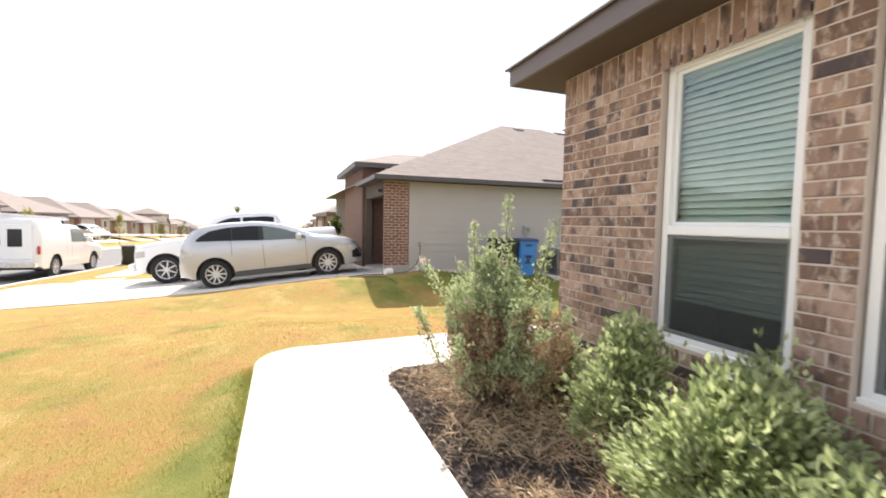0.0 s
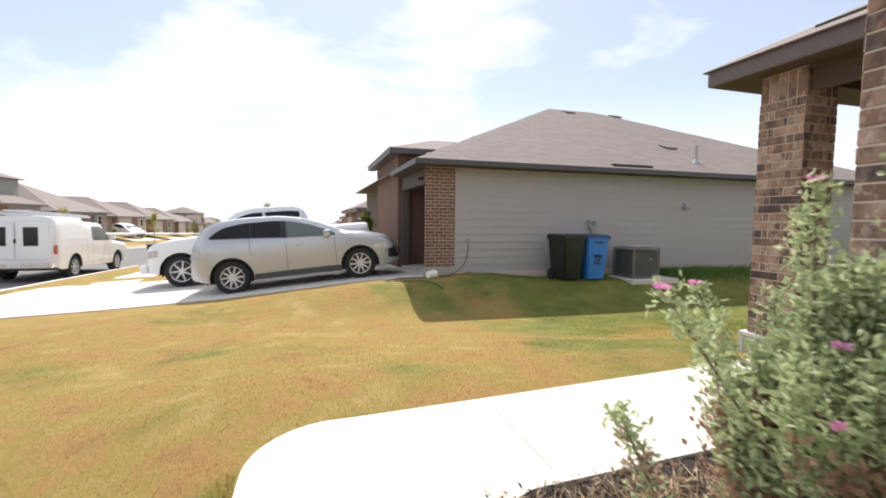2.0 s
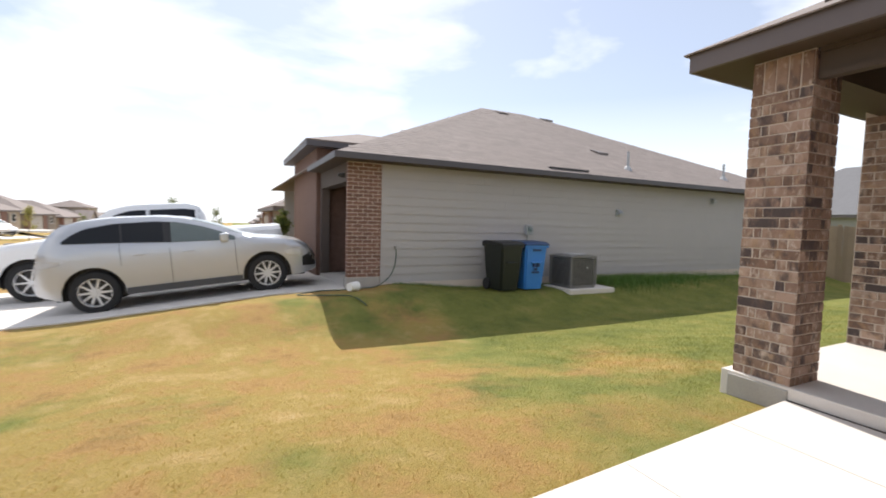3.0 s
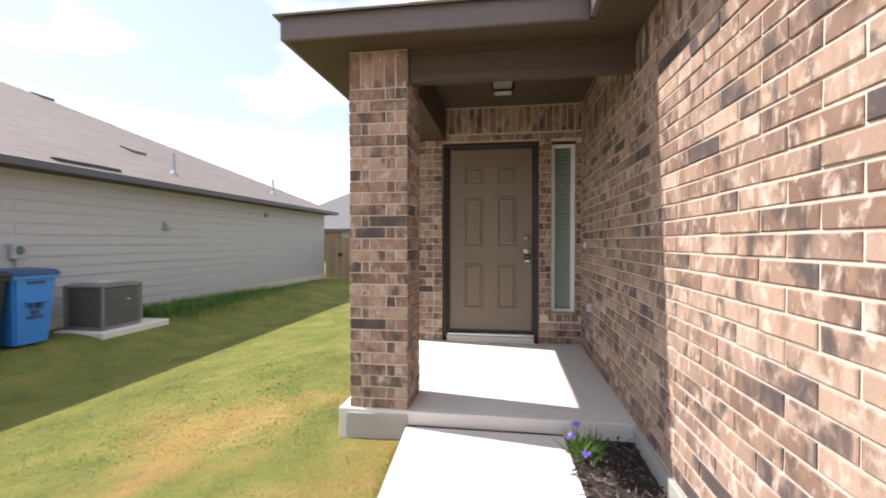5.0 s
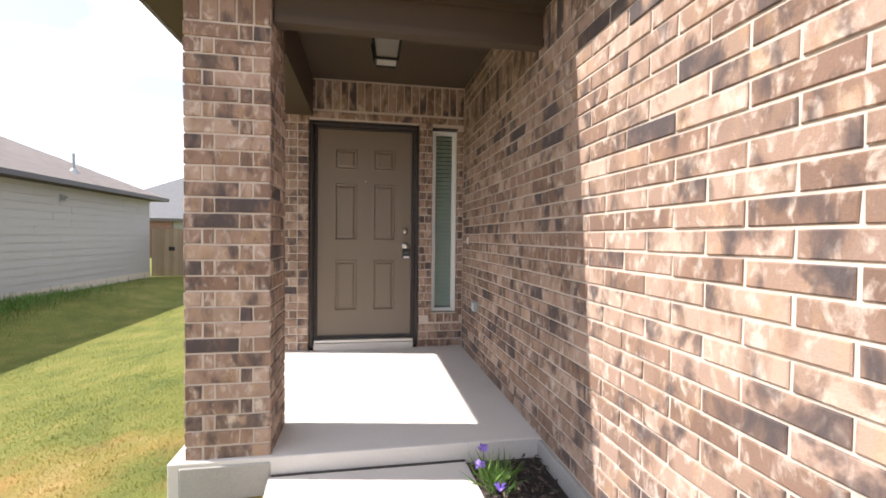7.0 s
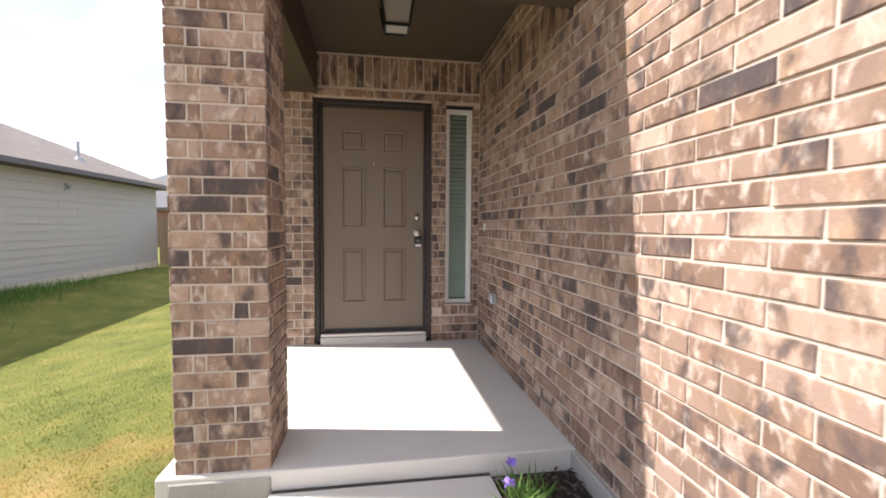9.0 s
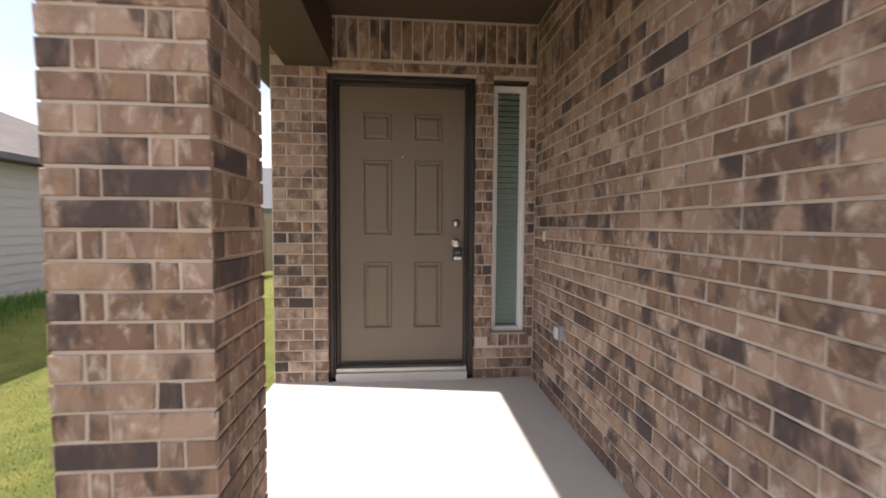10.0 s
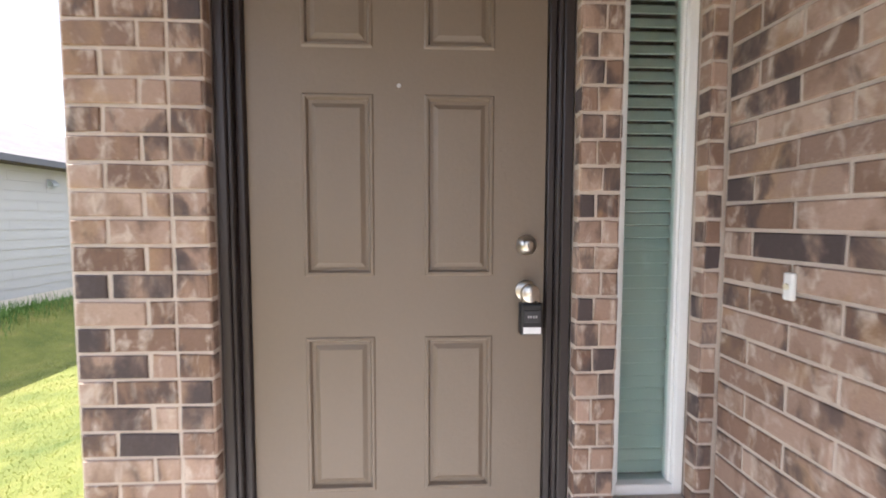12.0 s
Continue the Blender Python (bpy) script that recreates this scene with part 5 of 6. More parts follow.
class Shape:
    """A vehicle's skin. x from the tail (0) to the nose, z from the road: its top line, belt, width and wheel arches."""

    def __init__(s, length, width, top, belt, wheels, radius, sill=0.24, tumble=0.30, round_end=0.5, end_power=2.6):
        s.length, s.width, s.top, s.belt, s.wheels, s.radius, s.sill, s.tumble, s.round_end, s.end_power = length, width, curve(top), belt, wheels, radius, sill, tumble, round_end, end_power

    def low(s, x):
        z = s.sill
        if x < 0.35:
            z += (0.35 - x) * 0.35
        if x > s.length - 0.4:
            z += (x - s.length + 0.4) * 0.15
        for w in s.wheels:
            r = s.radius * 1.20
            if abs(x - w) < r:
                z = max(z, s.radius * 0.98 + math.sqrt(r * r - (x - w) ** 2))
        return min(z, s.top(x) - 0.08)

    def half(s, x, z):
        hw = s.width / 2
        e = s.round_end
        if x < e:
            hw *= (1 - abs((e - x) / e) ** s.end_power * 0.16)
        if x > s.length - e:
            hw *= (1 - abs((x - s.length + e) / e) ** s.end_power * 0.26)
        if z > s.belt:
            hw -= (z - s.belt) * s.tumble
        else:
            hw -= 0.035 * ((s.belt - z) / s.belt) ** 2 - 0.018 * math.sin(min(1, max(0, (z - 0.25) / (s.belt - 0.25))) * math.pi)
        t = s.top(x)
        if z > t - 0.10:
            k = (z - t + 0.10) / 0.10
            hw -= 0.06 * k * k
        return hw

    def body(s, n=64, rows=10, across=8):
        bm = bmesh.new()
        xs = list(np.linspace(0, s.length, n))
        for w in s.wheels:
            xs += [w - s.radius * 1.2 - 0.002, w - s.radius * 1.2 + 0.01, w + s.radius * 1.2 + 0.002, w + s.radius * 1.2 - 0.01]
        xs = sorted(xs)
        rings = []
        for x in xs:
            lo, t = s.low(x), s.top(x)
            ring = []
            for k in range(rows + 1):
                z = lo + (t - lo) * k / rows
                ring.append((x, -s.half(x, z), z))
            ht = s.half(x, t)
            for k in range(1, across):
                y = -ht + 2 * ht * k / across
                ring.append((x, y, t + 0.035 * (1 - (y / ht) ** 2)))
            for k in range(rows, -1, -1):
                z = lo + (t - lo) * k / rows
                ring.append((x, s.half(x, z), z))
            rings.append([bm.verts.new(p) for p in ring])
        for a, b in zip(rings, rings[1:]):
            for k in range(len(a) - 1):
                bm.faces.new((a[k], a[k + 1], b[k + 1], b[k]))
        bm.faces.new(rings[0]), bm.faces.new(rings[-1][::-1])
        return bm

    def side_patch(s, outline_low, outline_high, x0, x1, side, lift=0.006, n=16, rows=5):
        lo, hi = curve(outline_low), curve(outline_high)
        bm = bmesh.new()
        g = []
        for x in np.linspace(x0, x1, n):
            a, b = lo(x), max(hi(x), lo(x) + 0.004)
            g.append([(bm.verts.new((x, side * (s.half(x, z) + lift), z)), bm.verts.new((x, side * (s.half(x, z) - 0.01), z))) for z in np.linspace(a, b, rows)])
        for a, b in zip(g, g[1:]):
            for k in range(rows - 1):
                bm.faces.new((a[k][0], a[k + 1][0], b[k + 1][0], b[k][0]))
        return bm

    def top_patch(s, x0, x1, inset=0.10, lift=0.007, n=10, across=8):
        bm = bmesh.new()
        g = []
        for x in np.linspace(x0, x1, n):
            t = s.top(x)
            ht = s.half(x, t)
            row = []
            for k in range(across + 1):
                y = (-ht + 2 * ht * k / across)
                row.append(bm.verts.new((x, y * (1 - inset), t + 0.035 * (1 - (y * (1 - inset) / ht) ** 2) + lift)))
            g.append(row)
        for a, b in zip(g, g[1:]):
            for k in range(across):
                bm.faces.new((a[k], a[k + 1], b[k + 1], b[k]))
        return bm


TINT = material("dark_tinted_glass", (0.010, 0.011, 0.013), 0.12, vary=0.05, bump=0, spec=0.35)
PALE_GLASS = material("clear_car_glass", (0.10, 0.13, 0.13), 0.06, vary=0.1, bump=0, spec=0.9)
SILVER = material("silver_car_paint", (0.47, 0.49, 0.525), 0.3, metal=0.45, vary=0.03, bump=0, coat=0.8)
WHITE_PAINT = material("white_car_paint", (0.78, 0.79, 0.80), 0.3, vary=0.03, bump=0, coat=0.6)
RED_PAINT = material("red_car_paint", (0.5, 0.02, 0.02), 0.3, vary=0.03, bump=0, coat=0.6)
TAIL = material("red_lamp_plastic", (0.42, 0.02, 0.02), 0.2, vary=0.1, bump=0, coat=0.5)
LAMP = material("clear_lamp_plastic", (0.55, 0.56, 0.58), 0.12, metal=0.3, vary=0.2, bump=0, coat=0.8)
CLAD = material("grey_sill_plastic", (0.07, 0.072, 0.075), 0.6, vary=0.1)
ALLOY = material("alloy_rim", (0.66, 0.67, 0.69), 0.3, metal=0.35, vary=0.06, bump=0)
CHROME = material("chrome_bumper", (0.7, 0.7, 0.7), 0.15, metal=1.0, vary=0.04, bump=0)
_wheel = {}


def wheel_on(car, x, y, radius, side, spokes, width=0.24):
    key = (round(radius, 2), spokes, side)
    if key not in _wheel:
        w = width
        tyre = mesh_of(lathe([(radius * 0.66, -w / 2), (radius * 0.90, -w / 2), (radius * 0.98, -w / 2 + 0.03), (radius, -w / 2 + 0.07), (radius, w / 2 - 0.07), (radius * 0.98, w / 2 - 0.03), (radius * 0.90, w / 2), (radius * 0.66, w / 2)], "y", 36, caps=False), "tyre", RUBBER, True)
        bm = lathe([(radius * 0.70, 0.10), (radius * 0.70, 0.118), (radius * 0.63, 0.118), (radius * 0.61, 0.06), (radius * 0.60, -0.02)], "y", 32, caps=False)
        for k in range(spokes):
            a = 2 * math.pi * k / spokes
            u, v = Vector((math.cos(a), 0, math.sin(a))), Vector((-math.sin(a), 0, math.cos(a)))
            q = [u * r + v * t + Vector((0, d, 0)) for r, t, d in ((radius * 0.10, -0.022, 0.105), (radius * 0.10, 0.022, 0.105), (radius * 0.65, 0.013, 0.112), (radius * 0.65, -0.013, 0.112))]
            top = [bm.verts.new(p) for p in q]
            lowv = [bm.verts.new(p - Vector((0, 0.03, 0))) for p in q]
            bm.faces.new(top)
            for j in range(4):
                bm.faces.new((top[j], top[(j + 1) % 4], lowv[(j + 1) % 4], lowv[j]))
        lathe([(0.0, 0.118), (radius * 0.13, 0.114), (radius * 0.15, 0.08)], "y", 16, bm)
        rim = mesh_of(bm, "rim", ALLOY)
        hub = mesh_of(lathe([(0.0, 0.05), (radius * 0.62, 0.05), (radius * 0.62, -0.05), (0.0, -0.05)], "y", 24), "brake_drum", BLACK)
        _wheel[key] = (tyre, rim, hub)
    w = new("wheel")
    w.parent = car
    w.matrix_local = pose(x, y, radius, 0, 0, 0 if side > 0 else 180)
    for nm, me in zip(("tyre", "rim", "brake_drum"), _wheel[key]):
        o = new(nm, me)
        o.parent = w
    return w


def dress(car, s, mat, windows, spokes, screen, rear_screen, seams, handles, mirror_x, mirror_z, lamps=True, clad=True):
    part("body", s.body(), mat, car, smooth=True)
    part("underbody", box(0.25, s.length - 0.25, -s.width / 2 + 0.14, s.width / 2 - 0.14, s.sill - 0.02, s.belt * 0.75), BLACK, car, "black underbody")
    for side in (-1, 1):
        for wlo, whi, x0, x1, gm in windows:
            part("side_window", s.side_patch(wlo, whi, x0, x1, side), gm, car, "dark side glass")
        for x, z0, z1 in seams:
            part("door_seam", s.side_patch([(x - 1, z0), (x + 1, z0)], [(x - 1, z1), (x + 1, z1)], x - 0.004, x + 0.004, side, 0.003, 2, 8), BLACK, car)
        for x, z in handles:
            part("door_handle", box(x - 0.09, x + 0.09, side * (s.half(x, z) + 0.012) - 0.012, side * (s.half(x, z) + 0.012) + 0.012, z - 0.014, z + 0.014, 0.008), mat, car)
        mirror = part("wing_mirror", box(mirror_x - 0.08, mirror_x + 0.07, side * (s.half(mirror_x, mirror_z) + 0.13) - 0.11, side * (s.half(mirror_x, mirror_z) + 0.13) + 0.09, mirror_z - 0.02, mirror_z + 0.14, 0.03, seg=2), mat, car, "wing mirror")
        if clad:
            part("sill_cladding", s.side_patch([(0, s.sill), (9, s.sill)], [(0, s.sill + 0.12), (9, s.sill + 0.12)], s.wheels[0] + s.radius * 1.22, s.wheels[1] - s.radius * 1.22, side, 0.010, 14, 3), CLAD, car, "grey plastic sill")
        for x in s.wheels:
            wheel_on(car, x, side * (s.width / 2 - 0.14), s.radius, side, spokes)
            bm = bmesh.new()
            r0 = s.radius * 1.2
            lathe([(r0 - 0.03, 0.0), (r0 - 0.03, -0.30)], "y", 32, bm)
            bmesh.ops.delete(bm, geom=[v for v in bm.verts if v.co.z < -s.radius * 0.4], context="VERTS")
            bmesh.ops.delete(bm, geom=[f for f in bm.faces if len(f.verts) > 4], context="FACES")
            for v in bm.verts:
                v.co = Vector((v.co.x + x, side * (s.width / 2 - 0.05 + v.co.y), v.co.z + s.radius * 0.98))
            part("wheel_well", bm, BLACK, car)
    part("windscreen", s.top_patch(*screen), PALE_GLASS, car, "sloping windscreen glass")
    if rear_screen:
        part("rear_window", s.top_patch(*rear_screen), TINT, car, "dark rear glass")
    if lamps:
        for side in (-1, 1):
            L = s.length
            part("headlight", s.side_patch([(L - 0.75, 0.72), (L - 0.05, 0.62)], [(L - 0.75, 0.75), (L - 0.45, 0.83), (L - 0.05, 0.74)], L - 0.62, L - 0.06, side, 0.008, 8, 4), LAMP, car, "clear headlight")
            part("tail_light", s.side_patch([(0.0, 0.82), (0.45, 0.90)], [(0.0, 0.98), (0.45, 0.94)], 0.02, 0.40, side, 0.008, 8, 4), LAMP, car, "clear and red tail light")


def suv(name, label, m, paint, group="", crossover=True):
    top = [(0, 0.62), (0.02, 0.98), (0.08, 1.13), (0.2, 1.33), (0.36, 1.50), (0.62, 1.585), (1.1, 1.62), (1.8, 1.605), (2.25, 1.54), (2.75, 1.36), (3.2, 1.155), (3.45, 1.085), (3.9, 1.03), (4.25, 0.94), (4.43, 0.80), (4.515, 0.52)]
    s = Shape(4.515, 1.87, top, 1.10, (0.80, 3.55), 0.37, 0.28, 0.34)
    car = tagged(new(name), label, "car", group)
    car.matrix_world = m
    roof_line = [(0.42, 1.25), (0.56, 1.37), (0.76, 1.465), (1.15, 1.52), (1.75, 1.52), (2.1, 1.485), (2.5, 1.38), (2.85, 1.24), (3.1, 1.11)]
    sill_line = [(0.42, 1.235), (1.4, 1.175), (2.0, 1.13), (3.1, 1.08)]
    glass = [(sill_line, roof_line, 0.44, 1.24, TINT), (sill_line, roof_line, 1.27, 1.88, TINT), (sill_line, roof_line, 2.00, 3.04, PALE_GLASS)]
    for side in (-1, 1):
        for x0, x1 in ((1.24, 1.27), (1.88, 2.00)):
            part("window_pillar", s.side_patch(sill_line, roof_line, x0, x1, side, 0.005, 3), BLACK, car, "black pillar between the side windows")
    dress(car, s, paint, glass, 10, (2.34, 3.18, 0.10), (0.12, 0.46, 0.14), [(1.22, 0.80, 1.5), (1.96, 0.36, 1.48), (3.02, 0.42, 1.06)], [(1.50, 0.96), (2.25, 0.95)], 2.86, 1.09)
    part("front_grille", box(4.41, 4.53, -0.62, 0.62, 0.36, 0.66, 0.03), BLACK, car, "black lower grille")
    for side in (-1, 1):
        part("fog_lamp_surround", s.side_patch([(4.0, 0.46), (4.5, 0.42)], [(4.1, 0.58), (4.5, 0.74)], 4.22, 4.50, side, 0.010, 6, 4), BLACK, car, "black fog lamp surround")
    part("roof_spoiler", box(0.36, 0.66, -0.55, 0.55, 1.53, 1.555, 0.01), paint, car)
    return car


def pickup(name, label, m, cap=False, group=""):
    if cap:
        top = [(0, 0.9), (0.01, 1.95), (0.06, 2.02), (1.0, 2.06), (1.95, 2.04), (2.02, 1.90), (2.08, 1.86), (2.5, 1.92), (3.1, 1.90), (3.4, 1.80), (3.95, 1.30), (4.1, 1.24), (5.0, 1.16), (5.45, 1.08), (5.52, 0.6)]
        s = Shape(5.52, 2.0, top, 1.22, (1.20, 4.50), 0.39, 0.36, 0.10, 0.25, 3)
    else:
        top = [(0, 0.8), (0.02, 1.30), (1.5, 1.30), (1.62, 1.32), (1.72, 1.55), (1.82, 1.84), (2.1, 1.94), (3.2, 1.95), (3.6, 1.86), (4.25, 1.36), (4.4, 1.29), (5.2, 1.23), (5.62, 1.17), (5.76, 1.06), (5.83, 0.86), (5.86, 0.55)]
        s = Shape(5.86, 2.0, top, 1.24, (1.25, 5.02), 0.42, 0.38, 0.28, 0.3, 4)
    car = tagged(new(name), label, "car", group)
    car.matrix_world = m
    if cap:
        glass = [([(2.1, 1.27), (4.0, 1.25)], [(2.1, 1.74), (3.0, 1.78), (3.3, 1.72), (3.9, 1.30)], 2.45, 3.82, PALE_GLASS), ([(0.2, 1.30), (2, 1.30)], [(0.2, 1.80), (2, 1.80)], 0.30, 1.85, WHITE_PAINT)]
        dress(car, s, WHITE_PAINT, glass, 6, (3.42, 3.96, 0.10), None, [(2.05, 0.45, 1.85), (2.45, 0.45, 1.75), (3.75, 0.5, 1.24)], [(2.70, 1.05)], 3.72, 1.28, lamps=False, clad=False)
        part("step_bumper", box(-0.14, 0.02, -0.96, 0.96, 0.42, 0.62, 0.02), CHROME, car, "chrome rear step bumper")
        part("number_plate", box(-0.155, -0.142, -0.16, 0.16, 0.46, 0.58), material("plate_white", (0.7, 0.7, 0.68), 0.5), car)
        part("tow_hitch", box(-0.20, -0.05, -0.05, 0.05, 0.34, 0.42), BLACK, car)
        for side in (-1, 1):
            part("cap_door", box(-0.03, 0.0, side * 0.43 - 0.41, side * 0.43 + 0.41, 0.70, 1.86, 0.012), WHITE_PAINT, car, "white cargo door")
            part("cap_window", box(-0.036, -0.031, side * 0.40 - 0.19, side * 0.40 + 0.19, 1.12, 1.70), TINT, car, "dark rounded cargo window")
            part("tail_light", box(0.0, 0.10, side * 0.985 - 0.03, side * 0.985 + 0.022, 0.86, 1.14, 0.01), TAIL, car, "red tail light")
            part("rack_rail", box(0.1, 3.0, side * 0.62 - 0.03, side * 0.62 + 0.03, 2.14, 2.19), ALLOY, car, "roof rack rail")
        part("door_lock", box(-0.045, -0.031, -0.03, 0.03, 1.20, 1.34), BLACK, car)
        for x in (0.15, 0.9, 1.6, 2.3, 2.9):
            part("rack_bar", box(x, x + 0.06, -0.72, 0.72, 2.08, 2.14), ALLOY, car, "roof rack bar")
        part("ladder", box(0.3, 2.7, 0.1, 0.45, 2.195, 2.24), ALLOY, car, "aluminium ladder on the rack")
    else:
        glass = [([(1.8, 1.30), (4.3, 1.28)], [(1.8, 1.76), (2.2, 1.82), (3.2, 1.82), (3.5, 1.74), (4.2, 1.32)], 1.95, 2.85, TINT), ([(1.8, 1.30), (4.3, 1.28)], [(1.8, 1.76), (2.2, 1.82), (3.2, 1.82), (3.5, 1.74), (4.2, 1.32)], 2.92, 4.08, TINT)]
        dress(car, s, WHITE_PAINT, glass, 7, (3.62, 4.24, 0.10), None, [(1.86, 0.5, 1.8), (2.88, 0.5, 1.8), (4.15, 0.5, 1.26)], [(2.08, 1.10), (3.1, 1.10)], 3.98, 1.36, lamps=False, clad=False)
        part("front_bumper", box(5.80, 5.98, -0.93, 0.93, 0.44, 0.66, 0.04, seg=2), WHITE_PAINT, car, "white front bumper")
        for side in (-1, 1):
            part("headlight", s.side_patch([(5.3, 0.88), (5.86, 0.80)], [(5.3, 1.05), (5.86, 0.98)], 5.50, 5.80, side, 0.008, 6, 4), LAMP, car, "clear headlight")
        part("front_grille", box(5.74, 5.88, -0.55, 0.55, 0.70, 1.0, 0.02), CHROME, car)
    return car


def parked(x, y, heading, z_rear, z_front, ahead, back_x):
    """The pose of a vehicle from its rear axle's place on the road. heading: degrees from +x."""
    pitch = math.degrees(math.atan2(z_front - z_rear, ahead))
    return pose(x, y, z_rear) @ pose(0, 0, 0, 0, 0, heading) @ pose(0, 0, 0, 0, -pitch, 0) @ pose(-back_x, 0, 0)


car_a = suv("silver_crossover", "silver mid-size crossover parked on the sloping drive", parked(-1.80, 12.15 + 0.80, 0, drive_z(-1.84, 13) + 0.004, drive_z(0.9, 13) + 0.004, 2.75, 0.80), SILVER)
car_b = pickup("white_pickup", "white crew-cab pickup parked nose to the street on the drive", parked(-3.44 + 3.77, 14.7 + 0.86, 180, drive_z(0.33, 15) + 0.004, drive_z(-3.44, 15) + 0.004, 3.77, 1.25))
car_c = pickup("service_pickup", "white service pickup with tall cargo cap, parked at the kerb", parked(-9.72, 21.0, 90, road_z(-9.7, 21.0), road_z(-9.7, 24.7), 3.7, 1.2) @ Matrix.Scale(1.1, 4), cap=True)
car_d = suv("white_crossover", "white crossover parked on a drive across the street", parked(-24.9, 70.5, -38, ground_z(-24.9, 70) + 0.05, ground_z(-22.8, 70) + 0.05, 2.75, 0.80), WHITE_PAINT)
car_e = suv("red_car", "red car parked on a drive farther along", parked(-1.2, 35.5, 180, fall(-1, 35.5), fall(-1, 35.5) - 0.1, 2.75, 0.80), RED_PAINT)
street_bin = wheelie_bin("street_bin", (-8.0, 27.4, ground_z(-8.0, 27.4)), 20, GREEN_BIN, BLACK, "black wheeled bin standing on the verge by the kerb")
street_bin["group"] = ""
if "group" in street_bin:
    del street_bin["group"]

# ---------------------------------------------------------------- planting
def quads_object(name, quads, mat, parent=None, label="", kind="", inv=None, category=""):
    """Joined small faces from a list of corner tuples."""
    pts = np.array(quads, float)
    n, c = pts.shape[0], pts.shape[1]
    flat = pts.reshape(-1, 3)
    if inv is not None:
        m3 = np.array(inv)
        flat = flat @ m3[:3, :3].T + m3[:3, 3]
    me = bpy.data.meshes.new(name)
    me.from_pydata(flat.tolist(), [], np.arange(n * c).reshape(n, c).tolist())
    me.materials.append(mat)
    ob = new(name, me)
    ob.parent = parent
    return tagged(ob, label, category, "", kind)


def leaf(rnd, at, way, length, width):
    way = way.normalized()
    side = way.cross(Vector((rnd.uniform(-1, 1), rnd.uniform(-1, 1), rnd.uniform(-1, 1)))).normalized()
    lift = way.cross(side) * length * 0.12
    a, b = at, at + way * length
    mid = at + way * length * 0.5 + lift
    return (tuple(a), tuple(mid + side * width / 2), tuple(b), tuple(mid - side * width / 2))


SAGE = leaf_material("silver_green_leaf", (0.29, 0.355, 0.185), (0.55, 0.61, 0.36), 0.45, 0.6)
SAGE_DRY = leaf_material("dry_brown_leaf", (0.27, 0.16, 0.10), (0.50, 0.34, 0.23), 0.4, 0.9)
SHRUB_LEAF = leaf_material("glossy_green_leaf", (0.20, 0.26, 0.11), (0.60, 0.66, 0.36), 0.5, 0.22)
TREE_LEAF = leaf_material("young_tree_leaf", (0.10, 0.14, 0.03), (0.26, 0.29, 0.08), 0.35, 0.6)
YELLOW_LEAF = leaf_material("yellow_green_leaf", (0.30, 0.28, 0.07), (0.5, 0.46, 0.15), 0.35, 0.6)
TALL_GRASS = leaf_material("tall_green_grass", (0.06, 0.13, 0.025), (0.16, 0.27, 0.06), 0.3, 0.6)
TWIG = material("brown_twig", (0.16, 0.11, 0.08), 0.9, vary=0.2, scale=20, bump=0.2)
PETAL_PINK = leaf_material("pink_petal", (0.75, 0.25, 0.55), (0.85, 0.40, 0.68), 0.3, 0.6)
PETAL_PURPLE = leaf_material("purple_petal", (0.30, 0.18, 0.75), (0.45, 0.30, 0.88), 0.3, 0.6)
PETAL_WHITE = leaf_material("white_petal", (0.75, 0.75, 0.68), (0.85, 0.85, 0.8), 0.3, 0.6)
MULCH = material("dark_mulch", (0.035, 0.026, 0.022), 0.95, vary=0.5, scale=14, bump=1.0, fine=60, world_space=True)
CHIP = leaf_material("mulch_chip", (0.03, 0.024, 0.022), (0.23, 0.17, 0.14), 0.0, 0.95)
STRAW = leaf_material("dry_straw", (0.36, 0.24, 0.14), (0.62, 0.48, 0.32), 0.1, 0.9)


def blossom(rnd, at, size, quads):
    for k in range(5):
        a = 2 * math.pi * k / 5 + rnd.uniform(-0.2, 0.2)
        quads.append(leaf(rnd, at, Vector((math.cos(a), math.sin(a), 0.5)), size, size * 0.9))


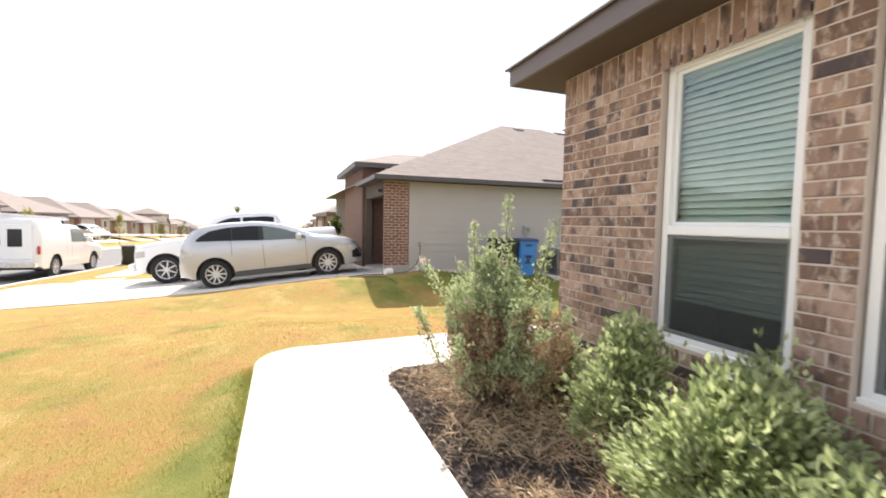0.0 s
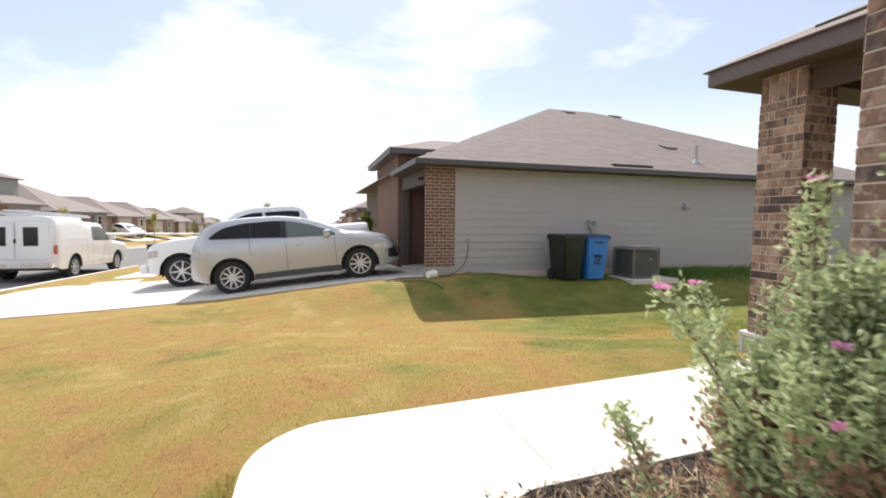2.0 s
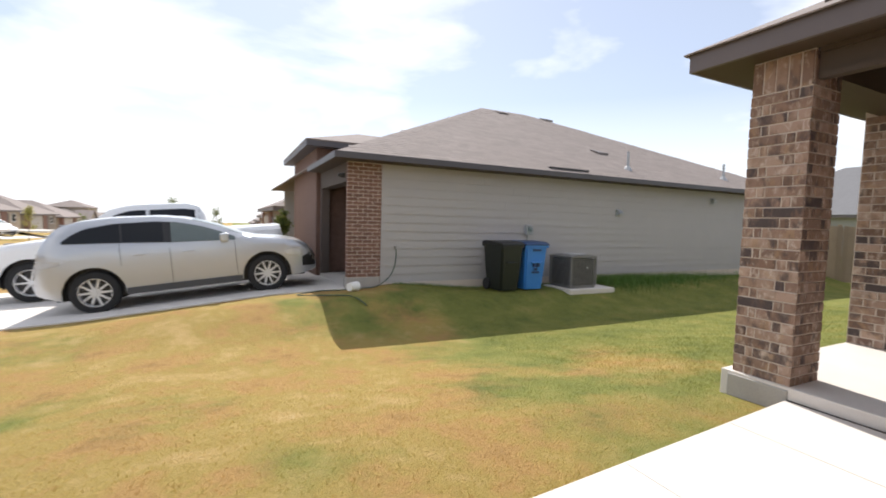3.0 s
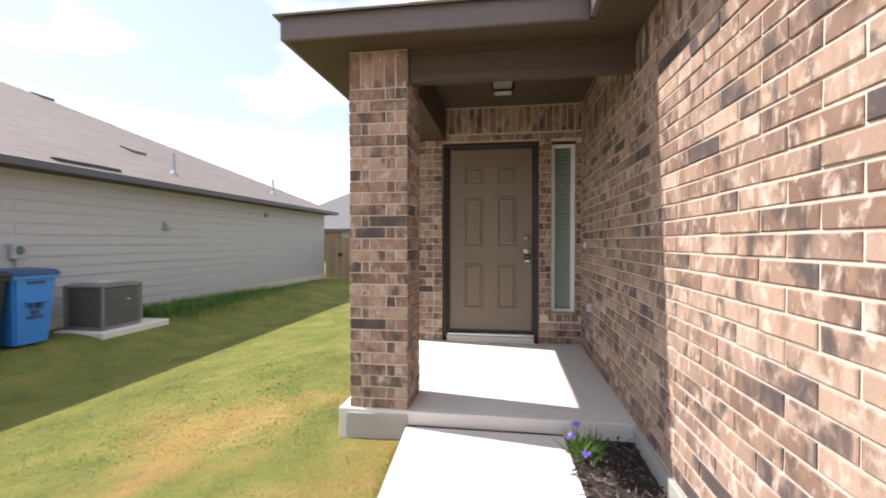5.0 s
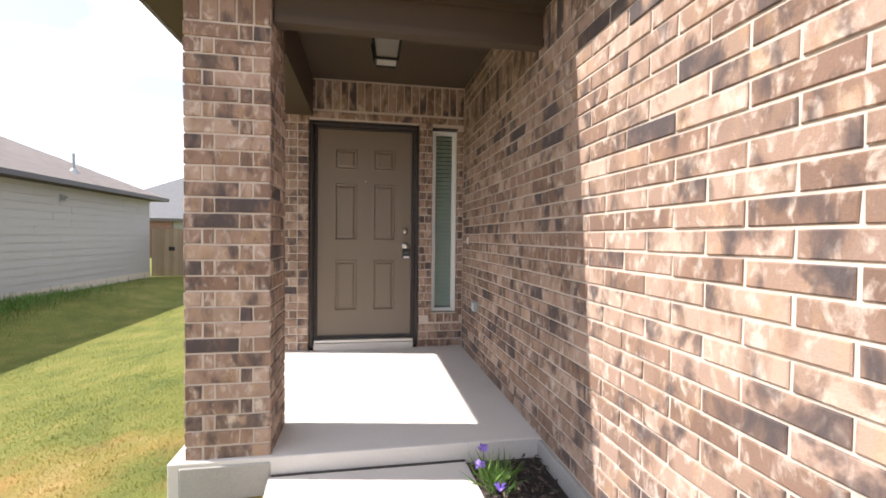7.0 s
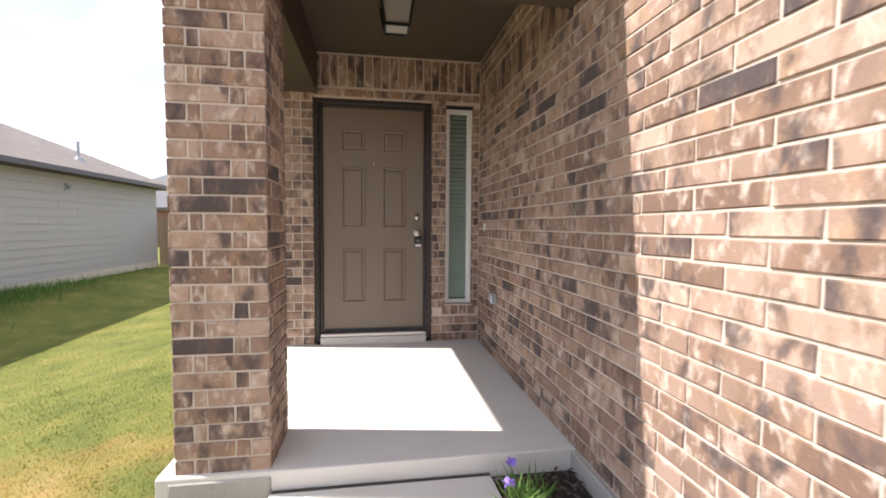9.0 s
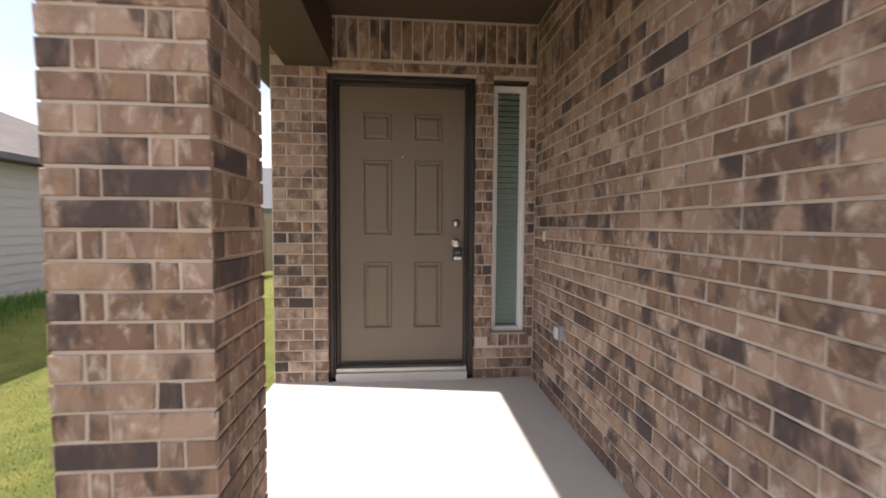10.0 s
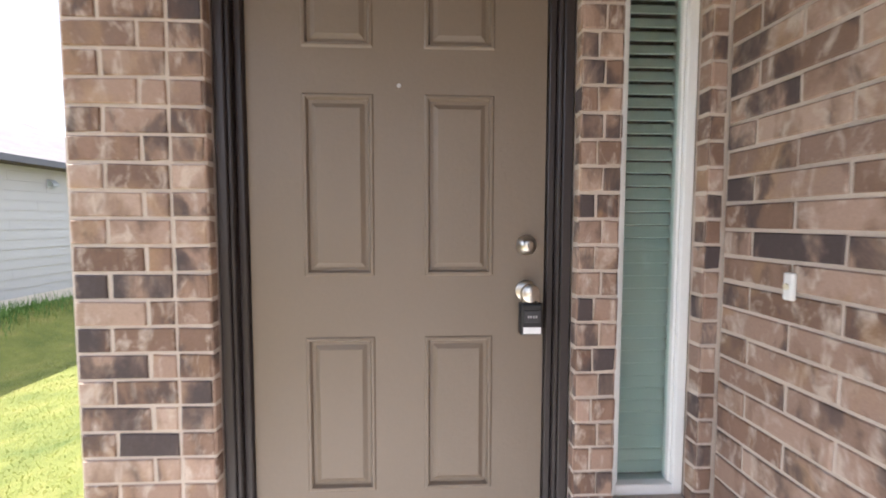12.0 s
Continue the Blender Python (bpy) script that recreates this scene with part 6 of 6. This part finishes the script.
def sage_bush(at):
    rnd = random.Random(21)
    bush = thing("sage_bush", "silvery-green sage bush with dry brown lower leaves and few pink flowers", "bush", at)
    base = Vector(at)
    inv = bush.matrix_world.inverted()
    twigs = bmesh.new()
    green, dry, pink = [], [], []
    for k in range(110):
        a = rnd.uniform(0, 2 * math.pi)
        lean = abs(rnd.gauss(0, 0.42))
        lean = min(lean, 0.80)
        h = rnd.uniform(0.75, 1.10) * (1.0 - 0.42 * lean)
        if k < 4:
            a, lean, h = ((-0.4, 0.12, 1.42), (-0.2, 0.62, 1.27), (2.9, 0.22, 1.24), (1.2, 0.35, 1.18))[k]
        tip = base + Vector((math.cos(a) * lean * 0.68, math.sin(a) * lean * 0.68, h))
        if k in (9, 17):
            tip = Vector((0.98, 2.86, 0.93)) if k == 9 else Vector((0.60, 2.60, 0.97))
        start = base + Vector((math.cos(a) * 0.06, math.sin(a) * 0.06, 0))
        mid = start.lerp(tip, 0.5) + Vector((math.cos(a) * 0.10 * lean, math.sin(a) * 0.10 * lean, -0.03)) + Vector((rnd.gauss(0, 0.02), rnd.gauss(0, 0.02), 0))
        pts = [start, start.lerp(mid, 0.5), mid, mid.lerp(tip, 0.5), tip]
        tube(pts, [0.007, 0.006, 0.005, 0.0035, 0.0015], twigs, 4)
        for j in range(520):
            s = rnd.uniform(0.22, 1.0) ** 0.8
            seg = min(3, int(s * 4))
            p = pts[seg].lerp(pts[seg + 1], s * 4 - seg)
            r = 0.046 * (1.1 - s * 0.72)
            p = p + Vector((rnd.gauss(0, r), rnd.gauss(0, r), rnd.gauss(0, r)))
            if p.z < base.z + 0.10:
                continue
            w = Vector((rnd.gauss(0, 1), rnd.gauss(0, 1), rnd.uniform(0.1, 1.6)))
            rel = p - base
            hollow = math.hypot(rel.x, rel.y)
            brown = rel.z < 0.72 and rel.z > 0.18 and noise.noise(p * 4.5) + 0.42 - abs(rel.z - 0.47) * 1.6 + (0.35 - hollow) * 0.5 > 0.24 and rnd.random() < 0.85
            if rel.z < 0.3 and rnd.random() < 0.5:
                brown = True
            (dry if brown else green).append(leaf(rnd, p, w, rnd.uniform(0.020, 0.034), rnd.uniform(0.010, 0.016)))
        if k in (2, 9, 17, 30, 44, 61):
            one = []
            blossom(rnd, tip, 0.024, one)
            pink.append(one)
    twigs.transform(inv)
    part("branchwork", twigs, TWIG, bush, "thin brown twigs")
    quads_object("foliage", green, SAGE, bush, "dense silvery-green leaves", inv=inv)
    quads_object("dry_foliage", dry, SAGE_DRY, bush, "dry reddish-brown leaves", inv=inv)
    for one in pink:
        quads_object("flower", one, PETAL_PINK, bush, "small pink flower", inv=inv)
    return bush


sage_bush((1.06, 2.46, -0.02))


def shrub(at, r, h, seed, label, leaves=3400, white=26):
    rnd = random.Random(seed)
    b = thing("shrub", label, "bush", at, "green shrubs under the windows")
    base = Vector(at)
    inv = b.matrix_world.inverted()
    twigs = bmesh.new()
    quads, petals = [], []
    tips = []
    for k in range(46):
        a, e = rnd.uniform(0, 2 * math.pi), rnd.uniform(0.1, 1.5)
        tip = base + Vector((math.cos(a) * math.cos(e) * r, math.sin(a) * math.cos(e) * r, h * (0.25 + 0.75 * math.sin(e)) * rnd.uniform(0.8, 1.08)))
        tube([base + Vector((math.cos(a) * 0.03, math.sin(a) * 0.03, 0)), base.lerp(tip, 0.5) + Vector((0, 0, 0.03)), tip], [0.008, 0.005, 0.002], twigs, 4)
        tips.append(tip)
    for k in range(leaves):
        tip = rnd.choice(tips)
        s = 1 - abs(rnd.gauss(0, 0.22))
        p = base.lerp(tip, max(0.25, s)) + Vector((rnd.gauss(0, 0.045), rnd.gauss(0, 0.045), rnd.gauss(0, 0.045)))
        out = (p - base - Vector((0, 0, h * 0.35))).normalized() + Vector((rnd.gauss(0, 0.6), rnd.gauss(0, 0.6), rnd.uniform(0, 0.9)))
        quads.append(leaf(rnd, p, out, rnd.uniform(0.034, 0.060), rnd.uniform(0.018, 0.030)))
    for k in range(white):
        tip = rnd.choice(tips)
        for j in range(4):
            blossom(rnd, tip + Vector((rnd.gauss(0, 0.02), rnd.gauss(0, 0.02), rnd.uniform(0, 0.03))), 0.010, petals)
    twigs.transform(inv)
    part("branchwork", twigs, TWIG, b, "brown woody twigs")
    quads_object("foliage", quads, SHRUB_LEAF, b, "glossy green leaves", inv=inv)
    quads_object("blossom", petals, PETAL_WHITE, b, "tiny white flowers", kind="stuff", inv=inv)


shrub((1.45, 1.66, -0.02), 0.25, 0.70, 1, "dense glossy green shrub with tiny white flowers in the mulch bed", 3600)
shrub((1.38, 1.00, -0.02), 0.42, 0.62, 2, "spreading glossy green shrub below the window", 6200)
shrub((1.28, 0.46, -0.02), 0.40, 0.50, 3, "low glossy green shrub beside the front walk", 4200)
shrub((1.78, 1.18, -0.02), 0.17, 0.66, 4, "small dark green shrub against the brick wall", 1300, 3)
shrub((1.62, 2.55, -0.02), 0.17, 0.42, 5, "small shrub with pale flowers behind the sage bush", 1500, 40)
shrub((1.40, -0.6, -0.02), 0.40, 0.6, 6, "rounded green shrub farther back in the bed", 2600)

# mulch beds
bm = bmesh.new()
bed = [(0.502, -6), (XA - 0.022, -6), (XA - 0.022, YS + 0.022), (3.76, YS + 0.022), (3.76, 3.478), (2.20, 3.418), (0.90, 3.358), (0.68, 3.31), (0.53, 3.20), (0.502, 3.08)]
prism(bed, "z", -0.12, -0.018, bm)
part("mulch_bed", bm, MULCH, label="dark mulch bed along the front wall", kind="structure")
rnd = random.Random(8)
chips, straws = [], []
for k in range(15000):
    x, y = rnd.uniform(0.49, 1.95), rnd.uniform(-0.8, 3.36)
    if k % 12 == 0:
        x, y = rnd.uniform(1.9, 3.74), rnd.uniform(3.08, 3.47)
    p = Vector((x, y, -0.014 + rnd.uniform(0, 0.022)))
    chips.append(leaf(rnd, p, Vector((rnd.gauss(0, 1), rnd.gauss(0, 1), rnd.gauss(0, 0.35))), rnd.uniform(0.02, 0.06), rnd.uniform(0.006, 0.018)))
for k in range(13000):
    x, y = rnd.uniform(0.49, 1.9), rnd.uniform(0.6, 3.36)
    if noise.noise(Vector((x * 2.2, y * 2.2, 3))) < -0.2:
        continue
    p = Vector((x, y, rnd.uniform(-0.01, 0.03)))
    w = Vector((rnd.gauss(0, 1), rnd.gauss(0, 1), rnd.uniform(0, 0.7)))
    if (x < 0.66 or y > 3.22) and rnd.random() < 0.7:
        continue
    straws.append(leaf(rnd, p, w, rnd.uniform(0.04, 0.08) if x < 0.66 or y > 3.22 else rnd.uniform(0.05, 0.16), rnd.uniform(0.003, 0.006)))
quads_object("mulch_chips", chips, CHIP, label="loose dark bark chips", kind="stuff", category="mulch")
quads_object("dry_straw", straws, STRAW, label="dry grass and twigs over the mulch", kind="stuff", category="straw")

# petunias beside the porch step
flower = thing("petunia_plant", "low narrow-leaved plant with purple flowers beside the porch step", "flower", (3.49, 3.41, -0.018))
rnd = random.Random(5)
g, p5 = [], []
for k in range(130):
    a = rnd.uniform(0, 2 * math.pi)
    at = Vector((3.50 + rnd.gauss(0, 0.045), 3.39 + rnd.gauss(0, 0.035), -0.01))
    g.append(leaf(rnd, at, Vector((math.cos(a) * 0.8, math.sin(a) * 0.8, rnd.uniform(0.6, 1.7))), rnd.uniform(0.10, 0.20), rnd.uniform(0.006, 0.012)))
for x, y, z in ((3.50, 3.47, 0.10), (3.60, 3.43, 0.13), (3.36, 3.41, 0.07)):
    for k in range(6):
        a = 2 * math.pi * k / 6
        p5.append(leaf(rnd, Vector((x, y, z)), Vector((math.cos(a) - 0.3, math.sin(a), 0.6)), 0.036, 0.034))
    g.append(leaf(rnd, Vector((3.50, 3.39, 0)), Vector((x - 3.50, y - 3.39, z)), 0.14, 0.005))
inv = flower.matrix_world.inverted()
quads_object("leaves", g, TALL_GRASS, flower, "narrow green leaves", inv=inv)
quads_object("blossom", p5, PETAL_PURPLE, flower, "purple petals", inv=inv)

# grass: blades near the walk, tufts farther away
rnd = random.Random(9)
blades = []


def blade(x, y, h, w):
    z = ground_z(x, y) - 0.002
    a = rnd.uniform(0, 2 * math.pi)
    lean = Vector((rnd.gauss(0, 0.6), rnd.gauss(0, 0.6), 1)).normalized() * h
    s = Vector((math.cos(a), math.sin(a), 0)) * w / 2
    p = Vector((x, y, z))
    blades.append((tuple(p - s), tuple(p + s), tuple(p + lean)))


def on_paving(x, y):
    return (-0.51 < x < 1.98 and y < path_north(x) and not (x < -0.34 and y > 4.05)) or (0 < x < 4.22 and 3 < y < path_north(x)) or (3.69 < x and y < 4.90) or (y > 11.33 and x < 3.0 and y < 17.2)


for k in range(100000):
    r = 0.5 + 7.5 * rnd.random() ** 0.75
    a = rnd.uniform(radians(15), radians(200))
    x, y = -0.2 + r * math.cos(a), 2.6 + r * math.sin(a)
    if on_paving(x, y) or y > 11.2:
        continue
    blade(x, y, rnd.uniform(0.010, 0.024), rnd.uniform(0.004, 0.009))
for k in range(60000):
    x, y = rnd.uniform(3.6, 13), rnd.uniform(4.9, 11.25)
    if on_paving(x, y):
        continue
    blade(x, y, rnd.uniform(0.012, 0.03), rnd.uniform(0.005, 0.012))
for k in range(5000):
    x, y = (-0.51 - abs(rnd.gauss(0, 0.05)), rnd.uniform(-1, 3.9)) if k % 2 else (rnd.uniform(0.1, 3.7), abs(rnd.gauss(0, 0.04)))
    y = y if k % 2 else y + path_north(x)
    blade(x, y, rnd.uniform(0.02, 0.05), rnd.uniform(0.004, 0.008))
quads_object("lawn_grass", blades, BLADES, label="short dry lawn grass blades", kind="stuff", category="grass")
tall = []
for k in range(9000):
    x = 8.1 + abs(rnd.gauss(0, 2.4)) if k % 3 else rnd.uniform(3.2, 17)
    y = 10.65 + rnd.gauss(0, 0.30) if k % 3 else 11.22 - abs(rnd.gauss(0, 0.12))
    if y > 11.24:
        continue
    if x > 17.5 or (6.85 < x < 8.25 and y < 10.97):
        continue
    p = Vector((x, y, ground_z(x, y)))
    tall.append(leaf(rnd, p, Vector((rnd.gauss(0, 0.25), rnd.gauss(0, 0.25), 1)), rnd.uniform(0.10, 0.30) if k % 3 else rnd.uniform(0.03, 0.07), rnd.uniform(0.006, 0.012)))
quads_object("tall_grass", tall, TALL_GRASS, label="taller green grass and weeds along the wall", kind="stuff", category="grass")


def young_tree(at, h, crown, leaf_mat, label, seed, leaves=700, size=0.16):
    rnd = random.Random(seed)
    t = thing("young_tree", label, "tree", at, "young trees along the street")
    base = Vector(at)
    inv = t.matrix_world.inverted()
    bm = tube([base, base + Vector((0.03, 0, h * 0.35)), base + Vector((0, 0.04, h * 0.7)), base + Vector((0, 0, h * 0.95))], [0.05, 0.04, 0.025, 0.01], sides=7)
    tips = []
    for k in range(15):
        a, s = rnd.uniform(0, 2 * math.pi), rnd.uniform(0.35, 0.95)
        p0 = base + Vector((0, 0, h * s * 0.92))
        tip = p0 + Vector((math.cos(a) * crown * rnd.uniform(0.5, 1) * (1.25 - s), math.sin(a) * crown * rnd.uniform(0.5, 1) * (1.25 - s), h * rnd.uniform(0.08, 0.22)))
        tube([p0, p0.lerp(tip, 0.5) + Vector((0, 0, 0.05)), tip], [0.018, 0.012, 0.005], bm, 5)
        tips += [(p0, tip)]
    bm.transform(inv)
    part("trunk", bm, TWIG, t, "thin brown trunk and limbs")
    q = []
    for k in range(leaves):
        p0, tip = rnd.choice(tips)
        p = p0.lerp(tip, rnd.uniform(0.35, 1.1)) + Vector((rnd.gauss(0, 0.14), rnd.gauss(0, 0.14), rnd.gauss(0, 0.14))) * crown
        q.append(leaf(rnd, p, Vector((rnd.gauss(0, 1), rnd.gauss(0, 1), rnd.gauss(0, 0.8))), size, size * 0.6))
    quads_object("crown", q, leaf_mat, t, "loose leafy crown", inv=inv)
    return t


for x, y, h, cr, lm, lab, sd in ((-20.0, 45.5, 3.2, 0.8, YELLOW_LEAF, "slender yellow-green young street tree", 1), (-20.0, 67.0, 3.6, 0.9, YELLOW_LEAF, "yellow-green young street tree by a drive", 2), (-5.6, 60.0, 5.2, 1.0, TREE_LEAF, "tall slender young tree beside the street", 3),
                                 (-20.0, 33.0, 3.4, 1.3, TREE_LEAF, "dark green young tree on the far verge", 4), (-1.2, 62.0, 4.2, 1.0, TREE_LEAF, "young tree in a far front garden", 5), (2.05, 20.6, 1.75, 0.5, TREE_LEAF, "small green tree beside the neighbour's entry", 6),
                                 (-20.2, 88.0, 3.8, 1.1, TREE_LEAF, "green young tree along the far pavement", 7), (-20.3, 108.0, 4.0, 1.2, TREE_LEAF, "young tree far down the street", 8), (-19.9, 17.0, 3.6, 1.1, TREE_LEAF, "green young tree across the street", 9)):
    young_tree((x, y, ground_z(x, y)), h, cr, lm, lab, sd)

# ---------------------------------------------------------------- bricks and siding boards, last
FRONT = Matrix.Translation((XA + PROUD + 0.0, YS, 0)) @ Matrix(((0, -1, 0, 0), (-1, 0, 0, 0), (0, 0, 1, 0), (0, 0, 0, 1)))
SIDE = Matrix.Translation((XA, YS - PROUD, 0))
DOORW = Matrix.Translation((XD + PROUD, WALL_END, 0)) @ Matrix(((0, -1, 0, 0), (-1, 0, 0, 0), (0, 0, 1, 0), (0, 0, 0, 1)))
zs0 = Z_SOFFIT - SOLD


def front_u(y):
    return YS - y


cells = running(0.0, front_u(-5.0), Z_BRICK + 0.005, zs0, [(front_u(b), front_u(a), WZ0 - 0.10, WZ1 + 0.0) for a, b in (W1, W2)])
for a, b in (W1, W2):
    cells += soldiers(front_u(b), front_u(a), WZ0 - 0.105, WZ0 - 0.012, 0.0757)
cells += soldiers(0.0, front_u(-5.0), zs0 + 0.002, Z_SOFFIT - 0.004)
brickwork(wall_front, FRONT, cells, near=(front_u(2.0), 1.2))

cells = running(0.0, XD - XA, Z_BRICK + 0.005, zs0, [], shift=1, first=-0.02)
cells += soldiers(0.0, XD - XA, zs0 + 0.002, Z_SOFFIT - 0.004)
cells += running(PX + 0.7 - XA, XD - XA, Z_SOFFIT + 0.002, Z_PORCH, [])
brickwork(wall_side, SIDE, cells, near=(1.6, 1.2))


def door_u(y):
    return WALL_END - y


cells = running(0.0, door_u(DY1) - 0.098, SLAB_Z + 0.004, DZ1 + 0.03, [], pitch=0.204)
cells += [(door_u(DY1) - 0.049, c[1], 0.088, c[3]) for c in running(0.0, 0.1, SLAB_Z + 0.004, DZ1 + 0.03, [])]
zrows = sorted({round(c[1], 4) for c in running(0.0, 0.2, SLAB_Z + 0.004, DZ1 + 0.03, [])})
for r, z in enumerate(zrows):
    hh = COURSE - 0.0115
    a, b = door_u(DY0), door_u(SY1)
    if z > SZ0:
        cut = a + (b - a) * (0.58 if r % 2 else 0.42)
        cells += [((a + cut) / 2, z, cut - a - 0.008, hh), ((cut + b) / 2, z, b - cut - 0.008, hh)]
        if z < SZ1:
            cells.append(((door_u(SY0) + door_u(YS)) / 2, z, door_u(YS) - door_u(SY0) - 0.008, hh))
    elif z < SZ0 - 0.07:
        c0, c1 = door_u(DY0), door_u(YS)
        start = c0 + (0.09 if r % 2 else 0.21)
        cells += [((c0 + start) / 2, z, start - c0 - 0.01, hh), ((start + c1) / 2, z, c1 - start - 0.01, hh)]
cells += soldiers(door_u(SY1) - 0.03, door_u(SY0) + 0.03, SZ0 - 0.095, SZ0 - 0.006, 0.0757)
cells = [c for c in cells if not (door_u(DY1) < c[0] < door_u(DY0))]
cells += [(u, DZ1 + 0.038, w, 0.062) for u, z, w, h in running(door_u(DY1), door_u(YS), 0, COURSE, [])]
cells += soldiers(0.0, door_u(YS), DZ1 + 0.088, Z_PORCH - 0.012, 0.0757) if Z_PORCH - DZ1 > 0.15 else []
brickwork(wall_door, DOORW, cells, near=(0.9, 1.1))
# returns of the openings
for y, out, top, bot in ((DY1, -1, DZ1, SLAB_Z), (DY0, 1, DZ1, SLAB_Z), (SY0, 1, SZ1, SZ0), (SY1, -1, SZ1, SZ0)):
    fm = Matrix.Translation((XD + 0.002, y - 0.004 * out, 0)) @ Matrix(((1, 0, 0, 0), (0, out, 0, 0), (0, 0, 1, 0), (0, 0, 0, 1)))
    depth = 0.052 if y in (SY0, SY1) else 0.04
    brickwork(wall_door, fm, [(depth / 2, z, depth - 0.002, COURSE - 0.0115) for z in zrows if bot < z < top], near=(0, 1.1), limit=100)

PX0, PX1, PY0, PY1 = 3.79, 4.17, 4.465, 4.86
pillar = thing("porch_pillar", "square blended-brown brick pillar with a soldier course top on a concrete footing", "pillar", (PX0, PY0, 0.07))
bm = box(PX0 + PROUD, PX1 - PROUD, PY0 + PROUD, PY1 - PROUD, 0.07, Z_SOFFIT)
bm.transform(pillar.matrix_world.inverted())
part("core", bm, MORTAR, pillar, "pale mortar core")
bpy.context.view_layer.update()
for fm, length in ((Matrix.Translation((PX0 + PROUD, PY1, 0)) @ Matrix(((0, -1, 0, 0), (-1, 0, 0, 0), (0, 0, 1, 0), (0, 0, 0, 1))), PY1 - PY0),
                   (Matrix.Translation((PX1 - PROUD, PY0, 0)) @ Matrix(((0, 1, 0, 0), (1, 0, 0, 0), (0, 0, 1, 0), (0, 0, 0, 1))), PY1 - PY0),
                   (Matrix.Translation((PX0, PY1 - PROUD, 0)), PX1 - PX0),
                   (Matrix.Translation((PX0, PY0 + PROUD, 0)) @ Matrix(((1, 0, 0, 0), (0, -1, 0, 0), (0, 0, 1, 0), (0, 0, 0, 1))), PX1 - PX0)):
    cs = []
    n = int(round((zs0 - 0.075) / COURSE))
    ch = (zs0 - 0.075) / n
    rnd = random.Random(3)
    for r in range(n):
        z = 0.075 + (r + 0.5) * ch
        big = 0.244
        rest_w = length - 0.254
        if r % 2:
            splits = [(0, big), (0.254, 0.254 + rest_w * 0.45 - 0.01), (0.254 + rest_w * 0.45, length)]
        else:
            splits = [(0, rest_w * 0.62 - 0.01), (rest_w * 0.62, rest_w - 0.01), (rest_w, length)]
        for a, b in splits:
            cs.append(((a + b) / 2, z, b - a, ch - 0.0125))
    cs += soldiers(0.0, length, zs0 + 0.002, Z_SOFFIT - 0.004)
    brickwork(pillar, fm, cs, near=(length / 2, 1.2), limit=140)

# lap siding boards on the neighbour's wall
lap = 0.178
rows = 14
z = 0.115
nb_inv = Matrix.Translation((-NX0, -NY0, 0))
board = {}
for r in range(rows):
    x = 2.975
    k = 0
    cut = [3.66, 3.2, 2.4, 3.66, 3.0][r % 5]
    while x < NX1 - 0.01:
        L = min((cut if k == 0 else 3.66), NX1 - x)
        key = round(L, 2)
        if key not in board:
            bm = prism([(-0.022, 0.0), (-0.006, lap + 0.012), (0.0, lap + 0.012), (0.0, 0.0)], "x", 0.0, L - 0.003)
            board[key] = mesh_of(bm, "siding_board", SIDING)
        o = new("siding_board", board[key])
        o.parent = neighbour
        o.matrix_local = nb_inv @ pose(x, NY0 + 0.018, z + r * lap)
        x += L
        k += 1
    if z + (r + 1) * lap > NE + 0.03:
        break
# bricks of the neighbour's garage corner
cs = running(0.0, 0.69, 0.255, 2.52, [], pitch=0.204, course=0.0757)
brickwork(bpy.data.objects["brick_corner"], Matrix.Translation((NX0, NY0 + 0.01, NZ)) @ Matrix(((1, 0, 0, 0), (0, -1, 0, 0), (0, 0, 1, 0), (0, 0, 0, 1))), cs, near=None, mat=RED_BRICK, stuff=RED_BRICK, label="red-brown bricks")
cs = running(0.0, 0.16, 0.255, 2.52, [], pitch=0.204, course=0.0757)
brickwork(bpy.data.objects["brick_corner"], Matrix.Translation((NX0 + 0.01, NY0 + 0.16, NZ)) @ Matrix(((0, -1, 0, 0), (-1, 0, 0, 0), (0, 0, 1, 0), (0, 0, 0, 1))), cs, near=None, mat=RED_BRICK, stuff=RED_BRICK, label="red-brown bricks")
